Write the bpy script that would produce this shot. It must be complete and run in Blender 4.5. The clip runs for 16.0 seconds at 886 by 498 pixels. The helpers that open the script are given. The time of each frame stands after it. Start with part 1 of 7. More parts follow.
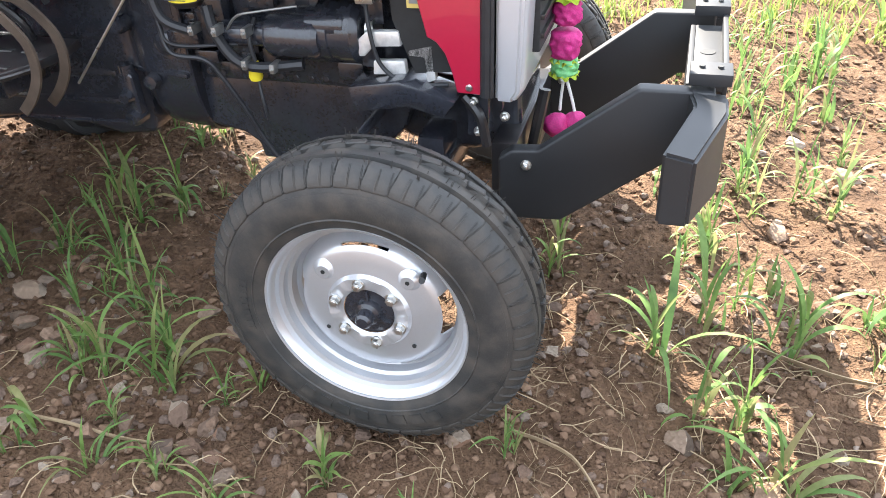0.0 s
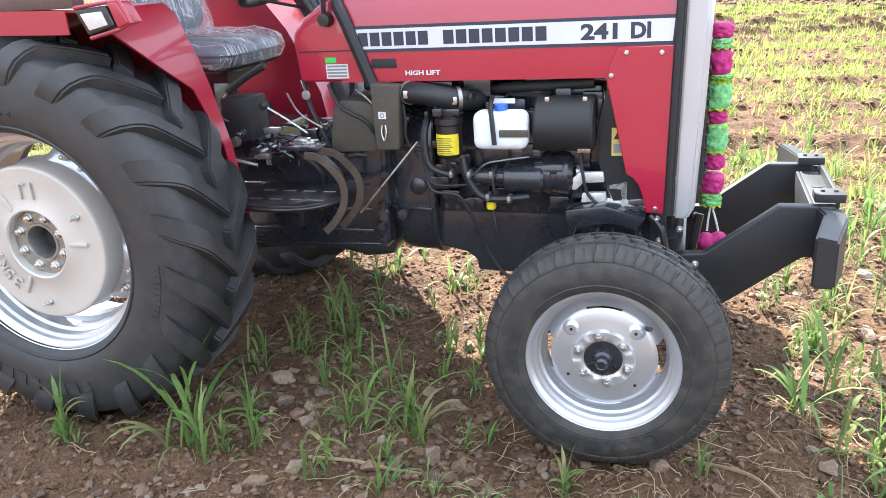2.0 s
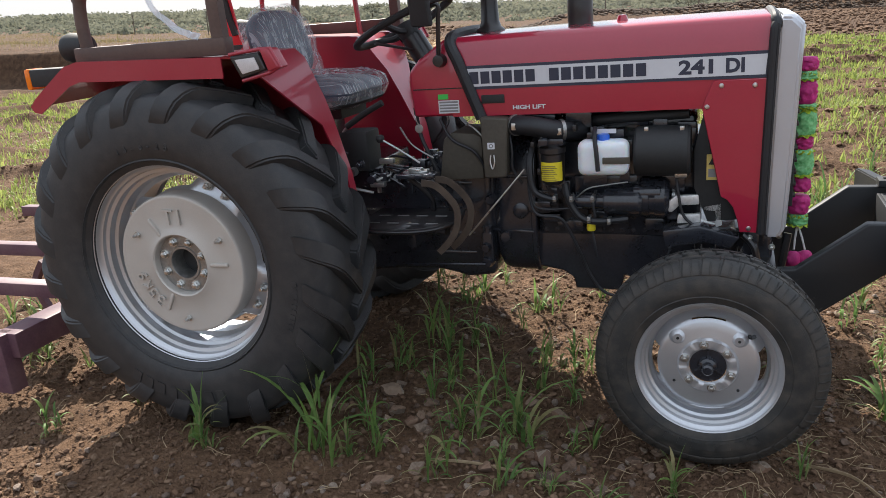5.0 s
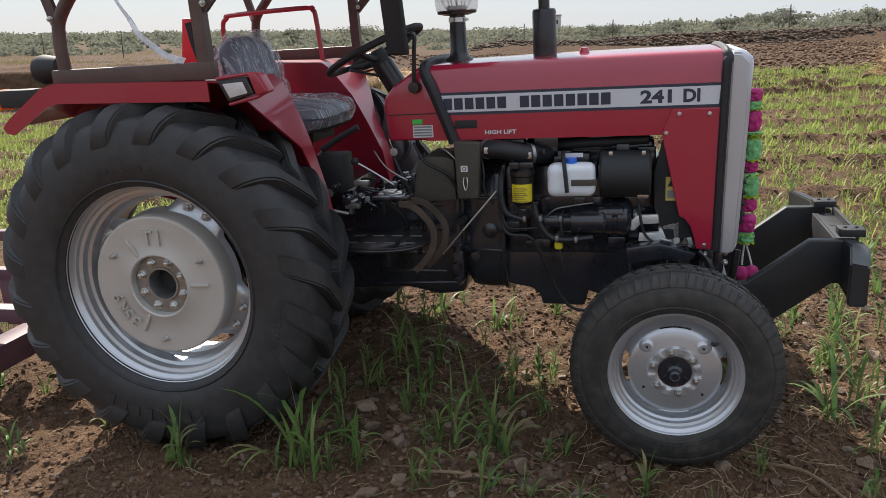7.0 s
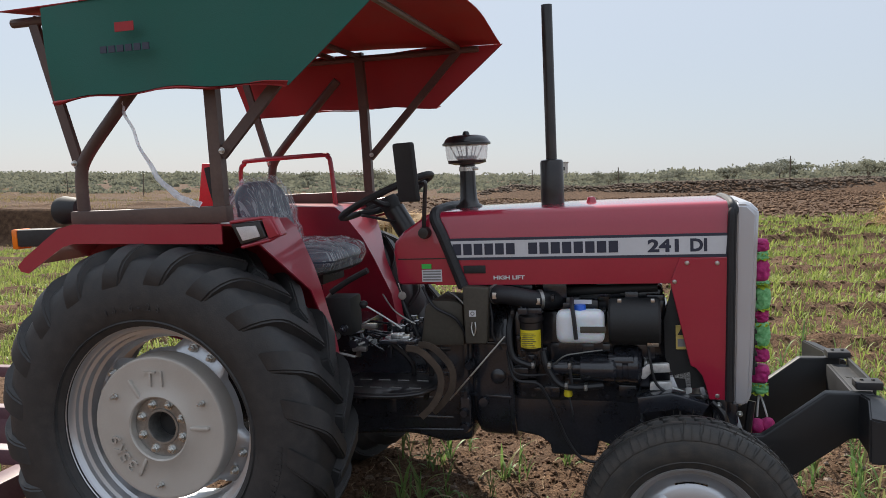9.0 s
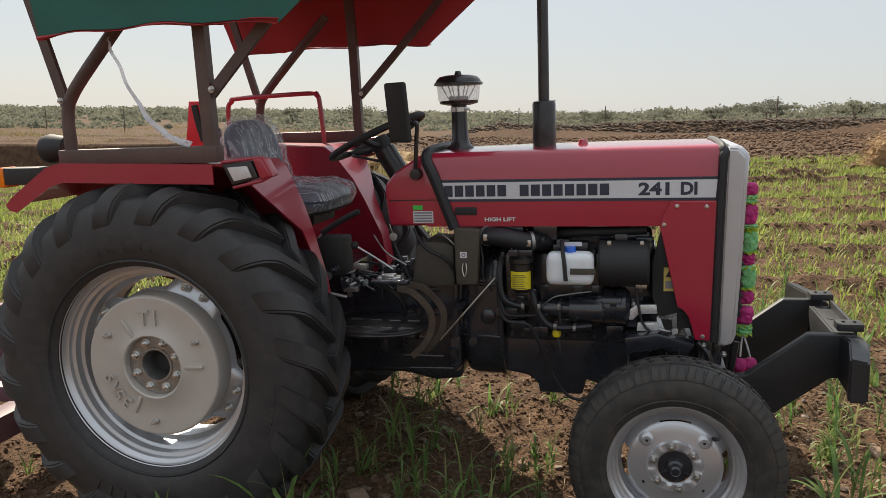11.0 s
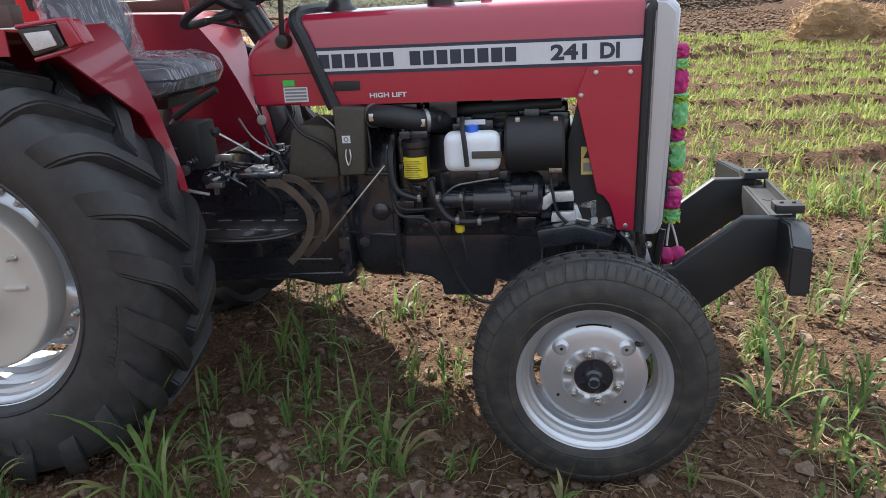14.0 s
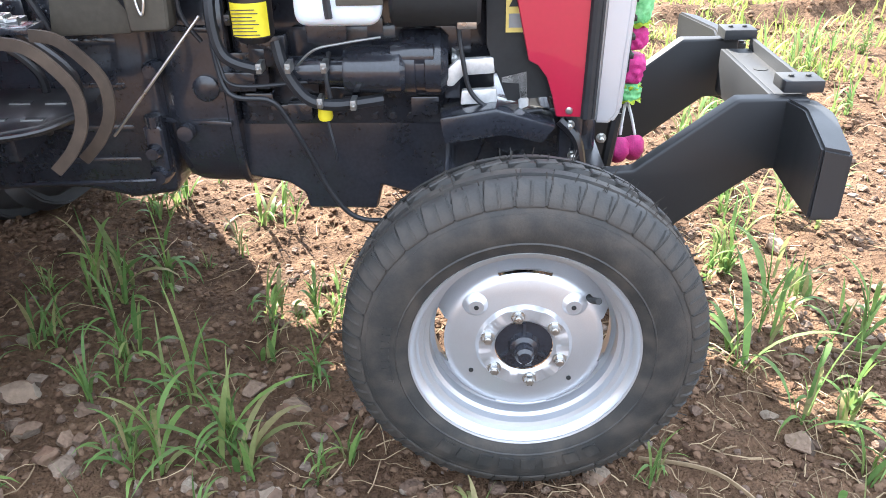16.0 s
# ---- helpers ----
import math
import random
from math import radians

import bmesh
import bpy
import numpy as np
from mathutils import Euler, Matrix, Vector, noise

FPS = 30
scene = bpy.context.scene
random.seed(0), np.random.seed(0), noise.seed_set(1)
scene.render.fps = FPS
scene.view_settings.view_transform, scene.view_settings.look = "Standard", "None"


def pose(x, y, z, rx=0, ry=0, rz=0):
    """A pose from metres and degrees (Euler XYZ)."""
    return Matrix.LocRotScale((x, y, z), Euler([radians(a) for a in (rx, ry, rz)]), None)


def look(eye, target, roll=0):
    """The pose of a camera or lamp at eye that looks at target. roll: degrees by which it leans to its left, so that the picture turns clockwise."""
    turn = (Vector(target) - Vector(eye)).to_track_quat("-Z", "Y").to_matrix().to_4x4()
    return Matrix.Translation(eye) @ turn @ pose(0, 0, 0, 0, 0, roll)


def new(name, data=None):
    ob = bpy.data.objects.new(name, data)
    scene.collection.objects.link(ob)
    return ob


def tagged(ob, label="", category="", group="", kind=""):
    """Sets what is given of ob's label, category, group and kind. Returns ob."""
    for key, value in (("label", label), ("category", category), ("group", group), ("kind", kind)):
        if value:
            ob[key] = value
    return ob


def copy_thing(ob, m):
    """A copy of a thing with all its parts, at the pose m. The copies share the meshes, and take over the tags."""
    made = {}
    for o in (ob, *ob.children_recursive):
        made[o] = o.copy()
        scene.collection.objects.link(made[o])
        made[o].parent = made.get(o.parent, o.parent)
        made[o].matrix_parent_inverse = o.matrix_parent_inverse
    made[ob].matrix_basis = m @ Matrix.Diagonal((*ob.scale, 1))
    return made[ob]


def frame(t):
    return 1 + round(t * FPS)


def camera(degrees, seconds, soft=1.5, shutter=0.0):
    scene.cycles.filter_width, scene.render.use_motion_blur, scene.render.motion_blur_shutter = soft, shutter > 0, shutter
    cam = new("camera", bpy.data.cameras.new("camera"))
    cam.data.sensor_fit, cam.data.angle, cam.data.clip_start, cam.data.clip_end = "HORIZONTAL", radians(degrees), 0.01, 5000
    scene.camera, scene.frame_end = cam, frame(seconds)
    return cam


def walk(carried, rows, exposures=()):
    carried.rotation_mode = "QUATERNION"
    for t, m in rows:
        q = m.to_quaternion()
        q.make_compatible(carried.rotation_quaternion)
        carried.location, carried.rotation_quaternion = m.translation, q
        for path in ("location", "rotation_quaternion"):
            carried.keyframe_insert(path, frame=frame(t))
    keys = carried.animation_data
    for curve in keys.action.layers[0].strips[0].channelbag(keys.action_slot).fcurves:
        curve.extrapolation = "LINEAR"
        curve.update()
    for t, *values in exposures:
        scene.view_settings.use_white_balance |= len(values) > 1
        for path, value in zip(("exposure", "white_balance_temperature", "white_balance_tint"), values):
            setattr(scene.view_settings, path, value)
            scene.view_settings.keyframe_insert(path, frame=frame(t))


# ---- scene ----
# Tractor in a ploughed field. The tractor's own axes: x to its nose, y to its left, z up; LIE lays them on the sloping field.
LIE = pose(0, 0, 0, 0.88, -2.75, 0)
cam = camera(59.0, 16.0, soft=0.75)
PATH = [
    (0, (2.319, -1.811, 1.326), (1.8, -0.236, 0.207), -3.5),
    (0.5, (2.294, -2.111, 1.332), (1.831, -0.46, 0.302), -6.0),
    (1, (2.236, -2.329, 1.372), (1.766, -0.606, 0.472), -5.5),
    (1.5, (2.118, -2.497, 1.415), (1.615, -0.723, 0.641), -4.4),
    (2, (1.993, -2.664, 1.415), (1.4, -0.88, 0.732), -3.7),
    (2.5, (1.942, -2.725, 1.436), (1.26, -0.938, 0.853), -3.1),
    (3, (1.928, -2.768, 1.451), (1.224, -0.976, 0.908), -3.2),
    (3.5, (1.914, -2.795, 1.459), (1.203, -1.008, 0.911), -3.4),
    (4, (1.891, -2.813, 1.455), (1.152, -1.046, 0.878), -4.0),
    (4.2, (1.886, -2.836, 1.454), (1.126, -1.085, 0.856), -4.9),
    (6.3, (1.717, -3.129, 1.467), (1.197, -1.282, 0.905), -4.1),
    (6.5, (1.708, -3.136, 1.468), (1.189, -1.284, 0.918), -4.0),
    (7, (1.676, -3.131, 1.48), (1.185, -1.27, 0.935), -3.6),
    (7.5, (1.687, -3.118, 1.468), (1.193, -1.254, 0.935), -3.5),
    (8, (1.682, -3.117, 1.481), (1.177, -1.247, 0.983), -3.5),
    (8.5, (1.68, -3.115, 1.488), (1.171, -1.215, 1.127), -2.9),
    (8.7, (1.678, -3.115, 1.492), (1.167, -1.202, 1.208), -2.8),
    (9.4, (1.668, -3.12, 1.496), (1.166, -1.205, 1.35), -2.6),
    (10.1, (1.656, -3.128, 1.5), (1.168, -1.209, 1.355), -2.3),
    (10.8, (1.644, -3.135, 1.505), (1.17, -1.213, 1.219), -2.0),
    (11, (1.654, -3.129, 1.508), (1.18, -1.218, 1.156), -2.2),
    (11.5, (1.65, -3.127, 1.501), (1.189, -1.237, 1.037), -2.4),
    (12, (1.642, -3.12, 1.495), (1.179, -1.239, 0.996), -2.8),
    (12.5, (1.618, -3.114, 1.47), (1.131, -1.24, 0.969), -3.2),
    (13, (1.604, -3.088, 1.456), (1.085, -1.226, 0.941), -3.8),
    (13.5, (1.635, -2.944, 1.423), (1.218, -1.072, 0.856), -3.8),
    (14, (1.7, -2.673, 1.399), (1.399, -0.799, 0.768), -3.1),
    (14.5, (1.72, -2.543, 1.374), (1.51, -0.684, 0.665), -1.8),
    (15, (1.67, -2.259, 1.328), (1.546, -0.441, 0.505), -0.3),
    (15.5, (1.649, -2.073, 1.278), (1.568, -0.313, 0.333), -0.3),
    (16, (1.69, -1.879, 1.219), (1.615, -0.13, 0.251), -1.3),
]
EXPOSURES = [(t, stops + 0.32, 7250 if 10 < t < 12 else 6350 if 1.4 < t < 2.6 else 6250 if t > 14 else 6600, 10) for t, stops in ((0.0, 3.0), (0.7, 3.05), (1.5, 2.85), (2.0, 2.85), (2.5, 2.2), (3.0, 1.35), (3.5, 1.26), (4.2, 1.52), (5.2, 1.3), (6.3, 1.1), (7.0, 1.05), (8.0, 1.0), (8.7, 0.9), (10.8, 0.95), (11.5, 0.95), (12.5, 0.95), (13.5, 1.2), (14.5, 2.08), (15.2, 2.76), (16.0, 3.13))]
walk(cam, [(t, LIE @ look(eye, aim, roll)) for t, eye, aim, roll in PATH], EXPOSURES)

# ---- light ----
SUN = (LIE.to_3x3() @ Vector((-0.56, 0.9, 1.0))).normalized()
world = bpy.data.worlds.new("sky")
scene.world = world
world.use_nodes = True
wn = world.node_tree.nodes
sky = wn.new("ShaderNodeTexSky")
sky.sky_type, sky.sun_disc = "NISHITA", False
sky.sun_elevation = math.asin(SUN.z)
sky.sun_rotation = math.atan2(SUN.x, SUN.y)
sky.air_density, sky.dust_density, sky.ozone_density = 1.0, 0.35, 1.0
# dusty air: the clear sky behind a veil of pale haze
haze = wn.new("ShaderNodeMix")
haze.data_type = "RGBA"
haze.inputs["Factor"].default_value = 0.92
up, rise, veil = wn.new("ShaderNodeTexCoord"), wn.new("ShaderNodeMapRange"), wn.new("ShaderNodeMix")
split = wn.new("ShaderNodeSeparateXYZ")
rise.inputs["To Min"].default_value, rise.inputs["To Max"].default_value = 0.83, 1.5
veil.data_type, veil.blend_type = "RGBA", "MULTIPLY"
veil.inputs["Factor"].default_value = 1.0
veil.inputs["A"].default_value = (2.25, 2.5, 2.9, 1)
world.node_tree.links.new(up.outputs["Generated"], split.inputs[0])
world.node_tree.links.new(split.outputs["Z"], rise.inputs["Value"])
world.node_tree.links.new(rise.outputs["Result"], veil.inputs["B"])
world.node_tree.links.new(veil.outputs["Result"], haze.inputs["B"])
world.node_tree.links.new(sky.outputs[0], haze.inputs["A"])
world.node_tree.links.new(haze.outputs["Result"], wn["Background"].inputs[0])
wn["Background"].inputs[1].default_value = 0.113
sun_data = bpy.data.lights.new("sun", "SUN")
sun_data.energy, sun_data.angle, sun_data.color = 3.4, radians(0.53), (1.0, 0.93, 0.83)
sun = new("sun", sun_data)
sun.matrix_world = look(SUN * 60, (0, 0, 0))


# ---- materials ----
def material(name, colour, rough=0.5, metal=0.0, vary=0.25, size=6.0, fine=90.0, bump=0.1, dust=0.0, coat=0.0, detail=0.003, other=None, **more):
    """Paint, metal, rubber or cloth: a colour that drifts at two scales, with fine relief and, where asked, field dust."""
    m = bpy.data.materials.new(name)
    m.use_nodes = True
    n, link = m.node_tree.nodes, m.node_tree.links.new
    p = n["Principled BSDF"]
    co = n.new("ShaderNodeTexCoord")
    big, small = n.new("ShaderNodeTexNoise"), n.new("ShaderNodeTexNoise")
    big.inputs["Scale"].default_value, small.inputs["Scale"].default_value = size, fine
    big.inputs["Detail"].default_value, small.inputs["Detail"].default_value = 5.0, 3.0
    for tex in (big, small):
        link(co.outputs["Object"], tex.inputs["Vector"])
    ramp = n.new("ShaderNodeValToRGB")
    dark = [c * (1 - vary) for c in colour]
    light = list(other) if other else [min(1.0, c * (1 + vary)) for c in colour]
    ramp.color_ramp.elements[0].position, ramp.color_ramp.elements[1].position = 0.3, 0.7
    ramp.color_ramp.elements[0].color, ramp.color_ramp.elements[1].color = (*dark, 1), (*light, 1)
    mixed = n.new("ShaderNodeMath")
    mixed.operation = "MULTIPLY_ADD"
    mixed.inputs[1].default_value = 0.45
    link(small.outputs["Fac"], mixed.inputs[0])
    half = n.new("ShaderNodeMath")
    half.operation = "MULTIPLY"
    half.inputs[1].default_value = 0.55
    link(big.outputs["Fac"], half.inputs[0])
    link(half.outputs[0], mixed.inputs[2])
    link(mixed.outputs[0], ramp.inputs["Fac"])
    last = ramp.outputs["Color"]
    if dust:
        mx = n.new("ShaderNodeMix")
        mx.data_type = "RGBA"
        mx.inputs["B"].default_value = (0.23, 0.17, 0.12, 1)
        thr = n.new("ShaderNodeMapRange")
        thr.inputs["From Min"].default_value, thr.inputs["From Max"].default_value = 0.42, 0.75
        thr.inputs["To Max"].default_value = dust
        link(big.outputs["Fac"], thr.inputs["Value"])
        link(thr.outputs["Result"], mx.inputs["Factor"])
        link(last, mx.inputs["A"])
        last = mx.outputs["Result"]
    link(last, p.inputs["Base Color"])
    rr = n.new("ShaderNodeMapRange")
    rr.inputs["To Min"].default_value, rr.inputs["To Max"].default_value = max(0.02, rough * 0.8), min(1.0, rough * 1.25)
    link(big.outputs["Fac"], rr.inputs["Value"])
    link(rr.outputs["Result"], p.inputs["Roughness"])
    p.inputs["Metallic"].default_value = metal
    p.inputs["Coat Weight"].default_value = coat
    if coat:
        p.inputs["Coat Roughness"].default_value = 0.05
    for key, value in more.items():
        p.inputs[key.replace("_", " ")].default_value = value
    if bump:
        b = n.new("ShaderNodeBump")
        b.inputs["Strength"].default_value, b.inputs["Distance"].default_value = bump, detail
        link(mixed.outputs[0], b.inputs["Height"])
        link(b.outputs["Normal"], p.inputs["Normal"])
    return m


RED = material("red_paint", (0.37, 0.011, 0.04), 0.3, vary=0.06, size=3, bump=0.012, coat=1.0, dust=0.05)
RED_DULL = material("red_paint_fender", (0.33, 0.012, 0.034), 0.33, vary=0.08, size=3, bump=0.02, coat=0.4, dust=0.1)
BLACK = material("black_paint", (0.012, 0.012, 0.014), 0.33, vary=0.3, size=9, bump=0.08, coat=0.2, dust=0.08)
ENGINE = material("black_engine_paint", (0.022, 0.024, 0.031), 0.24, vary=0.35, size=14, fine=120, bump=0.2, coat=0.5, dust=0.0)
MATT = material("matt_black", (0.016, 0.017, 0.018), 0.6, vary=0.3, size=8, bump=0.1)
POWDER = material("black_powder_coat", (0.016, 0.017, 0.019), 0.5, vary=0.15, size=5, fine=700, bump=0.25, detail=0.001)
RUBBER = material("tyre_rubber", (0.026, 0.026, 0.025), 0.6, vary=0.25, size=22, fine=260, bump=0.4, dust=0.16)
RUBBER_BIG = material("rear_tyre_rubber", (0.026, 0.027, 0.029), 0.52, vary=0.2, size=30, fine=200, bump=0.4, dust=0.06)
OLIVE = material("dull_brown_black_paint", (0.062, 0.054, 0.041), 0.6, vary=0.25, size=10, bump=0.15)
HOSE = material("hose_rubber", (0.014, 0.015, 0.018), 0.5, vary=0.3, size=20, bump=0.1)
DULL = material("dull_steel", (0.32, 0.32, 0.31), 0.4, metal=0.85, vary=0.25, size=30, bump=0.15)
# sunlight on glossy black engine metal, put into a pale base colour
SUNLIT = material("sunlit_metal", (0.66, 0.66, 0.65), 0.36, metal=0.5, vary=0.25, size=25, bump=0.1)
SILVER = material("silver_paint", (0.55, 0.565, 0.59), 0.32, metal=0.68, vary=0.08, size=7, fine=500, bump=0.05, coat=0.15)
SHELL = material("grey_shell_paint", (0.52, 0.53, 0.56), 0.36, metal=0.5, vary=0.05, size=5, fine=500, bump=0.03, coat=0.2)
DISC = material("cast_disc_paint", (0.5, 0.47, 0.43), 0.5, metal=0.25, vary=0.08, size=9, fine=300, bump=0.12)
STEEL = material("plated_steel", (0.6, 0.6, 0.58), 0.28, metal=0.95, vary=0.15, size=30, bump=0.08)
CHROME = material("chrome", (0.8, 0.8, 0.8), 0.1, metal=1.0, vary=0.05, bump=0.0)
STRAP = material("rusty_brown_strap", (0.055, 0.04, 0.03), 0.5, vary=0.25, size=14, bump=0.15, dust=0.2)
BROWN = material("brown_frame_paint", (0.085, 0.05, 0.042), 0.45, vary=0.2, size=9, bump=0.1, dust=0.15)
PURPLE = material("maroon_frame_paint", (0.115, 0.055, 0.075), 0.5, vary=0.25, size=9, bump=0.15, dust=0.25)
GREEN_CLOTH = material("green_canvas", (0.012, 0.1, 0.075), 0.75, vary=0.12, size=5, fine=260, bump=0.3)
RED_CLOTH = material("red_canvas", (0.36, 0.03, 0.035), 0.75, vary=0.12, size=5, fine=260, bump=0.3)
WHITE = material("white_vinyl", (0.62, 0.63, 0.66), 0.4, vary=0.04, size=9, bump=0.02)
INK = material("dark_ink", (0.03, 0.035, 0.06), 0.45, vary=0.1, bump=0.0)
GREY_INK = material("grey_ink", (0.2, 0.2, 0.2), 0.5, vary=0.1, bump=0.0)
YELLOW = material("yellow_label", (0.75, 0.62, 0.03), 0.45, vary=0.06, bump=0.02)
OCHRE = material("ochre_label", (0.55, 0.42, 0.12), 0.45, vary=0.1, bump=0.02)
LABEL_GREEN = material("green_label", (0.05, 0.5, 0.08), 0.45, vary=0.05, bump=0.0)
BOTTLE = material("milky_plastic", (0.72, 0.76, 0.8), 0.35, vary=0.05, size=8, bump=0.03, Subsurface_Weight=0.2)
BLUE_CAP = material("blue_cap_plastic", (0.02, 0.12, 0.6), 0.35, vary=0.05, bump=0.0)
AMBER = material("orange_lens", (0.85, 0.2, 0.01), 0.2, vary=0.1, bump=0.05)
LENS = material("lamp_lens", (0.58, 0.55, 0.55), 0.12, vary=0.15, size=40, fine=300, bump=0.3, coat=0.5)
TRIANGLE = material("red_reflector", (0.75, 0.012, 0.03), 0.4, vary=0.12, bump=0.1)
VINYL = material("black_seat_vinyl", (0.055, 0.072, 0.11), 0.45, vary=0.25, size=15, bump=0.2)
PINK = material("magenta_tinsel", (0.46, 0.02, 0.17), 0.65, vary=0.35, size=45, fine=300, bump=0.35, detail=0.006)
LIME = material("green_tinsel", (0.05, 0.4, 0.08), 0.55, vary=0.3, size=60, fine=110, bump=0.35, detail=0.006, other=(0.3, 0.68, 0.32))
HEM = material("yellow_tinsel", (0.5, 0.62, 0.05), 0.55, vary=0.3, size=45, fine=300, bump=0.5, detail=0.005)
WHITE_PLASTIC = material("white_tinsel", (0.75, 0.76, 0.75), 0.4, vary=0.1, bump=0.1)


def plastic_film(name, low, high):
    m = bpy.data.materials.new(name)
    m.use_nodes = True
    n, link = m.node_tree.nodes, m.node_tree.links.new
    p = n["Principled BSDF"]
    p.inputs["Base Color"].default_value = (0.86, 0.9, 0.95, 1)
    p.inputs["Roughness"].default_value = 0.16
    p.inputs["Specular IOR Level"].default_value = 0.9
    co, mp = n.new("ShaderNodeTexCoord"), n.new("ShaderNodeMapping")
    mp.inputs["Rotation"].default_value, mp.inputs["Scale"].default_value = (0.1, 0.15, 0.35), (8, 58, 9)
    link(co.outputs["Object"], mp.inputs["Vector"])
    tex = n.new("ShaderNodeTexNoise")
    tex.inputs["Scale"].default_value, tex.inputs["Detail"].default_value, tex.inputs["Distortion"].default_value = 0.8, 2.5, 0.6
    link(mp.outputs["Vector"], tex.inputs["Vector"])
    off, glint_line = n.new("ShaderNodeMath"), n.new("ShaderNodeMath")
    off.operation, glint_line.operation = "SUBTRACT", "ABSOLUTE"
    off.inputs[1].default_value = 0.5
    link(tex.outputs["Fac"], off.inputs[0])
    link(off.outputs[0], glint_line.inputs[0])
    # white highlights of the wrinkles painted as thin lines of higher opacity
    alpha = n.new("ShaderNodeMapRange")
    alpha.inputs["From Min"].default_value, alpha.inputs["From Max"].default_value = 0.0, 0.05
    alpha.inputs["To Min"].default_value, alpha.inputs["To Max"].default_value = high, low
    link(glint_line.outputs[0], alpha.inputs["Value"])
    link(alpha.outputs["Result"], p.inputs["Alpha"])
    b = n.new("ShaderNodeBump")
    b.inputs["Strength"].default_value, b.inputs["Distance"].default_value = 0.7, 0.02
    link(tex.outputs["Fac"], b.inputs["Height"])
    link(b.outputs["Normal"], p.inputs["Normal"])
    return m


FILM = plastic_film("clear_plastic_film", 0.16, 0.44)
STRIP = plastic_film("milky_plastic_film", 0.75, 0.98)


def clear_glass():
    m = bpy.data.materials.new("clear_bowl_plastic")
    m.use_nodes = True
    p = m.node_tree.nodes["Principled BSDF"]
    p.inputs["Base Color"].default_value = (0.9, 0.93, 0.95, 1)
    p.inputs["Roughness"].default_value = 0.08
    p.inputs["Alpha"].default_value = 0.35
    return m


GLASS = clear_glass()


def soil():
    m = bpy.data.materials.new("field_soil")
    m.use_nodes = True
    n, link = m.node_tree.nodes, m.node_tree.links.new
    p = n["Principled BSDF"]
    co = n.new("ShaderNodeTexCoord")
    def tex(scale, detail, kind="ShaderNodeTexNoise"):
        t = n.new(kind)
        t.inputs["Scale"].default_value = scale
        if "Detail" in t.inputs:
            t.inputs["Detail"].default_value = detail
        link(co.outputs["Object"], t.inputs["Vector"])
        return t
    a, b, c = tex(0.35, 5), tex(7.0, 8), tex(55.0, 6)
    ramp = n.new("ShaderNodeValToRGB")
    e = ramp.color_ramp.elements
    e[0].position, e[0].color = 0.3, (0.045, 0.027, 0.0175, 1)
    e[1].position, e[1].color = 0.7, (0.245, 0.15, 0.092, 1)
    mid = e.new(0.5)
    mid.color = (0.118, 0.071, 0.044, 1)
    s = n.new("ShaderNodeMath")
    s.operation = "MULTIPLY_ADD"
    s.inputs[1].default_value = 0.5
    h = n.new("ShaderNodeMath")
    h.operation = "MULTIPLY"
    h.inputs[1].default_value = 0.5
    link(b.outputs["Fac"], h.inputs[0])
    link(c.outputs["Fac"], s.inputs[0])
    link(h.outputs[0], s.inputs[2])
    link(s.outputs[0], ramp.inputs["Fac"])
    mx = n.new("ShaderNodeMix")
    mx.data_type = "RGBA"
    mx.inputs["B"].default_value = (0.185, 0.109, 0.065, 1)
    f = n.new("ShaderNodeMapRange")
    f.inputs["From Min"].default_value, f.inputs["From Max"].default_value, f.inputs["To Max"].default_value = 0.4, 0.7, 0.5
    link(a.outputs["Fac"], f.inputs["Value"])
    link(f.outputs["Result"], mx.inputs["Factor"])
    link(ramp.outputs["Color"], mx.inputs["A"])
    # shaded sides of backlit clods painted in: soil colour darkens farther along y
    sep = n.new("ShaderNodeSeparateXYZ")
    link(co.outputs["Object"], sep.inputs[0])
    shade_reach = n.new("ShaderNodeMapRange")
    shade_reach.inputs["From Min"].default_value, shade_reach.inputs["From Max"].default_value, shade_reach.inputs["To Max"].default_value = 2.0, 24.0, 0.58
    link(sep.outputs["Y"], shade_reach.inputs["Value"])
    clod_shade = n.new("ShaderNodeMix")
    clod_shade.data_type, clod_shade.blend_type = "RGBA", "MULTIPLY"
    clod_shade.inputs["B"].default_value = (0.36, 0.34, 0.34, 1)
    link(shade_reach.outputs["Result"], clod_shade.inputs["Factor"])
    link(mx.outputs["Result"], clod_shade.inputs["A"])
    link(clod_shade.outputs["Result"], p.inputs["Base Color"])
    p.inputs["Roughness"].default_value = 0.95
    p.inputs["Specular IOR Level"].default_value = 0.15
    bp = n.new("ShaderNodeBump")
    bp.inputs["Strength"].default_value, bp.inputs["Distance"].default_value = 1.0, 0.05
    link(s.outputs[0], bp.inputs["Height"])
    grit = tex(190.0, 4)
    b2 = n.new("ShaderNodeBump")
    b2.inputs["Strength"].default_value, b2.inputs["Distance"].default_value = 0.9, 0.012
    link(grit.outputs["Fac"], b2.inputs["Height"])
    link(bp.outputs["Normal"], b2.inputs["Normal"])
    link(b2.outputs["Normal"], p.inputs["Normal"])
    return m


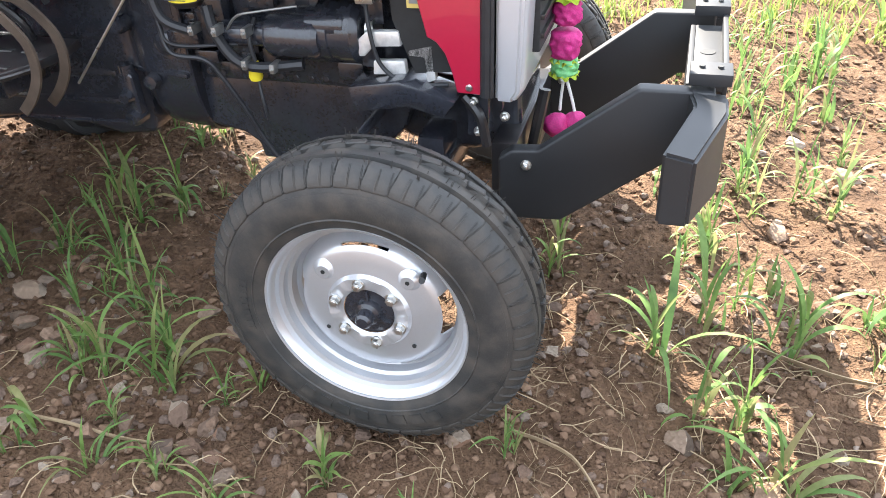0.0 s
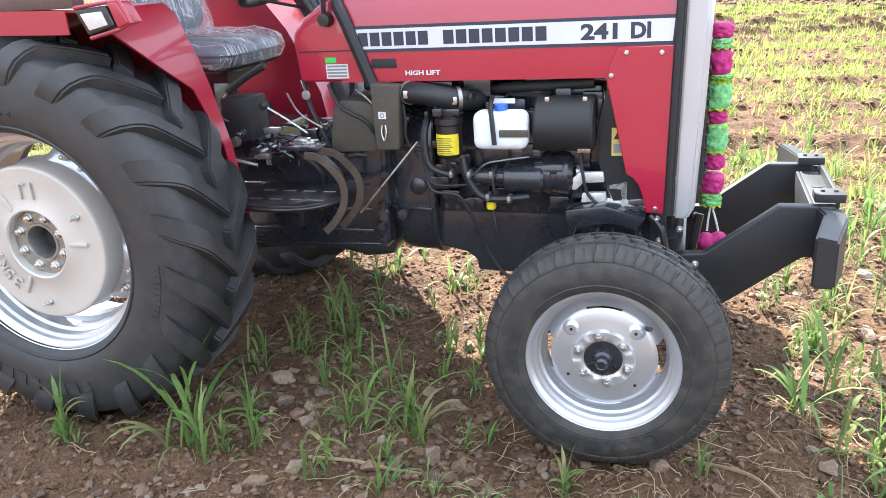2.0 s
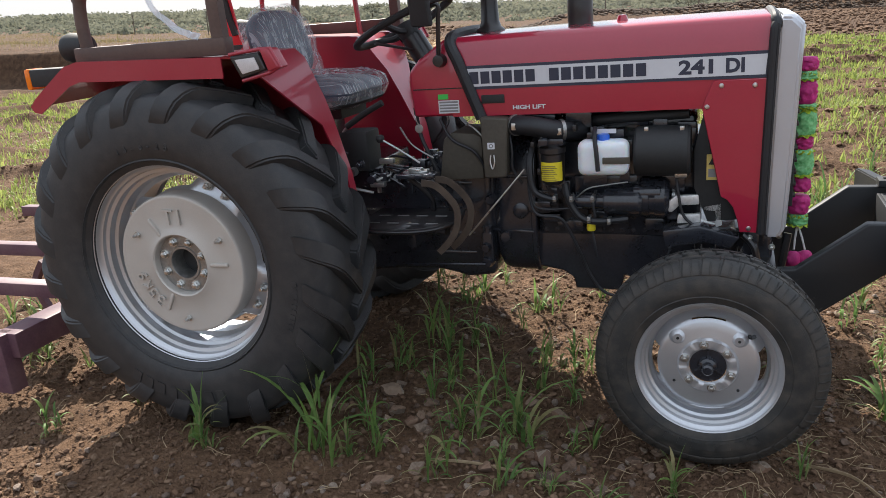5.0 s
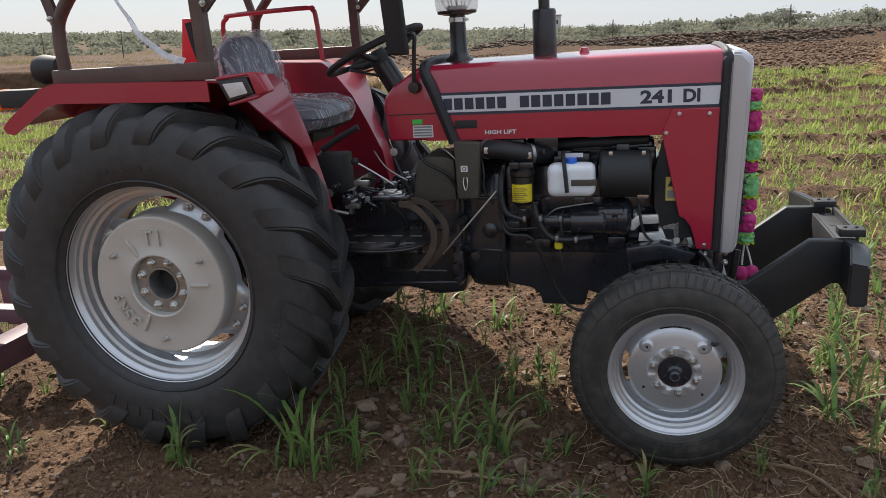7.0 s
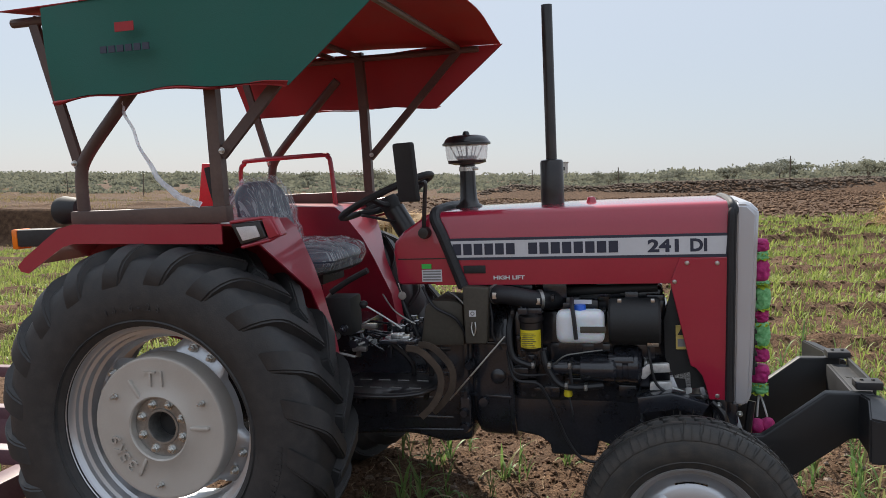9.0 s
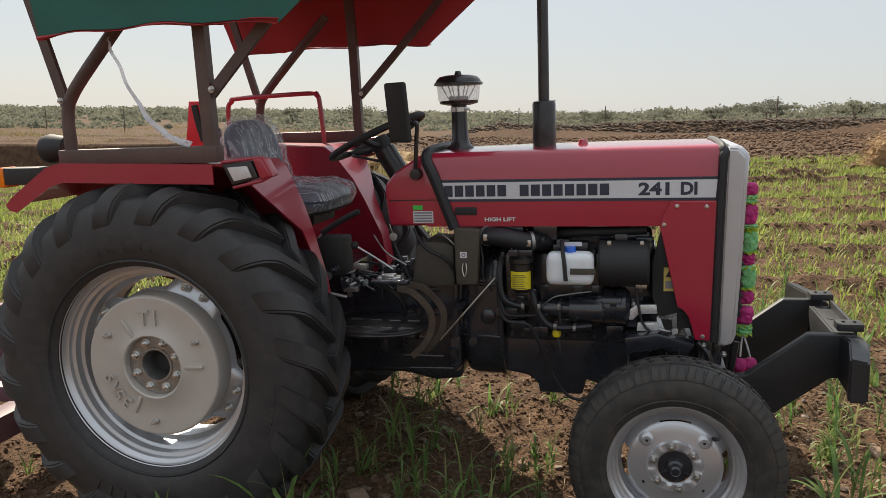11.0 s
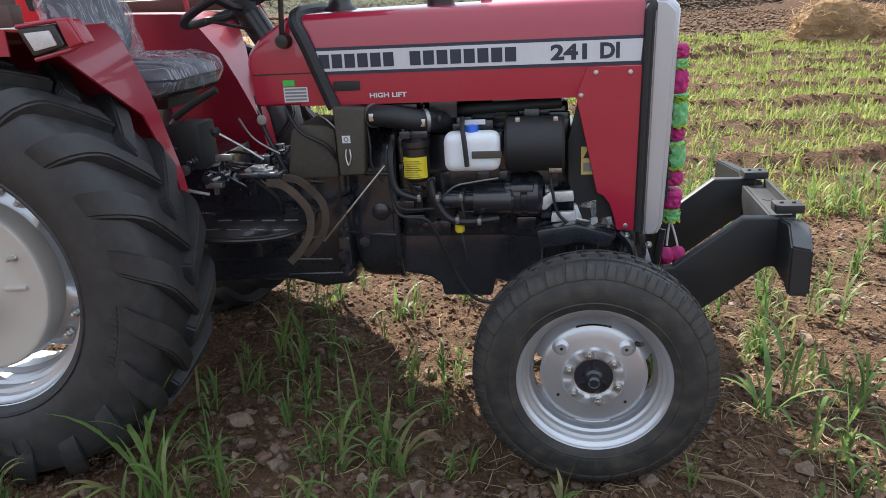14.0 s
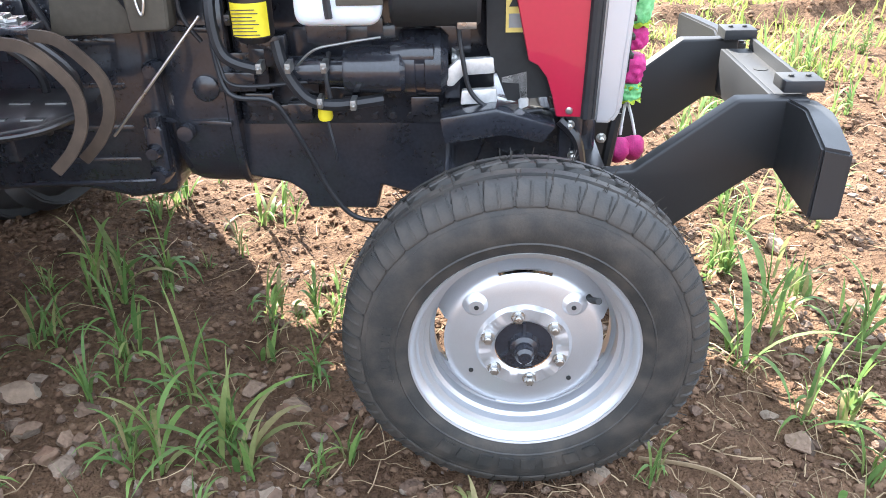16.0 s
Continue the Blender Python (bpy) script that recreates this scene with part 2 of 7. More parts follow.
def islands(name, colours, rough=0.85, bump=0.5, size=40.0, spec=0.2, through_light=0.0):
    """For stuff of many small pieces: each piece takes its own shade between the colours."""
    m = bpy.data.materials.new(name)
    m.use_nodes = True
    n, link = m.node_tree.nodes, m.node_tree.links.new
    p = n["Principled BSDF"]
    geo = n.new("ShaderNodeNewGeometry")
    info = n.new("ShaderNodeObjectInfo")
    add = n.new("ShaderNodeMath")
    add.operation = "ADD"
    link(geo.outputs["Random Per Island"], add.inputs[0])
    link(info.outputs["Random"], add.inputs[1])
    fr = n.new("ShaderNodeMath")
    fr.operation = "FRACT"
    link(add.outputs[0], fr.inputs[0])
    ramp = n.new("ShaderNodeValToRGB")
    for k, c in enumerate(colours):
        e = ramp.color_ramp.elements[k] if k < 2 else ramp.color_ramp.elements.new(1.0)
        e.color = (*c, 1)
    for k, e in enumerate(ramp.color_ramp.elements):
        e.position = k / max(1, len(colours) - 1)
    link(fr.outputs[0], ramp.inputs["Fac"])
    co, tex = n.new("ShaderNodeTexCoord"), n.new("ShaderNodeTexNoise")
    tex.inputs["Scale"].default_value, tex.inputs["Detail"].default_value = size, 6.0
    link(co.outputs["Object"], tex.inputs["Vector"])
    mul = n.new("ShaderNodeMix")
    mul.data_type, mul.blend_type = "RGBA", "MULTIPLY"
    mul.inputs["Factor"].default_value = 0.7
    r2 = n.new("ShaderNodeMapRange")
    r2.inputs["To Min"].default_value, r2.inputs["To Max"].default_value = 0.45, 1.4
    link(tex.outputs["Fac"], r2.inputs["Value"])
    link(ramp.outputs["Color"], mul.inputs["A"])
    link(r2.outputs["Result"], mul.inputs["B"])
    link(mul.outputs["Result"], p.inputs["Base Color"])
    p.inputs["Roughness"].default_value = rough
    p.inputs["Specular IOR Level"].default_value = spec
    if bump:
        b = n.new("ShaderNodeBump")
        b.inputs["Strength"].default_value, b.inputs["Distance"].default_value = bump, 0.008
        link(tex.outputs["Fac"], b.inputs["Height"])
        link(b.outputs["Normal"], p.inputs["Normal"])
    if through_light:
        t = n.new("ShaderNodeBsdfTranslucent")
        link(mul.outputs["Result"], t.inputs["Color"])
        mixs = n.new("ShaderNodeMixShader")
        mixs.inputs[0].default_value = through_light
        link(p.outputs[0], mixs.inputs[1])
        link(t.outputs[0], mixs.inputs[2])
        link(mixs.outputs[0], n["Material Output"].inputs["Surface"])
    return m


SOIL = soil()
CLOD = islands("soil_clod", [(0.073, 0.043, 0.028), (0.142, 0.085, 0.053), (0.2, 0.128, 0.083), (0.112, 0.066, 0.042)], 0.95, 0.8, 60)
STONE = islands("field_stone", [(0.2, 0.11, 0.07), (0.25, 0.18, 0.13), (0.12, 0.072, 0.05), (0.3, 0.245, 0.19), (0.17, 0.1, 0.066), (0.1, 0.074, 0.058), (0.22, 0.14, 0.095)], 0.9, 1.0, 3.2)
GRAVEL = islands("small_stones", [(0.1, 0.066, 0.048), (0.16, 0.11, 0.082), (0.12, 0.08, 0.06), (0.24, 0.19, 0.155), (0.14, 0.09, 0.066)], 0.9, 0.8, 140)
BUND = islands("dark_bund_stone", [(0.075, 0.056, 0.043), (0.135, 0.103, 0.08), (0.1, 0.075, 0.058)], 0.95, 0.6, 12)
STRAW = islands("dry_straw", [(0.27, 0.19, 0.115), (0.42, 0.32, 0.2), (0.17, 0.115, 0.07)], 0.7, 0.2, 60, through_light=0.2)
GRASS = islands("young_grass", [(0.085, 0.165, 0.048), (0.145, 0.245, 0.072), (0.2, 0.31, 0.085), (0.29, 0.25, 0.12), (0.125, 0.215, 0.066), (0.17, 0.275, 0.072)], 0.5, 0.1, 90, spec=0.3, through_light=0.4)
CROP = islands("field_crop", [(0.18, 0.24, 0.055), (0.255, 0.325, 0.078), (0.34, 0.375, 0.115), (0.215, 0.27, 0.066)], 0.5, 0.0, 30, spec=0.3, through_light=0.5)
HAY = islands("golden_straw", [(0.36, 0.24, 0.135), (0.48, 0.335, 0.19), (0.24, 0.155, 0.085), (0.41, 0.275, 0.155)], 0.8, 0.3, 20, through_light=0.25)
# far foliage: distance haze is put into the colour, greyed and paled
HAZY_LEAF = islands("hazy_scrub_leaf", [(0.15, 0.162, 0.12), (0.22, 0.226, 0.17), (0.185, 0.19, 0.145)], 0.7, 0.0, 20, through_light=0.4)
BARK = material("bark", (0.11, 0.085, 0.065), 0.9, vary=0.3, size=6, bump=0.5)
DRY = islands("dry_grass", [(0.28, 0.2, 0.1), (0.38, 0.3, 0.16), (0.2, 0.2, 0.07)], 0.8, 0.0, 20, through_light=0.3)


# ---- mesh helpers ----
def link_mesh(name, bm, mat, smooth=None):
    me = bpy.data.meshes.new(name)
    bm.normal_update()
    if smooth is not None:
        for f in bm.faces:
            f.smooth = True
        for e in bm.edges:
            if len(e.link_faces) == 2 and e.calc_face_angle(0) > radians(smooth):
                e.smooth = False
    bm.to_mesh(me)
    bm.free()
    me.materials.append(mat)
    return me


def part(name, bm, mat, parent, label="", smooth=35):
    """Links a bmesh as one mesh under a thing or a part."""
    ob = new(name, link_mesh(name, bm, mat, smooth))
    ob.parent = parent
    if label:
        ob["label"] = label
    return ob


def thing(name, bm, mat, label, category, group="", kind="", at=None, smooth=35):
    ob = new(name, link_mesh(name, bm, mat, smooth))
    if at is not None:
        ob.matrix_world = at
    return tagged(ob, label, category, group, kind)


def join(*meshes):
    out = bmesh.new()
    for b in meshes:
        me = bpy.data.meshes.new("tmp")
        b.to_mesh(me)
        b.free()
        out.from_mesh(me)
        bpy.data.meshes.remove(me)
    return out


def box(x0, x1, y0, y1, z0, z1, bevel=0.004, turn=None, segments=2):
    bm = bmesh.new()
    bmesh.ops.create_cube(bm, size=1.0, matrix=Matrix.Translation(((x0 + x1) / 2, (y0 + y1) / 2, (z0 + z1) / 2)) @ Matrix.Diagonal((abs(x1 - x0), abs(y1 - y0), abs(z1 - z0), 1)))
    if bevel:
        bmesh.ops.bevel(bm, geom=bm.edges[:], offset=bevel, segments=segments, profile=0.6, affect="EDGES")
    if turn is not None:
        bmesh.ops.transform(bm, matrix=turn, verts=bm.verts[:])
    return bm


def slab(outline, y0, y1, bevel=0.004, segments=2):
    """A plate: an outline in x and z, from y0 to y1."""
    bm = bmesh.new()
    a = [bm.verts.new((x, y0, z)) for x, z in outline]
    b = [bm.verts.new((x, y1, z)) for x, z in outline]
    bm.faces.new(a)
    bm.faces.new(b[::-1])
    k = len(a)
    for i in range(k):
        bm.faces.new((a[i], b[i], b[(i + 1) % k], a[(i + 1) % k]))
    bmesh.ops.recalc_face_normals(bm, faces=bm.faces[:])
    if bevel:
        bmesh.ops.bevel(bm, geom=bm.edges[:], offset=bevel, segments=segments, profile=0.6, affect="EDGES", clamp_overlap=True)
    return bm


def lathe(profile, n=64, centre=(0, 0, 0), axis="y", closed=False, ring=None):
    """Turns a profile of (radius, distance along the axis) about the axis. ring(angle, k): an offset to the radius."""
    bm = bmesh.new()
    rows = []
    for i in range(n):
        a = 2 * math.pi * i / n
        row = []
        for k, (r, d) in enumerate(profile):
            if ring:
                r = r + ring(a, k)
            u, v = r * math.cos(a), r * math.sin(a)
            p = {"y": (u, d, v), "z": (u, v, d), "x": (d, u, v)}[axis]
            row.append(bm.verts.new(Vector(p) + Vector(centre)))
        rows.append(row)
    m = len(profile)
    for i in range(n):
        for k in range(m if closed else m - 1):
            bm.faces.new((rows[i][k], rows[(i + 1) % n][k], rows[(i + 1) % n][(k + 1) % m], rows[i][(k + 1) % m]))
    if not closed:
        for k, flip in ((0, True), (m - 1, False)):
            if profile[k][0] > 1e-6:
                loop = [rows[i][k] for i in range(n)]
                bm.faces.new(loop[::-1] if flip else loop)
    bmesh.ops.remove_doubles(bm, verts=bm.verts[:], dist=1e-6)
    bmesh.ops.recalc_face_normals(bm, faces=bm.faces[:])
    return bm


def shell(profile, n=64, centre=(0, 0, 0), thick=0.004):
    """A lathe of sheet metal: the profile and, a little behind it, its back."""
    pts = [Vector(p) for p in profile]
    back = []
    for i, p in enumerate(pts):
        d = (pts[min(i + 1, len(pts) - 1)] - pts[max(i - 1, 0)]).normalized()
        back.append(p + Vector((-d.y, d.x)) * thick)
    return lathe([tuple(p) for p in pts] + [tuple(p) for p in back[::-1]], n, centre, closed=True)


def glide(points, steps=8):
    """A smooth line through points."""
    p = [Vector(q) for q in points]
    if len(p) < 3:
        return p
    out = []
    for i in range(len(p) - 1):
        a, b, c, d = p[max(i - 1, 0)], p[i], p[i + 1], p[min(i + 2, len(p) - 1)]
        for k in range(steps):
            t = k / steps
            out.append(0.5 * ((2 * b) + (c - a) * t + (2 * a - 5 * b + 4 * c - d) * t * t + (3 * b - a - 3 * c + d) * t ** 3))
    return out + [p[-1]]


def tube(points, radius, sides=10, smooth_line=True, square=False, wide=None, taper=None):
    """A round or square tube along points."""
    line = glide(points) if smooth_line else [Vector(q) for q in points]
    bm = bmesh.new()
    rings = []
    up = None
    sides = 4 if square else sides
    for i, p in enumerate(line):
        d = (line[min(i + 1, len(line) - 1)] - line[max(i - 1, 0)]).normalized()
        if up is None:
            up = Vector((0, 1, 0)) if abs(d.y) < 0.9 else Vector((0, 0, 1))
        u = (up - d * up.dot(d)).normalized()
        v = d.cross(u)
        up = u
        r = radius * (taper(i / max(1, len(line) - 1)) if taper else 1)
        ring = []
        for k in range(sides):
            a = 2 * math.pi * (k + (0.5 if square else 0)) / sides
            q = math.sqrt(2) if square else 1
            ring.append(bm.verts.new(p + (u * math.cos(a) * (wide or 1) + v * math.sin(a)) * r * q))
        rings.append(ring)
    for i in range(len(rings) - 1):
        for k in range(sides):
            bm.faces.new((rings[i][k], rings[i][(k + 1) % sides], rings[i + 1][(k + 1) % sides], rings[i + 1][k]))
    bm.faces.new(rings[0][::-1])
    bm.faces.new(rings[-1])
    bmesh.ops.recalc_face_normals(bm, faces=bm.faces[:])
    return bm


def rod(a, b, r, sides=12):
    return tube([a, b], r, sides, smooth_line=False)


def nut(p, r, h, axis="y", stud=0.0):
    """A hexagon nut with a rounded stud end, standing out along -axis."""
    out = lathe([(r * 1.25, 0), (r * 1.25, -h * 0.2), (r * 1.05, -h * 0.2)], 16, (0, 0, 0))
    hexa = lathe([(r, 0), (r, -h * 0.85), (r * 0.85, -h)], 6, (0, 0, 0))
    pieces = [out, hexa]
    if stud:
        pieces.append(lathe([(r * 0.55, 0), (r * 0.55, -h - stud * 0.85), (r * 0.4, -h - stud)], 10, (0, 0, 0)))
    bm = join(*pieces)
    bmesh.ops.translate(bm, vec=p, verts=bm.verts[:])
    return bm


def words(body, size, depth=0.001, at=None, bold=0.0, squeeze=1.0):
    """Letters as a mesh, lying in x and z and facing -y, from their lower left corner."""
    c = bpy.data.curves.new("words", "FONT")
    c.body, c.size, c.extrude, c.offset, c.resolution_u = body, size, depth, bold, 3
    ob = bpy.data.objects.new("words", c)
    scene.collection.objects.link(ob)
    bpy.context.view_layer.update()
    me = bpy.data.meshes.new_from_object(ob.evaluated_get(bpy.context.evaluated_depsgraph_get()))
    bpy.data.objects.remove(ob)
    bm = bmesh.new()
    bm.from_mesh(me)
    bpy.data.meshes.remove(me)
    bmesh.ops.transform(bm, matrix=(at or Matrix()) @ pose(0, 0, 0, 90) @ Matrix.Diagonal((squeeze, 1, 1, 1)), verts=bm.verts[:])
    return bm


def words_in(body, x0, x1, z0, z1, y, depth=0.0006, bold=0.0):
    """Letters stretched to fill a given width and height on a plate that faces -y."""
    bm = words(body, 0.1, depth, None, bold)
    lo = [min(v.co[k] for v in bm.verts) for k in range(3)]
    hi = [max(v.co[k] for v in bm.verts) for k in range(3)]
    for v in bm.verts:
        v.co = Vector((x0 + (v.co.x - lo[0]) / (hi[0] - lo[0]) * (x1 - x0), y + v.co.y, z0 + (v.co.z - lo[2]) / (hi[2] - lo[2]) * (z1 - z0)))
    return bm


def value_noise(x, y, seed=0):
    xi, yi = np.floor(x), np.floor(y)
    fx, fy = x - xi, y - yi
    fx, fy = fx * fx * (3 - 2 * fx), fy * fy * (3 - 2 * fy)
    def h(a, b):
        s = np.sin(a * 127.1 + b * 311.7 + seed * 74.7) * 43758.5453
        return s - np.floor(s)
    return (h(xi, yi) * (1 - fx) + h(xi + 1, yi) * fx) * (1 - fy) + (h(xi, yi + 1) * (1 - fx) + h(xi + 1, yi + 1) * fx) * fy - 0.5


def smoothstep(a, b, v):
    t = np.clip((v - a) / (b - a), 0, 1)
    return t * t * (3 - 2 * t)


ridge_first, ridge_step = 3.45, 1.46


def height(x, y):
    """The field's height: a slope under the tractor that levels out, furrows, clods, a cut bank behind and a bund far off."""
    x, y = np.asarray(x, float), np.asarray(y, float)
    z = 0.048 * 14 * np.tanh(x / 14) + 0.0154 * 10 * np.tanh(y / 10)
    near = np.exp(-((x - 1) ** 2 + y ** 2) / 900.0)
    z = z + near * (0.05 * value_noise(x * 0.9, y * 0.9, 1) + 0.04 * value_noise(x * 3.1, y * 3.1, 2) + 0.034 * value_noise(x * 9, y * 9, 3) + 0.024 * value_noise(x * 19, y * 19, 4) + 0.014 * value_noise(x * 37, y * 37, 12))
    # rough ridges left by the plough across the crop
    off = (y + 0.16 * value_noise(x * 0.4, y * 0.1, 5) - ridge_first + ridge_step / 2) % ridge_step - ridge_step / 2
    broken = np.clip(0.55 + 1.2 * value_noise(x * 0.8, y * 0.3, 6), 0, 1)
    z = z + 0.15 * broken * (1 + 0.9 * value_noise(x * 4.0, y * 4.0, 8)) * np.exp(-(off / 0.14) ** 2) * smoothstep(2.6, 3.3, y) * smoothstep(30, 12, y)
    for wy in (-0.635, 0.635):
        z = z + 0.022 * np.exp(-(((x - 1.8) / 0.22) ** 2 + ((y - wy) / 0.16) ** 2))
    # cut bank on the tractor's rear side
    left = smoothstep(1.5, -3.0, x - 0.0 + 0.25 * (y - 14))
    wob = 1.2 * value_noise(x * 0.35, y * 0.02, 7)
    bank = smoothstep(-3.5, -7.5, x)
    z = z + left * -0.1 * smoothstep(8, 13, y) + bank * (1.0 - 0.8 * smoothstep(20, 44, y)) * smoothstep(15.1, 15.5, y + 0.5 * wob)
    # stone bund
    d = y - (48 + 0.12 * x + 2.0 * value_noise(x * 0.08, 0 * y, 9))
    z = z + (1 - left) * 0.72 * np.exp(-(d / 1.6) ** 4) * (1 + 0.25 * value_noise(x * 0.9, y * 0.9, 11))
    return z


def on_ground(x, y, up=0.0):
    """A place of the tractor's axes, on the field, in world terms."""
    p = LIE @ Vector((x, y, 0))
    return Vector((p.x, p.y, float(height(p.x, p.y)) + up))


# ---- ground ----
def spread(lo, hi, step, far, grow):
    mid = list(np.arange(lo, hi, step))
    out, s = [], step
    v = mid[-1]
    while v < far:
        s *= grow
        v += s
        out.append(v)
    back, s, v = [], step, mid[0]
    while v > -far:
        s *= grow
        v -= s
        back.append(v)
    return np.array(back[::-1] + mid + out)


def ground():
    xs, ys = spread(-2.2, 4.2, 0.022, 1500, 1.07), spread(-2.0, 4.0, 0.022, 1500, 1.045)
    ys = np.unique(np.concatenate([ys[ys < 4.05], np.arange(4.05, 9.0, 0.045), np.arange(9.0, 18.0, 0.07), ys[ys > 18.0]]))
    gx, gy = np.meshgrid(xs, ys)
    gz = height(gx, gy)
    nx, ny = len(xs), len(ys)
    verts = np.stack([gx, gy, gz], -1).reshape(-1, 3)
    i = np.arange(nx * ny).reshape(ny, nx)
    faces = np.stack([i[:-1, :-1], i[:-1, 1:], i[1:, 1:], i[1:, :-1]], -1).reshape(-1, 4)
    me = bpy.data.meshes.new("ground")
    me.from_pydata(verts.tolist(), [], faces.tolist())
    me.polygons.foreach_set("use_smooth", [True] * len(me.polygons))
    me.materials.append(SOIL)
    return tagged(new("ground", me), "ploughed reddish brown field soil with clods", "ground", kind="structure")


ground()

# ---- tractor ----
tractor = new("tractor")
tractor.matrix_world = LIE
tagged(tractor, "red farm tractor with black engine, silver wheels and canvas canopy", "tractor")


def arc_bars(r0, r1, a0, a1, count, y, h, parent, mat, name="lettering", gaps=0.35):
    """Raised plain bars along an arc of a sidewall, in place of writing."""
    pieces = []
    for i in range(count):
        s = a0 + (a1 - a0) * i / count
        e = s + (a1 - a0) / count * (1 - gaps)
        bm = bmesh.new()
        ring = []
        for a, r in ((s, r0), (e, r0), (e, r1), (s, r1)):
            ring.append((r * math.cos(a), r * math.sin(a)))
        f = [bm.verts.new((u, y - h, v)) for u, v in ring]
        g = [bm.verts.new((u, y + 0.012, v)) for u, v in ring]
        bm.faces.new(f)
        for k in range(4):
            bm.faces.new((f[k], f[(k + 1) % 4], g[(k + 1) % 4], g[k]))
        bmesh.ops.recalc_face_normals(bm, faces=bm.faces[:])
        pieces.append(bm)
    return part(name, join(*pieces), mat, parent)


def tyre_lug(side, radius, half, depth, lean, width, start):
    """One bar of a drive tyre: from the middle of the tread out over the shoulder and a little way down the sidewall."""
    bm = bmesh.new()
    rows = []
    stations = []
    for k in range(13):
        t = k / 12
        turn = max(0.0, (t - 0.55) / 0.45)
        drop = 0.128 * turn ** 1.9
        reach = start + (half - start) * min(1.0, t / 0.86 - 0.012 * turn)
        stations.append((reach, t, radius + depth - drop, radius - 0.035 - drop * 1.05, 0.04 * turn))
    n = len(stations)
    for s, t, top, low, inset in stations:
        a = -lean * t
        w = width * (0.8 + 0.3 * t) / radius / 2
        ring = []
        for r, da, yy in ((low, -w * 1.22, s - inset), (top, -w, s), (top, w, s), (low, w * 1.22, s - inset)):
            ring.append(bm.verts.new((r * math.cos(a + da), side * yy, r * math.sin(a + da))))
        rows.append(ring)
    for k in range(n - 1):
        for q in range(3):
            bm.faces.new((rows[k][q], rows[k][q + 1], rows[k + 1][q + 1], rows[k + 1][q]))
    bm.faces.new(rows[0])
    bm.faces.new(rows[-1][::-1])
    bmesh.ops.recalc_face_normals(bm, faces=bm.faces[:])
    bmesh.ops.bevel(bm, geom=[e for e in bm.edges if len(e.link_faces) == 2 and e.calc_face_angle(0) > 0.6], offset=0.006, segments=2, affect="EDGES")
    return link_mesh("tread_bar", bm, RUBBER_BIG, 35)


def ring_of(name, mesh, parent, count, first=0.0):
    """Alike pieces round the axle, on one mesh."""
    for i in range(count):
        ob = new(name, mesh)
        ob.parent = parent
        ob.matrix_basis = Matrix.Rotation(-(first + 2 * math.pi * i / count), 4, "Y")


LUGS = {side: tyre_lug(side, 0.617, 0.184, 0.036, -0.36, 0.078, -0.012) for side in (-1, 1)}


def shoulder_block(s):
    q = bmesh.new()
    w0, w1 = 0.0264, 0.0284
    def ring_at(rows):
        out = []
        for r, yy, w in rows:
            for t in (-1, 1):
                lean = 0.05 * (0.36 - r) / 0.07 * (1 if s < 0 else -1)
                ang = lean + t * w / r
                out.append(q.verts.new((r * math.cos(ang), s * yy, r * math.sin(ang))))
        return out
    ring = ring_at(((0.3, 0.0835, w0 * 0.85), (0.305, 0.0842, w0 * 0.95), (0.316, 0.0782, w0), (0.33, 0.0672, w0 * 1.03), (0.339, 0.056, w1), (0.3405, 0.041, w1)))
    base = ring_at(((0.296, 0.07, w0 * 0.85), (0.3, 0.07, w0 * 0.95), (0.305, 0.066, w0 * 1.1), (0.316, 0.055, w0 * 1.1), (0.322, 0.05, w1 * 1.06), (0.322, 0.045, w1 * 1.06)))
    for k in range(5):
        q.faces.new((ring[2 * k], ring[2 * k + 1], ring[2 * k + 3], ring[2 * k + 2]))
        for t in (0, 1):
            q.faces.new((ring[2 * k + t], ring[2 * k + 2 + t], base[2 * k + 2 + t], base[2 * k + t]))
    q.faces.new((ring[10], ring[11], base[11], base[10]))
    q.faces.new((ring[0], ring[1], base[1], base[0]))
    bmesh.ops.recalc_face_normals(q, faces=q.faces[:])
    for at, w in ((-0.5, 0.0016), (0.42, 0.0022)):
        fin = [(0.306, 0.0855), (0.317, 0.0805), (0.331, 0.0695), (0.3385, 0.059)]
        rows = []
        for k, (r, yy) in enumerate(fin):
            ang = at * w0 / r
            for t in (-1, 1):
                rows.append(q.verts.new((r * math.cos(ang + t * w / r), s * (yy + 0.0002), r * math.sin(ang + t * w / r))))
                rows.append(q.verts.new(((r - 0.004) * math.cos(ang + t * w * 1.8 / r), s * (yy - 0.006), (r - 0.004) * math.sin(ang + t * w * 1.8 / r))))
        for k in range(3):
            i = 4 * k
            for c, d in ((1, 0), (0, 2), (2, 3)):
                q.faces.new((rows[i + c], rows[i + d], rows[i + 4 + d], rows[i + 4 + c]))
    bmesh.ops.recalc_face_normals(q, faces=q.faces[:])
    bmesh.ops.bevel(q, geom=[e for e in q.edges if len(e.link_faces) == 2 and e.calc_face_angle(0) > 0.7], offset=0.0014, segments=2, affect="EDGES")
    return link_mesh("shoulder_block", q, RUBBER, 50)


def tread_block():
    b = box(0.332, 0.343, 0.012, 0.028, -0.02, 0.02, 0.002, segments=1)
    bmesh.ops.transform(b, matrix=Matrix.Rotation(radians(14), 4, "X"), verts=b.verts[:])
    return link_mesh("tread_block", b, RUBBER, 20)


BLOCKS = {side: shoulder_block(side) for side in (-1, 1)}
TREAD = tread_block()


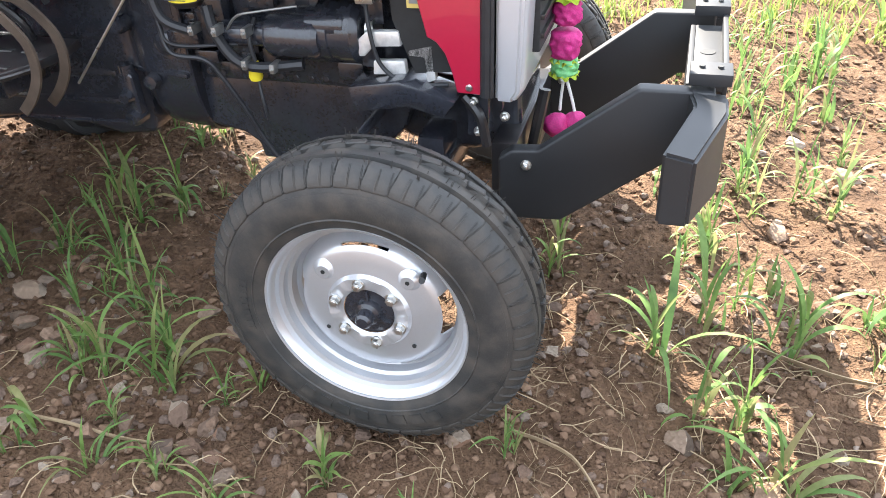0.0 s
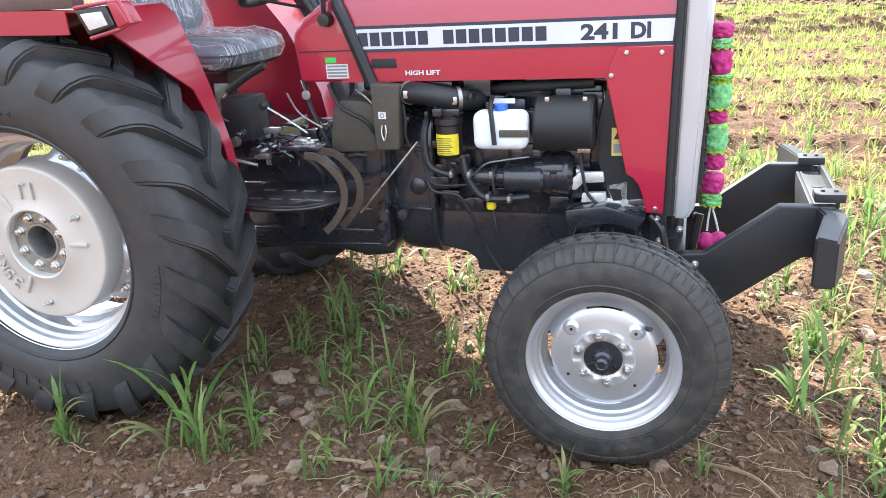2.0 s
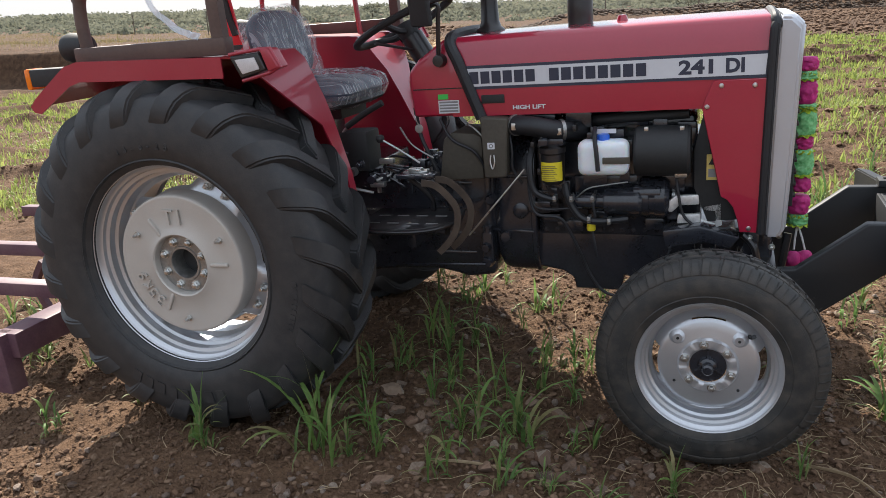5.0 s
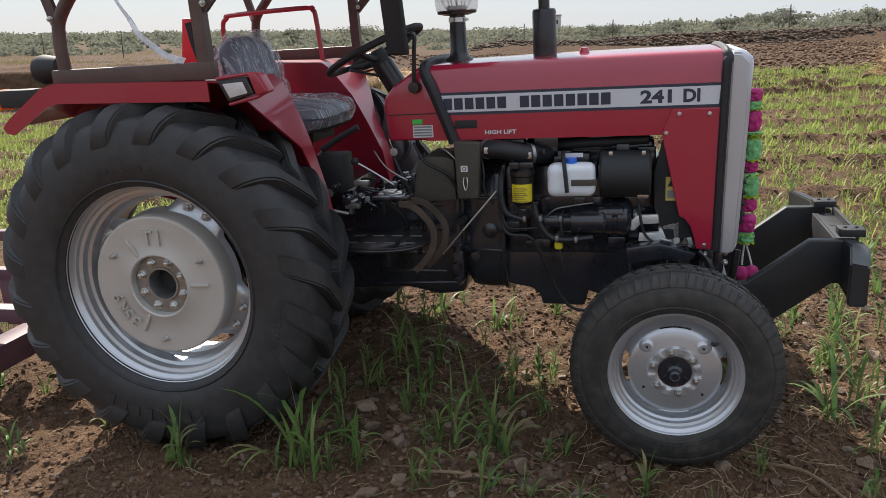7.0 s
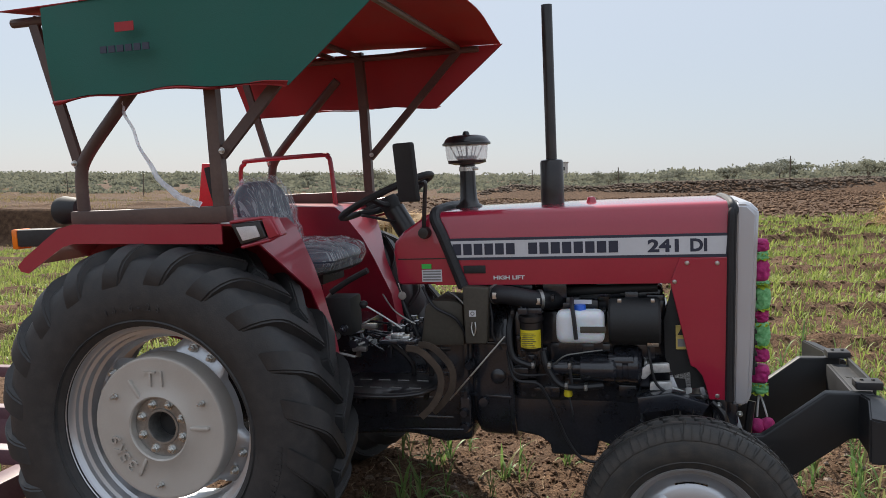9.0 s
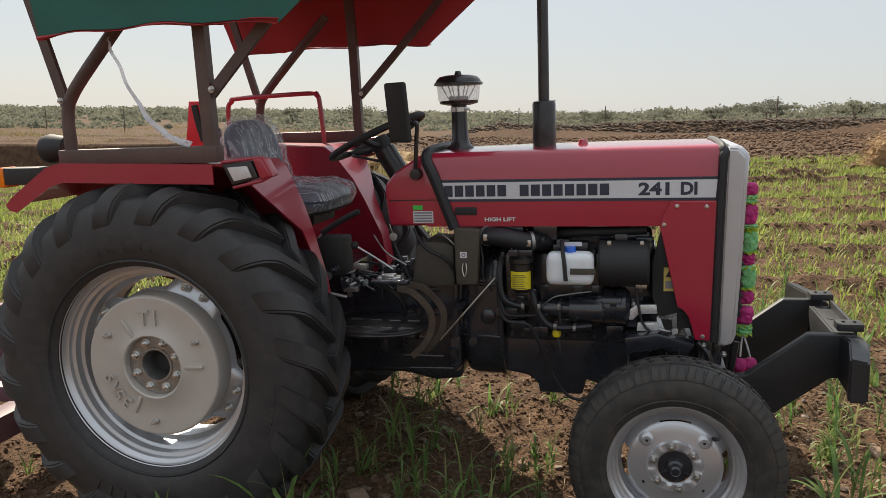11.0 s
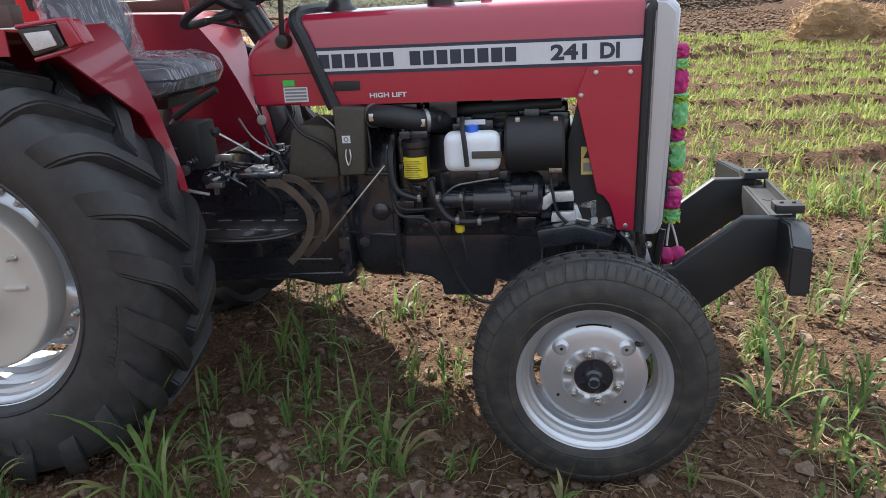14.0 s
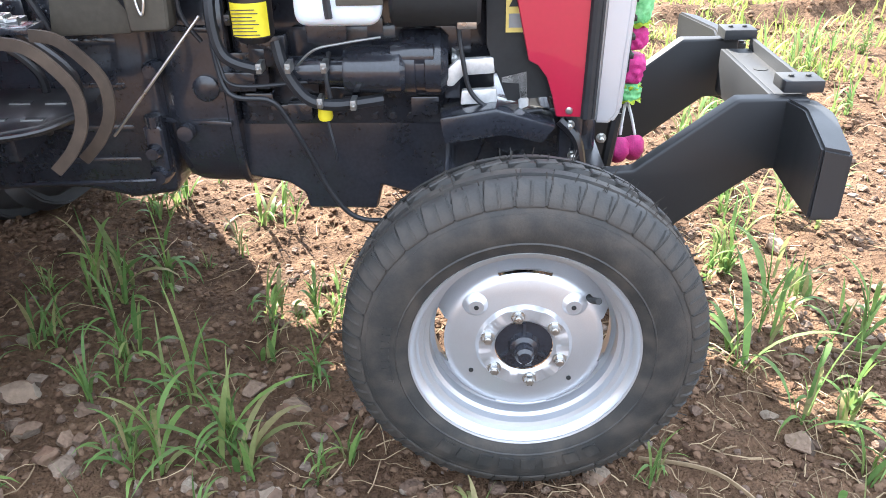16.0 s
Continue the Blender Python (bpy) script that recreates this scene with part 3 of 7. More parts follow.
def rear_wheel(side):
    """side -1: the wheel on the tractor's right. Built about the axle, outer face to -y, then set in place."""
    tilt = Matrix.Identity(4) if side < 0 else Matrix.Rotation(math.pi, 4, "Z")
    disc_bm = shell([(0.108, -0.075), (0.109, -0.09), (0.111, -0.108), (0.116, -0.112), (0.124, -0.11), (0.145, -0.101), (0.2, -0.102), (0.245, -0.1045), (0.2505, -0.105), (0.2545, -0.1035), (0.2575, -0.099), (0.2585, -0.092), (0.259, -0.05), (0.258, -0.02)], 96, thick=0.006)
    bmesh.ops.translate(disc_bm, vec=(0, -0.018, 0), verts=disc_bm.verts[:])
    wheel = part("rear_wheel", disc_bm, DISC, tractor, "silver cast disc in a tall black drive tyre")
    wheel.matrix_basis = Matrix.Translation((0.0, side * 0.67, 0.648)) @ tilt
    rim = [(0.352, 0.17), (0.372, 0.165), (0.375, 0.15), (0.352, 0.14), (0.345, 0.08), (0.318, 0.05), (0.318, -0.03), (0.333, -0.04), (0.336, -0.085), (0.348, -0.09), (0.35, -0.116), (0.363, -0.12), (0.366, -0.134), (0.374, -0.138), (0.381, -0.148), (0.385, -0.157), (0.381, -0.162)]
    rim = [(r * 0.96, y + (0.02 if y < 0 else 0)) for r, y in rim]
    part("rim", shell(rim, 96, thick=0.005), SILVER, wheel, "silver painted steel rim")
    tyre_profile = [(0.366, -0.115), (0.369, -0.15), (0.405, -0.176), (0.45, -0.184), (0.51, -0.182), (0.56, -0.172), (0.592, -0.16), (0.607, -0.14), (0.616, -0.08), (0.619, 0.0)]
    tyre_profile += [(r, -y) for r, y in tyre_profile[-2::-1]]
    tyre = part("tyre", lathe(tyre_profile, 96, closed=True), RUBBER_BIG, wheel, "black rubber drive tyre with chevron bars")
    ring_of("tread_bar", LUGS[-1], tyre, 20, math.pi / 20)
    ring_of("tread_bar", LUGS[1], tyre, 20)
    # raised rings and writing on the sidewall
    part("sidewall_ring", lathe([(0.386, -0.162), (0.391, -0.1735), (0.396, -0.17)], 96, closed=True), RUBBER_BIG, tyre)
    if side < 0:
        for i, ch in enumerate("13.6-28"):
            a = radians(108 - i * 4.4)
            r = 0.43
            at = Matrix.Translation((r * math.cos(a), -0.1835, r * math.sin(a))) @ Matrix.Rotation(-(a - math.pi / 2), 4, "Y")
            part("lettering", words(ch, 0.036, 0.0015, at, 0.0004), RUBBER_BIG, tyre)
        arc_bars(0.47, 0.515, radians(-122), radians(-72), 8, -0.183, 0.003, tyre, RUBBER_BIG)
        arc_bars(0.48, 0.5, radians(-25), radians(-2), 10, -0.183, 0.002, tyre, RUBBER_BIG)
    # hub plate, its eight bolts, three jacking studs
    part("hub_plate", lathe([(0.053, 0.02), (0.053, -0.1), (0.056, -0.106), (0.064, -0.106), (0.066, -0.102), (0.108, -0.102), (0.11, 0.0)], 48, closed=True), DULL, wheel, "grey steel hub plate")
    part("hub_bore", lathe([(0.0, -0.05), (0.03, -0.05), (0.034, -0.04), (0.056, -0.04), (0.056, 0.02)], 32), MATT, wheel)
    for i in range(8):
        a = radians(22 + i * 45)
        part("bolt", nut((0.086 * math.cos(a), -0.102, 0.086 * math.sin(a)), 0.0135, 0.014, stud=0.006), STEEL, wheel)
    for dx, dz in ((-0.168, 0.109), (0.177, 0.096), (-0.009, -0.204)):
        part("stud", nut((dx, -0.122, dz), 0.0095, 0.016, stud=0.014), STEEL, wheel)
    # steel dish behind the cast weight, with four arms out to the rim
    dish = bmesh.new()
    rows = []
    for i in range(144):
        a = 2 * math.pi * i / 144
        arm = smoothstep(-0.35, 0.55, math.cos(4 * (a - radians(61))))
        reach = 0.268 + 0.046 * float(arm)
        rows.append([dish.verts.new((r * math.cos(a), y, r * math.sin(a))) for r, y in ((0.1, -0.03), (0.2, -0.045), (0.255, -0.04), (reach - 0.006, -0.022), (reach, -0.014))])
    for i in range(144):
        for k in range(4):
            dish.faces.new((rows[i][k], rows[(i + 1) % 144][k], rows[(i + 1) % 144][k + 1], rows[i][k + 1]))
    bmesh.ops.recalc_face_normals(dish, faces=dish.faces[:])
    bmesh.ops.solidify(dish, geom=dish.faces[:], thickness=0.008)
    part("dish", dish, SILVER, wheel, "silver painted steel dish with four arms")
    # rim lugs with their bolts
    for i in range(4):
        base = math.pi / 4 + i * math.pi / 2 + 0.28
        for da in (-0.13, 0.13):
            a = base + da
            lug = box(-0.024, 0.024, -0.024, 0.012, 0.282, 0.318, 0.006)
            bmesh.ops.transform(lug, matrix=Matrix.Rotation(math.pi / 2 - a, 4, "Y") @ Matrix.Translation((0, 0.02, 0)), verts=lug.verts[:])
            part("rim_lug", lug, SILVER, wheel)
            part("bolt", nut((0.29 * math.cos(a), -0.034, 0.29 * math.sin(a)), 0.0135, 0.016, stud=0.012), STEEL, wheel)
    # pressed ribs of the disc and its cast marks
    for deg in (2, 122, 242):
        rib = box(0.125, 0.2, -0.13, -0.112, -0.007, 0.007, 0.006)
        bmesh.ops.transform(rib, matrix=Matrix.Rotation(-radians(deg), 4, "Y"), verts=rib.verts[:])
        part("rib", rib, DISC, wheel)
    if side < 0:
        part("cast_mark", words_in("T1", -0.042, 0.03, 0.15, 0.205, -0.1255, 0.0035, 0.0), DISC, wheel)
        for ch, deg in (("3", 229), ("5", 217), ("K", 206), ("9", 195)):
            a = radians(deg)
            mark = words_in(ch, -0.014, 0.014, -0.022, 0.022, -0.1255, 0.0035, 0.0)
            bmesh.ops.transform(mark, matrix=Matrix.Translation((0.185 * math.cos(a), 0, 0.185 * math.sin(a))) @ Matrix.Rotation(-(a - math.pi / 2), 4, "Y"), verts=mark.verts[:])
            part("cast_mark", mark, DISC, wheel)
    return wheel


def front_wheel(side):
    tilt = Matrix.Identity(4) if side < 0 else Matrix.Rotation(math.pi, 4, "Z")
    slots = [math.pi / 2, math.pi, 0, -math.pi / 2]
    # disc with bosses and slots near its rim
    n, bm = 96, bmesh.new()
    radii = [0.054, 0.06, 0.068, 0.084, 0.09, 0.115, 0.136, 0.144, 0.149, 0.155, 0.17]
    depth = [-0.052, -0.058, -0.0585, -0.0575, -0.05, -0.046, -0.043, -0.04, -0.036, -0.032, 0.0]
    grid = []
    for i in range(n):
        a = 2 * math.pi * i / n
        row = []
        for r, d in zip(radii, depth):
            if 0.06 < r < 0.087:
                d += 0.0024 * (1 if math.cos(a * 12 + 0.6) > 0.1 else -0.2) - 0.0012
            row.append(bm.verts.new((r * math.cos(a), d, r * math.sin(a))))
        grid.append(row)
    for i in range(n):
        a = 2 * math.pi * (i + 0.5) / n
        open_here = any(abs((a - s + math.pi) % (2 * math.pi) - math.pi) < 0.33 for s in slots)
        aside = abs(math.cos(a)) > 0.8
        for k in range(len(radii) - 1):
            if open_here and (k == 8 or k == 9 and aside):
                continue
            bm.faces.new((grid[i][k], grid[(i + 1) % n][k], grid[(i + 1) % n][k + 1], grid[i][k + 1]))
    bmesh.ops.recalc_face_normals(bm, faces=bm.faces[:])
    bmesh.ops.solidify(bm, geom=bm.faces[:], thickness=0.004)
    wheel = part("front_wheel", bm, SILVER, tractor, "silver pressed disc in a ribbed black tyre")
    wheel.matrix_basis = Matrix.Translation((1.785, side * 0.635, 0.353)) @ tilt
    rim = [(0.198, 0.075), (0.216, 0.07), (0.218, 0.062), (0.205, 0.056), (0.2, 0.045), (0.178, 0.03), (0.176, -0.002), (0.184, -0.01), (0.186, -0.03), (0.194, -0.034), (0.196, -0.05), (0.205, -0.053), (0.209, -0.063), (0.217, -0.068), (0.221, -0.076), (0.219, -0.081)]
    rim = [(r * 0.957, y) for r, y in rim]
    part("rim", shell(rim, 96, thick=0.004), SILVER, wheel, "silver painted steel rim")
    prof = [(0.2135, -0.055), (0.2135, -0.08), (0.23, -0.088), (0.262, -0.092), (0.29, -0.09), (0.312, -0.083), (0.33, -0.073), (0.345, -0.064)]
    tread = [(0.352, -0.056), (0.353, -0.042), (0.343, -0.038), (0.343, -0.03), (0.358, -0.026), (0.36, -0.012), (0.351, -0.008), (0.351, 0.0)]
    full = [(0.2135 + (r - 0.2135) * 0.867, y) for r, y in prof + tread]
    full += [(r, -y) for r, y in full[-2::-1]]
    tyre = part("tyre", lathe(full, 120, closed=True), RUBBER, wheel, "dusty black rubber front tyre with ribs")
    ring_of("shoulder_block", BLOCKS[-1], tyre, 37)
    ring_of("shoulder_block", BLOCKS[1], tyre, 37, 0.07)
    ring_of("tread_block", TREAD, tyre, 44, 0.03)
    # moulding whiskers along the tread
    rng = random.Random(4 if side < 0 else 5)
    whisk = []
    for i in range(240):
        a = rng.uniform(0, 2 * math.pi)
        yy = rng.choice((-0.05, -0.019, 0.019, 0.05)) + rng.uniform(-0.005, 0.005)
        l = rng.uniform(0.006, 0.019)
        o = Vector((math.cos(a), 0, math.sin(a)))
        tip = o * (0.34 + l) + Vector((rng.uniform(-0.004, 0.004), yy + rng.uniform(-0.004, 0.004), rng.uniform(-0.004, 0.004)))
        whisk.append(tube([o * 0.33 + Vector((0, yy, 0)), tip], 0.0011, 3, smooth_line=False))
    tagged(part("moulding_fringe", join(*whisk), RUBBER, tyre), kind="stuff")
    part("sidewall_ring", join(lathe([(0.232, -0.086), (0.236, -0.0915), (0.24, -0.0885)], 96, closed=True), lathe([(0.29, -0.083), (0.2915, -0.0862), (0.293, -0.082)], 96, closed=True)), RUBBER, tyre)
    arc_bars(0.246, 0.27, radians(-128), radians(-52), 8, -0.0905, 0.004, tyre, RUBBER)
    arc_bars(0.248, 0.264, radians(165), radians(195), 9, -0.091, 0.002, tyre, RUBBER)
    for i in range(6):
        a = radians(100 + i * 60)
        part("bolt", nut((0.071 * math.cos(a), -0.058, 0.071 * math.sin(a)), 0.0105, 0.014, stud=0.003), STEEL, wheel)
    for dx, dz, big in ((-0.088, 0.085, 1), (0.088, 0.085, 1), (-0.098, -0.06, 0), (0.088, -0.078, 0)):
        if big:
            part("boss", lathe([(0.0, -0.053), (0.014, -0.053), (0.02, -0.048), (0.026, -0.042)], 20, (dx, 0, dz)), SILVER, wheel)
        part("hole", lathe([(0.0, -0.0545 if big else -0.0485), (0.0045, -0.0545 if big else -0.0485), (0.0045, -0.04)], 12, (dx, 0, dz)), MATT, wheel)
    hub = part("hub_cap", lathe([(0.0, -0.092), (0.012, -0.092), (0.017, -0.086), (0.018, -0.066), (0.026, -0.062), (0.03, -0.05), (0.046, -0.05), (0.0535, -0.049), (0.0535, 0.05)], 32), ENGINE, wheel, "black greasy hub cap")
    for i in range(3):
        a = radians(90 + 120 * i)
        web = box(0.02, 0.05, -0.056, -0.04, -0.003, 0.003, 0.001)
        bmesh.ops.transform(web, matrix=Matrix.Rotation(-a, 4, "Y"), verts=web.verts[:])
        part("web", web, ENGINE, hub)
    part("valve_stem", tube([(0.115, -0.03, 0.095), (0.119, -0.05, 0.1), (0.127, -0.078, 0.115)], 0.0062, 10), MATT, wheel, "black rubber valve stem")
    return wheel


rear_wheel(-1)
rear_wheel(1)
front_wheel(-1)
front_wheel(1)

# ---- hood, shell and cowl ----
def hood():
    """Sheet hood: a cross section swept from the cowl to the shell."""
    bm = bmesh.new()
    rows = []
    for x, top, half in ((0.885, 1.345, 0.268), (1.2, 1.349, 0.27), (1.6, 1.351, 0.27), (1.95, 1.351, 0.268)):
        sec = [(-half, 1.068), (-half - 0.004, 1.12), (-half - 0.004, 1.24), (-half + 0.003, 1.29), (-half + 0.009, top - 0.02), (-half + 0.016, top - 0.009), (-half + 0.028, top - 0.003), (-half + 0.06, top), (0, top + 0.003)]
        sec += [(-y, z) for y, z in sec[-2::-1]]
        rows.append([bm.verts.new((x, y, z)) for y, z in sec])
    for i in range(len(rows) - 1):
        for k in range(len(rows[0]) - 1):
            bm.faces.new((rows[i][k], rows[i][k + 1], rows[i + 1][k + 1], rows[i + 1][k]))
    bmesh.ops.recalc_face_normals(bm, faces=bm.faces[:])
    bmesh.ops.solidify(bm, geom=bm.faces[:], thickness=0.005)
    h = part("hood", bm, RED, tractor, "glossy red sheet metal hood")
    # decal band with its dark borders
    y = -0.2755
    part("stripe_border", slab([(0.918, 1.245), (1.938, 1.243), (1.932, 1.160), (0.936, 1.163)], y, y + 0.003, 0), INK, h)
    part("stripe", slab([(0.927, 1.235), (1.934, 1.233), (1.929, 1.170), (0.94, 1.173)], y - 0.0015, y + 0.001, 0), WHITE, h, "white decal band")
    part("model_mark", words_in("241", 1.668, 1.774, 1.18, 1.226, y - 0.002, 0.0006, 0.004), INK, h, "dark model number")
    part("model_mark", words_in("DI", 1.812, 1.868, 1.18, 1.226, y - 0.002, 0.0006, 0.004), INK, h, "dark model letters")
    # plain blocks for the maker's mark
    for start, end, count in ((0.96, 1.203, 6), (1.245, 1.575, 8)):
        pitch = (end - start) / count
        for i in range(count):
            x = start + i * pitch
            part("mark_block", slab([(x, 1.182), (x + pitch * 0.8, 1.182), (x + pitch * 0.8, 1.224), (x, 1.224)], y - 0.003, y + 0.001, 0), INK, h)
    part("hood_slot", box(0.997, 1.082, y - 0.001, y + 0.006, 1.112, 1.142, 0.003), MATT, h)
    part("side_mark", words_in("HIGH LIFT", 1.111, 1.228, 1.088, 1.103, y + 0.0006, 0.0006, 0.003), WHITE, h, "white lettering")
    part("cap_knob", lathe([(0.0, 0.022), (0.014, 0.02), (0.018, 0.01), (0.02, 0.0)], 16, (1.46, -0.02, 1.352), "z"), RED, h)
    # front side panels
    for s in (-1, 1):
        out = [(1.775, 1.158), (1.94, 1.158), (1.938, 0.652), (1.868, 0.654), (1.858, 0.7), (1.845, 0.74), (1.826, 0.765), (1.806, 0.775), (1.742, 1.072)]
        p = part("side_panel", slab(out, s * 0.274, s * 0.279, 0.002, 1), RED, tractor, "red lower side panel")
        for px, pz in ((1.757, 1.074), (1.8, 1.14), (1.9, 1.138), (1.895, 0.667)):
            part("screw", lathe([(0.0, -0.005), (0.006, -0.004), (0.0085, 0.0)], 14, (px, -0.279 if s < 0 else 0.279, pz)), STEEL, p)
    # rubber seals fore and aft
    for name, x0, lean, w in (("front_seal", 1.955, -0.022, 0.014), ("rear_seal", 0.895, 0.1, 0.021)):
        for s in (-1, 1):
            line = [(x0 + lean, s * 0.276, 1.06 if lean > 0 else 0.65), (x0 + lean * 0.3, s * 0.276, 1.25), (x0, s * 0.268, 1.315), (x0 - 0.004, s * 0.245, 1.342), (x0 - 0.006, s * 0.16, 1.35), (x0 - 0.006, 0, 1.353)]
            part(name, tube(line, w, 10), HOSE, tractor, "black rubber seal")
            ridge = [(p[0] + 0.011, p[1] + s * 0.005, p[2]) for p in line]
            part(name, tube(ridge, 0.006, 6), HOSE, tractor)
    return h


hood()


def grille_shell():
    out = [(1.967, 1.349), (2.012, 1.346), (2.042, 1.315), (2.036, 1.19), (2.028, 0.976), (2.012, 0.66), (1.996, 0.635), (1.95, 0.637)]
    bm = bmesh.new()
    rows = []
    ys = [-0.272, -0.262, -0.235, 0.235, 0.262, 0.272]
    inset = [0.012, 0.004, 0.0, 0.0, 0.004, 0.012]
    for y, d in zip(ys, inset):
        rows.append([bm.verts.new((x - (d if x > 1.99 else 0), y, z - (d if z > 1.3 else 0))) for x, z in out])
    for i in range(len(rows) - 1):
        for k in range(len(out)):
            bm.faces.new((rows[i][k], rows[i][(k + 1) % len(out)], rows[i + 1][(k + 1) % len(out)], rows[i + 1][k]))
    bm.faces.new(rows[0])
    bm.faces.new(rows[-1][::-1])
    bmesh.ops.recalc_face_normals(bm, faces=bm.faces[:])
    bmesh.ops.bevel(bm, geom=[e for e in bm.edges if e.calc_face_angle(0) > 0.5], offset=0.006, segments=2, affect="EDGES")
    g = part("grille_shell", bm, SHELL, tractor, "grey painted radiator shell")
    part("grille", box(2.01, 2.032, -0.19, 0.19, 0.72, 1.18, 0.006), MATT, g, "black grille")
    for i in range(11):
        z = 0.75 + i * 0.04
        part("grille_bar", box(2.026, 2.04, -0.185, 0.185, z, z + 0.012, 0.003), BLACK, g)


grille_shell()


def cowl():
    """Instrument cowl behind the hood, with labels, and the column."""
    out = [(0.735, 1.07), (0.99, 1.07), (0.905, 1.338), (0.868, 1.342), (0.835, 1.32), (0.765, 1.275), (0.728, 1.235), (0.722, 1.2)]
    c = part("cowl", slab(out, -0.27, 0.27, 0.016, 3), RED, tractor, "red instrument cowl")
    part("cowl_trim", box(0.74, 0.968, -0.2725, -0.268, 1.168, 1.172, 0), BLACK, c)
    part("sticker", box(0.834, 0.872, -0.2735, -0.269, 1.132, 1.15, 0), LABEL_GREEN, c, "small green sticker")
    plate = part("type_plate", box(0.834, 0.912, -0.2735, -0.269, 1.082, 1.128, 0), WHITE, c, "white plate with grey rows")
    for i in range(4):
        part("print_line", box(0.838, 0.908, -0.2745, -0.273, 1.087 + i * 0.0105, 1.093 + i * 0.0105, 0), GREY_INK, plate)
    part("side_knob", lathe([(0.0, -0.02), (0.02, -0.018), (0.024, 0.0)], 16, (0.855, -0.27, 1.27)), BLACK, c)
    # column and steering wheel
    tilt = Matrix.Translation((0.615, 0.0, 1.405)) @ Matrix.Rotation(radians(-24), 4, "Y")
    prof = [(0.205 + 0.016 * math.cos(a), 0.014 * math.sin(a)) for a in [2 * math.pi * k / 10 for k in range(10)]]
    w = lathe(prof, 64, axis="z", closed=True)
    bmesh.ops.transform(w, matrix=tilt, verts=w.verts[:])
    sw = part("steering_wheel", w, MATT, tractor, "black steering wheel")
    for k in range(3):
        a = radians(30 + 120 * k)
        sp = tube([(0.03, 0, -0.035), (0.1, 0, -0.03), (0.2, 0, 0.0)], 0.013, 8)
        bmesh.ops.transform(sp, matrix=tilt @ Matrix.Rotation(a, 4, "Z"), verts=sp.verts[:])
        part("spoke", sp, MATT, sw)
    hubm = lathe([(0.0, 0.0), (0.035, -0.004), (0.045, -0.03), (0.035, -0.07), (0.0, -0.075)], 24, axis="z")
    bmesh.ops.transform(hubm, matrix=tilt, verts=hubm.verts[:])
    part("wheel_hub", hubm, MATT, sw)
    part("steering_column", tube([(0.645, 0.0, 1.35), (0.78, 0.0, 1.12)], 0.045, 16, smooth_line=False), BLACK, tractor, "black column cover")
    part("column_lever", tube([(0.66, -0.04, 1.3), (0.6, -0.16, 1.33), (0.575, -0.2, 1.34)], 0.006, 8), BLACK, tractor)


cowl()


def stacks():
    e = part("exhaust_silencer", lathe([(0.0, 1.34), (0.044, 1.34), (0.046, 1.36), (0.0455, 1.512), (0.042, 1.522), (0.024, 1.526), (0.0, 1.526)], 32, (1.308, 0.0, 0), "z"), BLACK, tractor, "matt black exhaust silencer")
    part("tail_pipe", lathe([(0.0, 1.51), (0.0215, 1.51), (0.0215, 2.12), (0.017, 2.12), (0.017, 2.0)], 20, (1.308, 0.0, 0), "z"), BLACK, e, "upright black tail pipe")
    a = part("air_intake", lathe([(0.0, 1.335), (0.056, 1.349), (0.054, 1.355), (0.042, 1.364), (0.035, 1.385), (0.032, 1.45), (0.031, 1.525), (0.0, 1.525)], 32, (0.967, 0, 0), "z"), BLACK, tractor, "black upright air intake")
    clamp = part("clamp", lathe([(0.032, 1.495), (0.0345, 1.495), (0.0345, 1.512), (0.032, 1.512)], 32, (0.967, 0, 0), "z", closed=True), STEEL, a, "bright hose clamp")
    part("clamp_screw", box(0.995, 1.014, -0.022, -0.006, 1.498, 1.509, 0.002), STEEL, clamp)
    part("pre_cleaner_base", lathe([(0.0, 1.518), (0.045, 1.52), (0.076, 1.527), (0.078, 1.538), (0.0, 1.538)], 32, (0.967, 0, 0), "z"), BLACK, a)
    part("bowl", lathe([(0.074, 1.536), (0.082, 1.542), (0.088, 1.606)], 40, (0.967, 0, 0), "z"), GLASS, a, "clear plastic dust bowl")
    part("vane", join(box(0.934, 1.0, -0.036, 0.036, 1.538, 1.556, 0.004), rod((0.967, 0, 1.54), (0.967, 0, 1.61), 0.004)), MATT, a)
    for k in range(6):
        t = radians(20 + 60 * k)
        part("vane", rod((0.967 + 0.04 * math.cos(t), 0.04 * math.sin(t), 1.545), (0.967 + 0.072 * math.cos(t), 0.072 * math.sin(t), 1.605), 0.0022, 6), WHITE_PLASTIC, a)
    cap = part("pre_cleaner_cap", lathe([(0.0, 1.64), (0.05, 1.638), (0.076, 1.632), (0.088, 1.62), (0.092, 1.611), (0.098, 1.608), (0.098, 1.6), (0.09, 1.598), (0.0, 1.598)], 40, (0.967, 0, 0), "z"), BLACK, a, "black plastic cap")
    part("wing_nut", lathe([(0.0, 1.656), (0.01, 1.654), (0.014, 1.646), (0.016, 1.636)], 12, (0.967, 0, 0), "z"), BLACK, cap)


stacks()


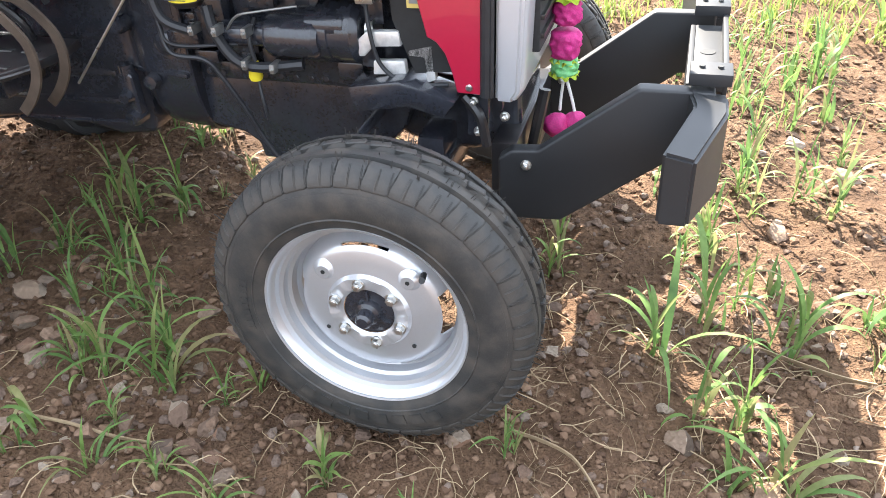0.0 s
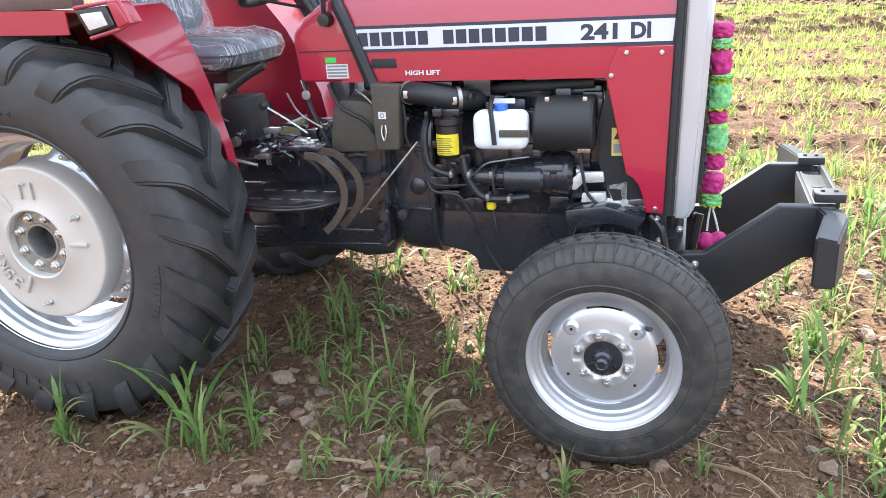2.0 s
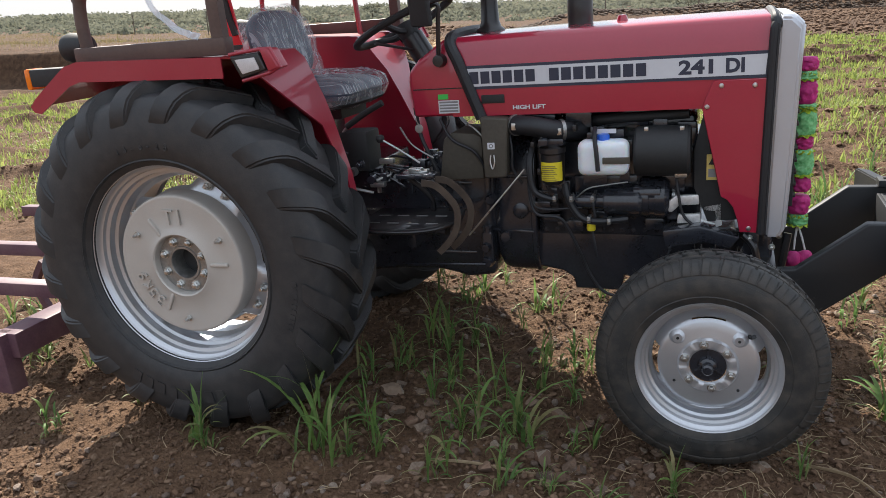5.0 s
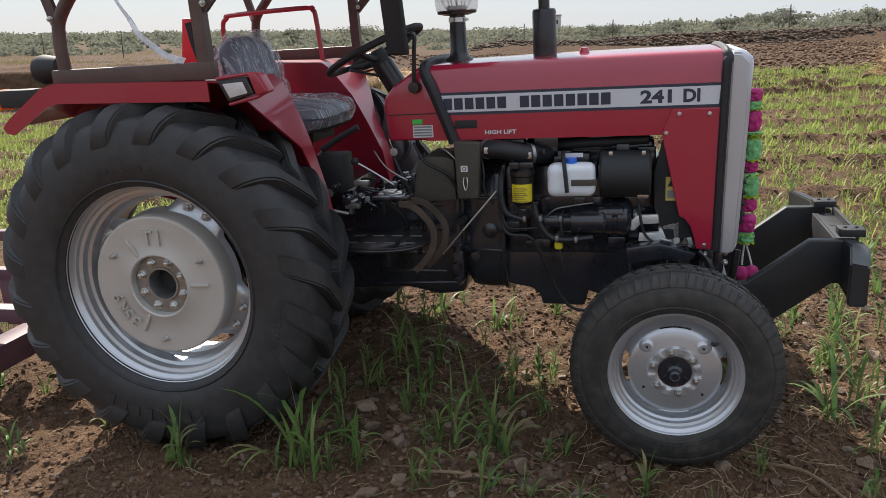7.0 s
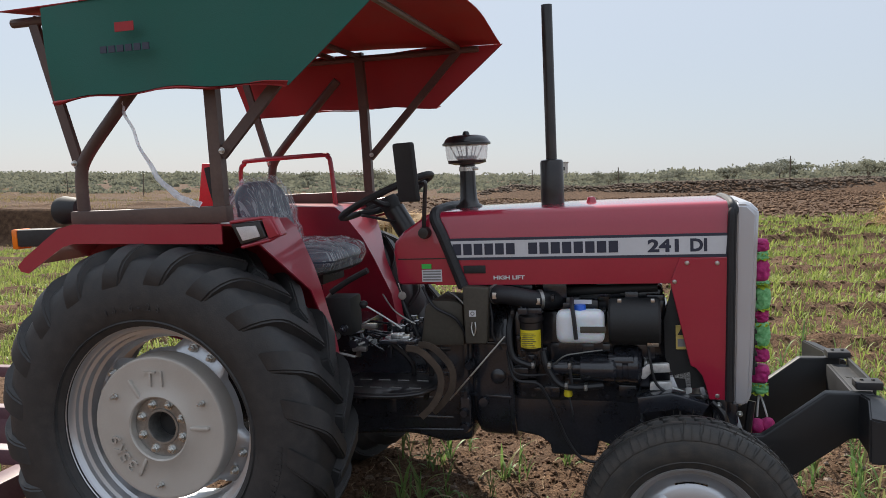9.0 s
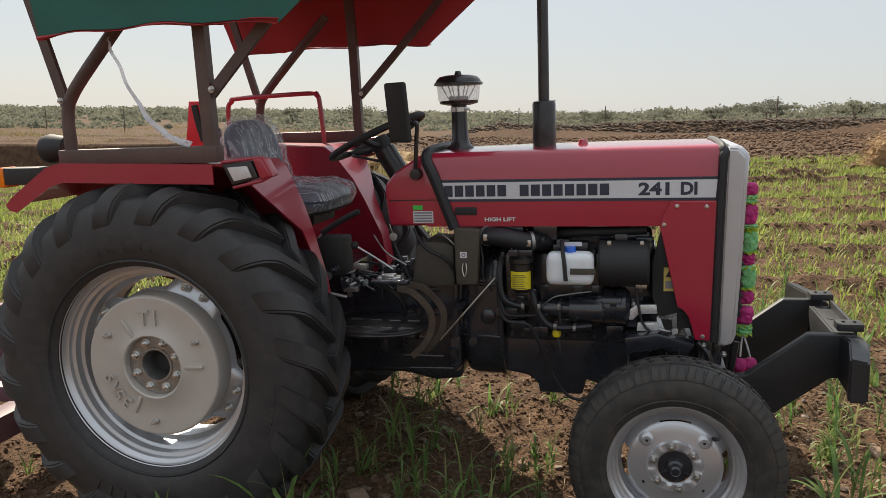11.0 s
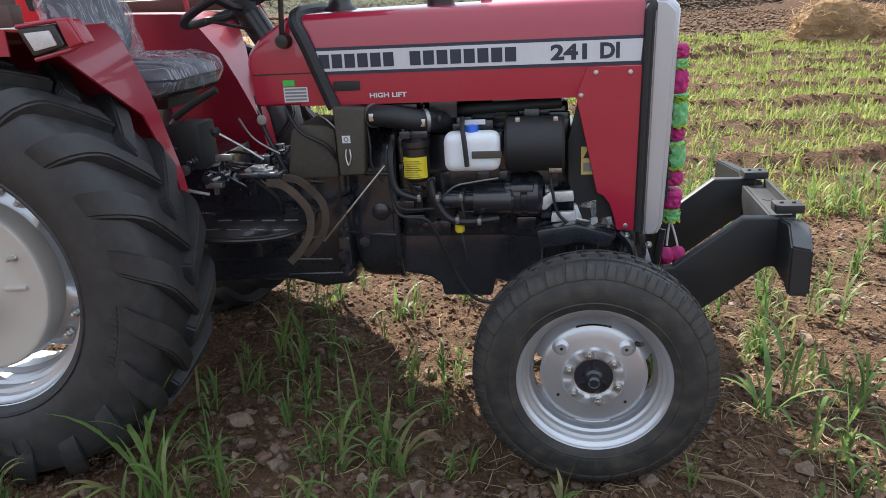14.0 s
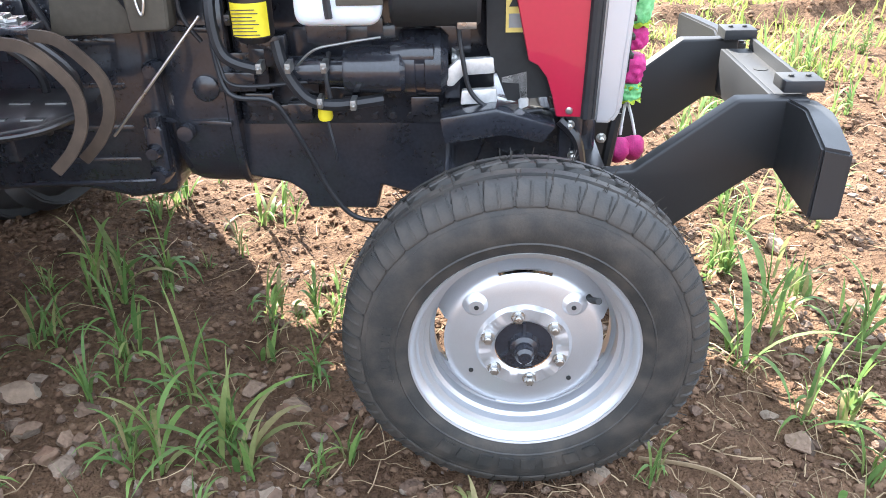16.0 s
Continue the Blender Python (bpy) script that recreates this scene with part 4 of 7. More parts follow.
def mirror():
    head = box(-0.01, 0.012, -0.055, 0.055, -0.11, 0.11, 0.012, segments=3)
    bmesh.ops.transform(head, matrix=Matrix.Translation((0.805, -0.32, 1.5)) @ Matrix.Rotation(radians(58), 4, "Z") @ Matrix.Rotation(radians(-5), 4, "Y"), verts=head.verts[:])
    m = part("mirror", head, MATT, tractor, "black rear-view mirror")
    part("mirror_arm", tube([(0.83, -0.31, 1.45), (0.872, -0.31, 1.46), (0.868, -0.305, 1.4), (0.855, -0.29, 1.29), (0.852, -0.275, 1.275)], 0.008, 10), BLACK, m)
    part("mirror_foot", lathe([(0.0, -0.03), (0.02, -0.028), (0.025, 0.0)], 16, (0.853, -0.27, 1.27)), BLACK, m)


mirror()


# ---- fenders, frame, canopy ----
def fender(s):
    prof = [(-0.53, 1.228), (-0.5, 1.256), (-0.345, 1.358), (-0.285, 1.372), (0.3, 1.356), (0.36, 1.353), (0.395, 1.32), (0.455, 1.175), (0.482, 1.09), (0.53, 0.9), (0.555, 0.72), (0.56, 0.6)]
    if s > 0:
        prof[4:] = [(0.19, 1.356), (0.235, 1.352), (0.275, 1.32), (0.367, 1.2), (0.422, 1.094), (0.494, 0.937), (0.52, 0.78), (0.53, 0.65)]
    inner = s * (0.42 if s < 0 else 0.355)
    back = 0.0 if s < 0 else 0.1
    # the top narrows on its way down in front
    bm = bmesh.new()
    outs = [s * (0.79 - (0.0 if i < 5 else (0.0, 0.01, 0.17, 0.28, 0.325, 0.33, 0.335)[i - 5])) for i in range(len(prof))]
    a = [bm.verts.new((x, o, z)) for (x, z), o in zip(prof, outs)]
    b = [bm.verts.new((x, inner, z)) for x, z in prof]
    for i in range(len(prof) - 1):
        bm.faces.new((a[i], a[i + 1], b[i + 1], b[i]))
    # hanging lip along the outer edge
    lip = [bm.verts.new((x + (0.012 if i < 3 else 0.0), o, z - (0.02, 0.055, 0.066, 0.068, 0.066)[i])) for i, ((x, z), o) in enumerate(zip(prof[:5], outs[:5]))]
    for i in range(4):
        bm.faces.new((a[i], lip[i], lip[i + 1], a[i + 1]))
    # inner wall
    low = [(-0.52, 1.13), (-0.42, 1.05), (-0.2, 0.9), (0.1, 0.82), (0.34, 0.72), (0.45, 0.6), (0.56, 0.6)]
    wall = [bm.verts.new((x, inner, z)) for x, z in low[:-1]]
    loop = b + wall[::-1]
    bm.faces.new(loop)
    bmesh.ops.recalc_face_normals(bm, faces=bm.faces[:])
    bmesh.ops.solidify(bm, geom=bm.faces[:], thickness=0.006)
    f = part("fender", bm, RED_DULL, tractor, "red sheet metal rear fender")
    # front lamp unit at the fender's end
    y0, y1 = sorted((s * 0.735, s * 0.8))
    lamp = part("front_lamp", slab([(x - back, z) for x, z in ((0.338, 1.357), (0.446, 1.365), (0.466, 1.309), (0.372, 1.286))], y0, y1, 0.008, 3), BLACK, f, "black lamp housing with clear lens")
    part("lens", slab([(x - back, z) for x, z in ((0.36, 1.346), (0.432, 1.35), (0.446, 1.313), (0.382, 1.3))], s * 0.8 - 0.004, s * 0.8 + 0.004, 0.003), LENS, lamp, "clear ribbed lens")
    part("guard", slab([(x - back, z) for x, z in ((0.45, 1.374), (0.484, 1.374), (0.514, 1.314), (0.474, 1.302))], y0, y1, 0.008, 3), RED_DULL, f, "red lamp bracket")
    part("guard", tube([(x - back, s * 0.79, z) for x, z in ((0.335, 1.362), (0.45, 1.373), (0.486, 1.374), (0.515, 1.316), (0.474, 1.3), (0.372, 1.279))], 0.006, 8, smooth_line=False), RED_DULL, f)
    # tail lamp on a bracket
    t = part("tail_lamp", box(-0.665, -0.46, s * 0.6 - 0.04, s * 0.6 + 0.04, 1.285, 1.35, 0.008), MATT, f, "black tail lamp with orange lens")
    part("orange_lens", box(-0.69, -0.664, s * 0.6 - 0.04, s * 0.6 + 0.04, 1.275, 1.352, 0.008), AMBER, t, "orange lens")
    part("work_lamp", lathe([(0.0, -0.53), (0.05, -0.525), (0.056, -0.5), (0.045, -0.43), (0.0, -0.41)], 24, (0, s * 0.56, 1.415), "x"), MATT, f, "black round work lamp")
    return f


for s in (-1, 1):
    fender(s)


def canopy_frame(s):
    y = s * 0.735
    f = part("frame_rail", box(-0.312, 0.305, y - 0.025, y + 0.025, 1.36, 1.416, 0.005), BROWN, tractor, "brown painted steel canopy frame")
    part("rear_post", tube([(-0.272, y, 1.4), (-0.272, y, 1.53), (-0.24, y, 1.61), (-0.1, y, 1.76), (0.02, y, 1.88), (0.13, y, 1.99)], 0.022, 12), BROWN, f)
    part("front_post", tube([(0.275, y, 1.4), (0.27, y, 1.8), (0.255, y, 2.12)], 0.022, smooth_line=False, square=True, wide=0.8), BROWN, f)
    part("rear_brace", tube([(-0.272, y, 1.57), (-0.34, y, 1.82), (-0.41, y, 2.08)], 0.018, smooth_line=False, square=True, wide=0.5), BROWN, f)
    part("front_brace", tube([(0.29, y, 1.585), (0.53, y, 1.83), (0.78, y, 2.09)], 0.018, smooth_line=False, square=True, wide=0.5), BROWN, f)
    for x, z in ((-0.275, 1.585), (0.305, 1.6)):
        part("frame_bolt", nut((x, y - 0.024, z), 0.009, 0.01, stud=0.004), STEEL, f)
    part("eave_tube", tube([(-0.5, y, 2.09), (0.88, y, 2.09)], 0.016, 10, smooth_line=False), BROWN, f)
    return f


for s in (-1, 1):
    canopy_frame(s)


def canopy():
    """Canvas roof with hanging side flaps; green outside, red inside and along the hems."""
    nx, ny = 28, 20
    bm = bmesh.new()
    grid = []
    for i in range(nx + 1):
        x = -0.5 + 1.48 * i / nx
        row = []
        for k in range(ny + 1):
            y = -0.8 + 1.6 * k / ny
            z = 2.12 + 0.07 * (1 - (y / 0.8) ** 2) + 0.02 * math.sin(i / nx * math.pi) + 0.006 * math.sin(5 * x + 9 * y)
            row.append(bm.verts.new((x, y, z)))
        grid.append(row)
    for i in range(nx):
        for k in range(ny):
            bm.faces.new((grid[i][k], grid[i + 1][k], grid[i + 1][k + 1], grid[i][k + 1]))
    bmesh.ops.recalc_face_normals(bm, faces=bm.faces[:])
    bmesh.ops.solidify(bm, geom=bm.faces[:], thickness=0.003)
    roof = part("canopy", bm, RED_CLOTH, tractor, "canvas canopy, green flaps outside and red lining inside")
    def flap(s, off, mat, label, z_low, z_high):
        b = bmesh.new()
        g = []
        for i in range(25):
            t = i / 24
            row = []
            for k in range(9):
                v = k / 8
                z = z_low + (z_high - z_low) * v
                w = (z - 1.79) / 0.33
                x0, x1 = (-0.268 - 0.05 * w if s < 0 else -0.42 - 0.11 * w), 0.59 + 0.4 * w
                sag = 0.03 * math.sin(t * math.pi) * (1 - v) + 0.008 * math.sin(t * 17 + s)
                row.append(b.verts.new((x0 + (x1 - x0) * t, s * (0.83 - 0.03 * w + off + 0.01 * math.sin(t * 11 + v * 3)), z + sag * 0.7)))
            g.append(row)
        for i in range(24):
            for k in range(8):
                b.faces.new((g[i][k], g[i + 1][k], g[i + 1][k + 1], g[i][k + 1]))
        bmesh.ops.recalc_face_normals(b, faces=b.faces[:])
        bmesh.ops.solidify(b, geom=b.faces[:], thickness=0.002)
        return part("flap", b, mat, roof, label)
    for s in (-1, 1):
        low = 1.79 if s < 0 else 1.83
        flap(s, 0.004, GREEN_CLOTH, "green canvas side flap", low, 2.12)
        flap(s, -0.004, RED_CLOTH, "red lining", low - 0.005, 2.12)
        flap(s, 0.008, RED_CLOTH, "red hem", low - 0.005, low + 0.01)
    part("flap_mark", box(0.0, 0.07, -0.85, -0.846, 2.0, 2.03, 0), RED_CLOTH, roof)
    for i in range(6):
        part("print_bar", box(-0.06 + i * 0.032, -0.036 + i * 0.032, -0.853, -0.849, 1.935, 1.957, 0), INK, roof)
    # cross tubes under the roof
    for x in (-0.42, 0.12, 0.255, 0.78):
        part("cross_tube", tube([(x, -0.72, 2.1), (x, 0.72, 2.1)], 0.014, 8, smooth_line=False), BROWN, roof)


canopy()


def seat():
    """Sprung driver's seat with a fluted cushion and back, still in its factory film."""
    def pad(l, w, h, curve, flute, loose=0.0, seed=1):
        """A stuffed pad, lying: l along x, w along y, h thick; curve rounds its corners in plan, flute sinks its grooves."""
        n, bm, rows = 44, bmesh.new(), []
        noise.seed_set(seed)
        for i in range(n + 1):
            u = -1 + 2 * i / n
            for side in (1, -1):
                row = []
                for k in range(n + 1):
                    v = -1 + 2 * k / n
                    e = (abs(u) ** curve + abs(v) ** curve) ** (1 / curve)
                    m = max(abs(u), abs(v))
                    q = m / e if e > 1e-6 else 1.0
                    x, y = u * q * l / 2, v * q * w / 2
                    puff = max(0.0, 1 - m ** 5) ** 0.5
                    groove = flute * (1 - abs(math.sin(3.5 * math.pi * (v * q) / 2))) ** 3 if side > 0 else 0.0
                    z = side * (h / 2) * puff - groove * puff
                    if loose:
                        f = noise.noise(Vector((x * 5 + y * 9, y * 26, side * 3.0)))
                        g = noise.noise(Vector((x * 15, y * 12, side * 5.0 + 9)))
                        fold = loose * (1.2 * max(0.0, 0.32 - abs(f)) + 0.5 * g)
                        z += side * (fold + loose * 0.35) * (0.3 + puff)
                        x *= 1 + 0.7 * loose * g / l * 4
                        y *= 1 + 0.7 * loose * f / w * 4
                    row.append(bm.verts.new((x, y, z)))
                rows.append(row)
        for i in range(n):
            for side in (0, 1):
                r0, r1 = rows[2 * i + side], rows[2 * i + 2 + side]
                for k in range(n):
                    bm.faces.new((r0[k], r1[k], r1[k + 1], r0[k + 1]) if side == 0 else (r0[k], r0[k + 1], r1[k + 1], r1[k]))
        bmesh.ops.remove_doubles(bm, verts=bm.verts[:], dist=0.0004)
        bmesh.ops.recalc_face_normals(bm, faces=bm.faces[:])
        return bm
    def placed(bm, m):
        bmesh.ops.transform(bm, matrix=m, verts=bm.verts[:])
        return bm
    low = Matrix.Translation((0.238, 0.0, 1.163)) @ Matrix.Rotation(radians(2), 4, "Y")
    up = Matrix.Translation((0.055, 0.0, 1.352)) @ Matrix.Rotation(radians(76), 4, "Y")
    s = part("seat", placed(pad(0.39, 0.45, 0.1, 5, 0.014), low), VINYL, tractor, "black vinyl driver seat wrapped in plastic film", smooth=60)
    part("seat_back", placed(pad(0.29, 0.41, 0.1, 3.0, 0.016), up), VINYL, s, smooth=60)
    part("seat_pan", placed(pad(0.4, 0.46, 0.05, 5, 0.0), low @ Matrix.Translation((0, 0, -0.04))), MATT, s, smooth=60)
    part("seat_base", box(0.11, 0.36, -0.12, 0.12, 1.05, 1.1, 0.01), MATT, s)
    part("seat_pillar", box(0.13, 0.27, -0.08, 0.08, 0.82, 1.08, 0.01), ENGINE, s)
    part("seat_spring", tube([(0.06, -0.1, 1.23), (0.07, -0.1, 1.12), (0.18, -0.1, 1.08)], 0.012, 8), MATT, s)
    part("seat_spring", tube([(0.06, 0.1, 1.23), (0.07, 0.1, 1.12), (0.18, 0.1, 1.08)], 0.012, 8), MATT, s)
    # loose crumpled wrapping, its mouth hanging below each pad
    part("seat_wrap", placed(pad(0.42, 0.48, 0.12, 6, 0.0, 0.018, 3), low), FILM, s, "crumpled clear plastic film", smooth=70)
    part("seat_wrap", placed(pad(0.35, 0.44, 0.125, 3.2, 0.0, 0.022, 5), up @ Matrix.Translation((0.02, 0, 0))), FILM, s, "crumpled clear plastic film", smooth=70)
    part("hand_rail", tube([(-0.39, 0.62, 1.34), (-0.395, 0.62, 1.54), (-0.37, 0.62, 1.585), (-0.33, 0.62, 1.6), (0.06, 0.62, 1.61), (0.1, 0.62, 1.6), (0.115, 0.62, 1.56), (0.13, 0.62, 1.34)], 0.012, 10), RED_DULL, tractor, "red tubular grab rail on the far fender")
    lab = part("warning_label", box(0.044, 0.181, 0.406, 0.4115, 1.203, 1.279, 0), OCHRE, tractor, "yellow warning label")
    for i in range(3):
        part("picture_bar", box(0.056 + i * 0.034, 0.078 + i * 0.034, 0.404, 0.4065, 1.238, 1.258, 0), MATT, lab)
    part("picture_bar", box(0.056, 0.168, 0.404, 0.4065, 1.212, 1.228, 0), GREY_INK, lab)
    part("warning_label", box(0.214, 0.249, 0.406, 0.4115, 1.205, 1.273, 0), OCHRE, tractor, "yellow warning label")


seat()


# ---- engine, gearbox and running gear ----
def engine():
    blk = part("engine_block", box(1.16, 1.74, -0.17, 0.17, 0.6, 0.95, 0.015), ENGINE, tractor, "black painted diesel engine")
    part("cylinder_head", box(1.18, 1.72, -0.15, 0.15, 0.952, 1.03, 0.012), ENGINE, blk)
    # added filler, no known part: keeps the gap under the hood dark
    part("gap_filler", box(0.99, 1.2, -0.13, 0.13, 0.94, 1.075, 0.01), MATT, blk, "dark filler box added under the hood")
    part("rocker_cover", box(1.24, 1.68, -0.1, 0.1, 1.032, 1.06, 0.012), ENGINE, blk)
    part("sump", slab([(1.13, 0.62), (1.135, 0.475), (1.2, 0.462), (1.25, 0.452), (1.286, 0.425), (1.292, 0.384), (1.46, 0.382), (1.475, 0.445), (1.535, 0.424), (1.63, 0.43), (1.7, 0.5), (1.74, 0.6)], -0.165, 0.165, 0.012, 3), ENGINE, blk, "black oil sump")
    drum = lathe([(0.0, 0.925), (0.205, 0.925), (0.212, 0.95), (0.218, 0.99), (0.244, 1.008), (0.252, 1.03), (0.256, 1.09), (0.256, 1.14), (0.0, 1.14)], 56, (0, 0, 0), "x")
    def boxy(bm):
        """Turns a round casting's section into a rounded box, and lifts it to the crankshaft."""
        for v in bm.verts:
            r = math.hypot(v.co.y, v.co.z)
            if r > 1e-6:
                c, d = abs(v.co.y) / r, abs(v.co.z) / r
                k = (c ** 3.4 + d ** 3.4) ** (-1 / 3.4)
                v.co.y, v.co.z = v.co.y * k * 0.78, v.co.z * k * 1.12
            v.co.z += 0.712
        return bm
    boxy(drum)
    bell = part("clutch_housing", drum, ENGINE, tractor, "black clutch housing")
    gb = part("gearbox", slab([(0.3, 0.78), (0.55, 0.8), (0.93, 0.9), (0.985, 0.88), (0.985, 0.432), (0.87, 0.418), (0.74, 0.447), (0.55, 0.44), (0.3, 0.41)], -0.18, 0.18, 0.035, 4), ENGINE, tractor, "black gearbox")
    part("rear_axle_housing", join(box(-0.2, 0.34, -0.24, 0.24, 0.42, 0.95, 0.05), lathe([(0.12, -0.52), (0.14, -0.3), (0.17, -0.2), (0.17, 0.2), (0.14, 0.3), (0.12, 0.52)], 24, (0, 0, 0.648)), lathe([(0.16, -0.62), (0.16, -0.5), (0.12, -0.46), (0.12, 0.46), (0.16, 0.5), (0.16, 0.62)], 24, (0, 0, 0.648))), ENGINE, tractor, "black rear axle housing")
    part("filler_cap", lathe([(0.0, -0.225), (0.018, -0.223), (0.021, -0.2)], 20, (1.04, 0, 0.6)), ENGINE, bell)
    for (px, pz, r, l) in ((0.99, 0.745, 0.022, 0.03), (0.965, 0.56, 0.02, 0.045), (0.965, 0.5, 0.024, 0.04), (1.1, 0.7, 0.03, 0.012)):
        part("boss", lathe([(0.0, -0.2 - l), (r * 0.7, -0.2 - l), (r, -0.2 - l * 0.6), (r, -0.19)], 18, (px, 0, pz)), ENGINE, bell)
    part("shaft_casting", join(box(0.945, 0.99, -0.225, -0.19, 0.505, 0.62, 0.012, segments=3), rod((0.967, -0.205, 0.5), (0.967, -0.205, 0.64), 0.02, 14)), ENGINE, bell)
    for x, r in ((1.138, 0.262), (0.918, 0.222)):
        ring = lathe([(0.1, x), (r - 0.004, x), (r, x + 0.004), (r, x + 0.018), (r - 0.004, x + 0.022), (0.1, x + 0.022)], 56, (0, 0, 0), "x", closed=True)
        part("flange", boxy(ring), ENGINE, bell)
    for z in (0.62, 0.83):
        web = box(0.955, 1.15, -0.218, -0.16, z - 0.007, z + 0.007, 0.005)
        for v in web.verts:
            v.co.y += 0.2 * (1.15 - v.co.x)
        part("rib", web, ENGINE, bell)
    for z in (0.52, 0.6, 0.7, 0.8):
        part("rib", box(0.4, 0.91, -0.182, -0.165, z - 0.009, z + 0.009, 0.006), ENGINE, gb)
    # ribs, bolts and cover plates down the flank
    rng = random.Random(11)
    for i in range(14):
        x = 1.19 + i * 0.04
        part("bolt", nut((x, -0.17, 0.622), 0.008, 0.008), ENGINE, blk)
    part("tappet_cover", box(1.3, 1.66, -0.185, -0.168, 0.74, 0.83, 0.008), ENGINE, blk)
    part("starter_motor", join(lathe([(0.0, 1.42), (0.045, 1.42), (0.05, 1.43), (0.05, 1.54), (0.04, 1.55), (0.0, 1.55)], 28, (0, -0.24, 0.75), "x"), lathe([(0.0, 1.3), (0.028, 1.3), (0.03, 1.31), (0.03, 1.42)], 20, (0, -0.24, 0.75), "x")), ENGINE, blk, "black starter motor")
    part("solenoid", lathe([(0.0, 1.52), (0.03, 1.52), (0.032, 1.53), (0.032, 1.61), (0.02, 1.62), (0.0, 1.62)], 20, (0, -0.24, 0.78), "x"), ENGINE, blk)
    alt = part("alternator", lathe([(0.0, 1.475), (0.046, 1.477), (0.05, 1.484), (0.05, 1.535), (0.07, 1.538), (0.075, 1.546), (0.075, 1.57), (0.071, 1.572), (0.071, 1.59), (0.075, 1.592), (0.075, 1.625), (0.06, 1.64), (0.0, 1.642)], 32, (0, -0.2, 0.757), "x"), ENGINE, blk, "dark alternator")
    part("pulley", lathe([(0.0, 1.642), (0.035, 1.647), (0.028, 1.657), (0.035, 1.667), (0.0, 1.669)], 24, (0, -0.2, 0.757), "x"), STEEL, alt)
    # fuel filter with its yellow label
    ff = part("fuel_filter", lathe([(0.0, 0.82), (0.03, 0.822), (0.041, 0.835), (0.042, 0.93), (0.046, 0.935), (0.046, 0.952), (0.03, 0.962), (0.0, 0.965)], 28, (1.245, -0.275, 0), "z"), BLACK, tractor, "black fuel filter with yellow label")
    wrap = bmesh.new()
    rows = []
    for i in range(13):
        a = radians(-150 + 120 * i / 12)
        rows.append([wrap.verts.new((1.245 + 0.0432 * math.cos(a), -0.275 + 0.0432 * math.sin(a), z)) for z in (0.838, 0.905)])
    for i in range(12):
        wrap.faces.new((rows[i][0], rows[i + 1][0], rows[i + 1][1], rows[i][1]))
    lab = part("yellow_label", wrap, YELLOW, ff, "yellow printed label")
    for k in range(8):
        part("print_line", box(1.215, 1.268 - (k % 3) * 0.006, -0.3195, -0.3175, 0.843 + k * 0.007, 0.8445 + k * 0.007, 0), INK, lab)
    part("filter_head", join(box(1.2, 1.29, -0.3, -0.24, 0.96, 0.985, 0.006), box(1.21, 1.24, -0.33, -0.29, 0.965, 0.99, 0.004)), ENGINE, ff)
    # coolant bottle
    bottle = box(1.345, 1.515, -0.362, -0.28, 0.864, 0.984, 0.034, segments=6)
    b = part("coolant_bottle", bottle, BOTTLE, tractor, "milky white coolant bottle with blue cap")
    part("blue_cap", lathe([(0.0, 1.002), (0.019, 1.001), (0.021, 0.996), (0.021, 0.972)], 24, (1.43, -0.32, 0), "z"), BLUE_CAP, b, "blue screw cap")
    part("strap", tube([(1.4, -0.3, 1.02), (1.405, -0.35, 1.0), (1.412, -0.366, 0.95), (1.417, -0.367, 0.885)], 0.0075, 8), HOSE, b)
    part("bracket_strap", box(1.432, 1.522, -0.367, -0.36, 0.908, 0.93, 0.002), OLIVE, b)
    part("cap_tag", box(1.4, 1.47, -0.3, -0.297, 1.0, 1.015, 0), WHITE, b)
    # silencer-like air cleaner drum
    d = part("air_cleaner", lathe([(0.0, 1.525), (0.078, 1.528), (0.085, 1.536), (0.085, 1.7), (0.078, 1.708), (0.0, 1.71)], 40, (0, -0.25, 0.928), "x"), MATT, tractor, "matt black air cleaner drum")
    for x in (1.56, 1.675):
        part("clip", box(x, x + 0.014, -0.29, -0.27, 1.0, 1.016, 0.002), STEEL, d)
    part("drum_outlet", box(1.66, 1.7, -0.3, -0.26, 0.845, 0.87, 0.004), STEEL, d)
    # filter canister beside the cowl
    can = part("canister", slab([(0.996, 1.07), (1.098, 1.062), (1.082, 0.85), (1.0, 0.848)], -0.31, -0.25, 0.012, 3), OLIVE, tractor, "dark olive box with white sticker")
    tag = part("sticker", box(1.02, 1.046, -0.3125, -0.309, 0.955, 0.978, 0), WHITE, can)
    part("sticker_ring", lathe([(0.0045, -0.3125), (0.0065, -0.3137), (0.008, -0.3125)], 16, (1.033, 0, 0.9665), closed=True), GREY_INK, tag)
    part("clasp", tube([(1.03, -0.312, 0.935), (1.028, -0.316, 0.91), (1.036, -0.318, 0.885), (1.044, -0.316, 0.91), (1.041, -0.312, 0.935)], 0.0025, 6), STEEL, can)
    part("battery_box", slab([(0.835, 0.985), (0.87, 1.01), (0.955, 1.005), (0.985, 0.99), (0.985, 0.834), (0.81, 0.83)], -0.262, -0.05, 0.012), OLIVE, tractor, "dark cover beside the clutch housing")
    part("air_hose", tube([(1.095, -0.16, 1.03), (1.115, -0.26, 1.032), (1.17, -0.285, 1.03), (1.25, -0.28, 1.015), (1.32, -0.22, 1.0), (1.36, -0.12, 1.0)], 0.035, 16), HOSE, tractor, "thick black air hose")
    part("intake_pipe", tube([(1.34, -0.16, 1.02), (1.45, -0.2, 1.035), (1.6, -0.2, 1.04), (1.7, -0.2, 1.045)], 0.018, 12), MATT, tractor)
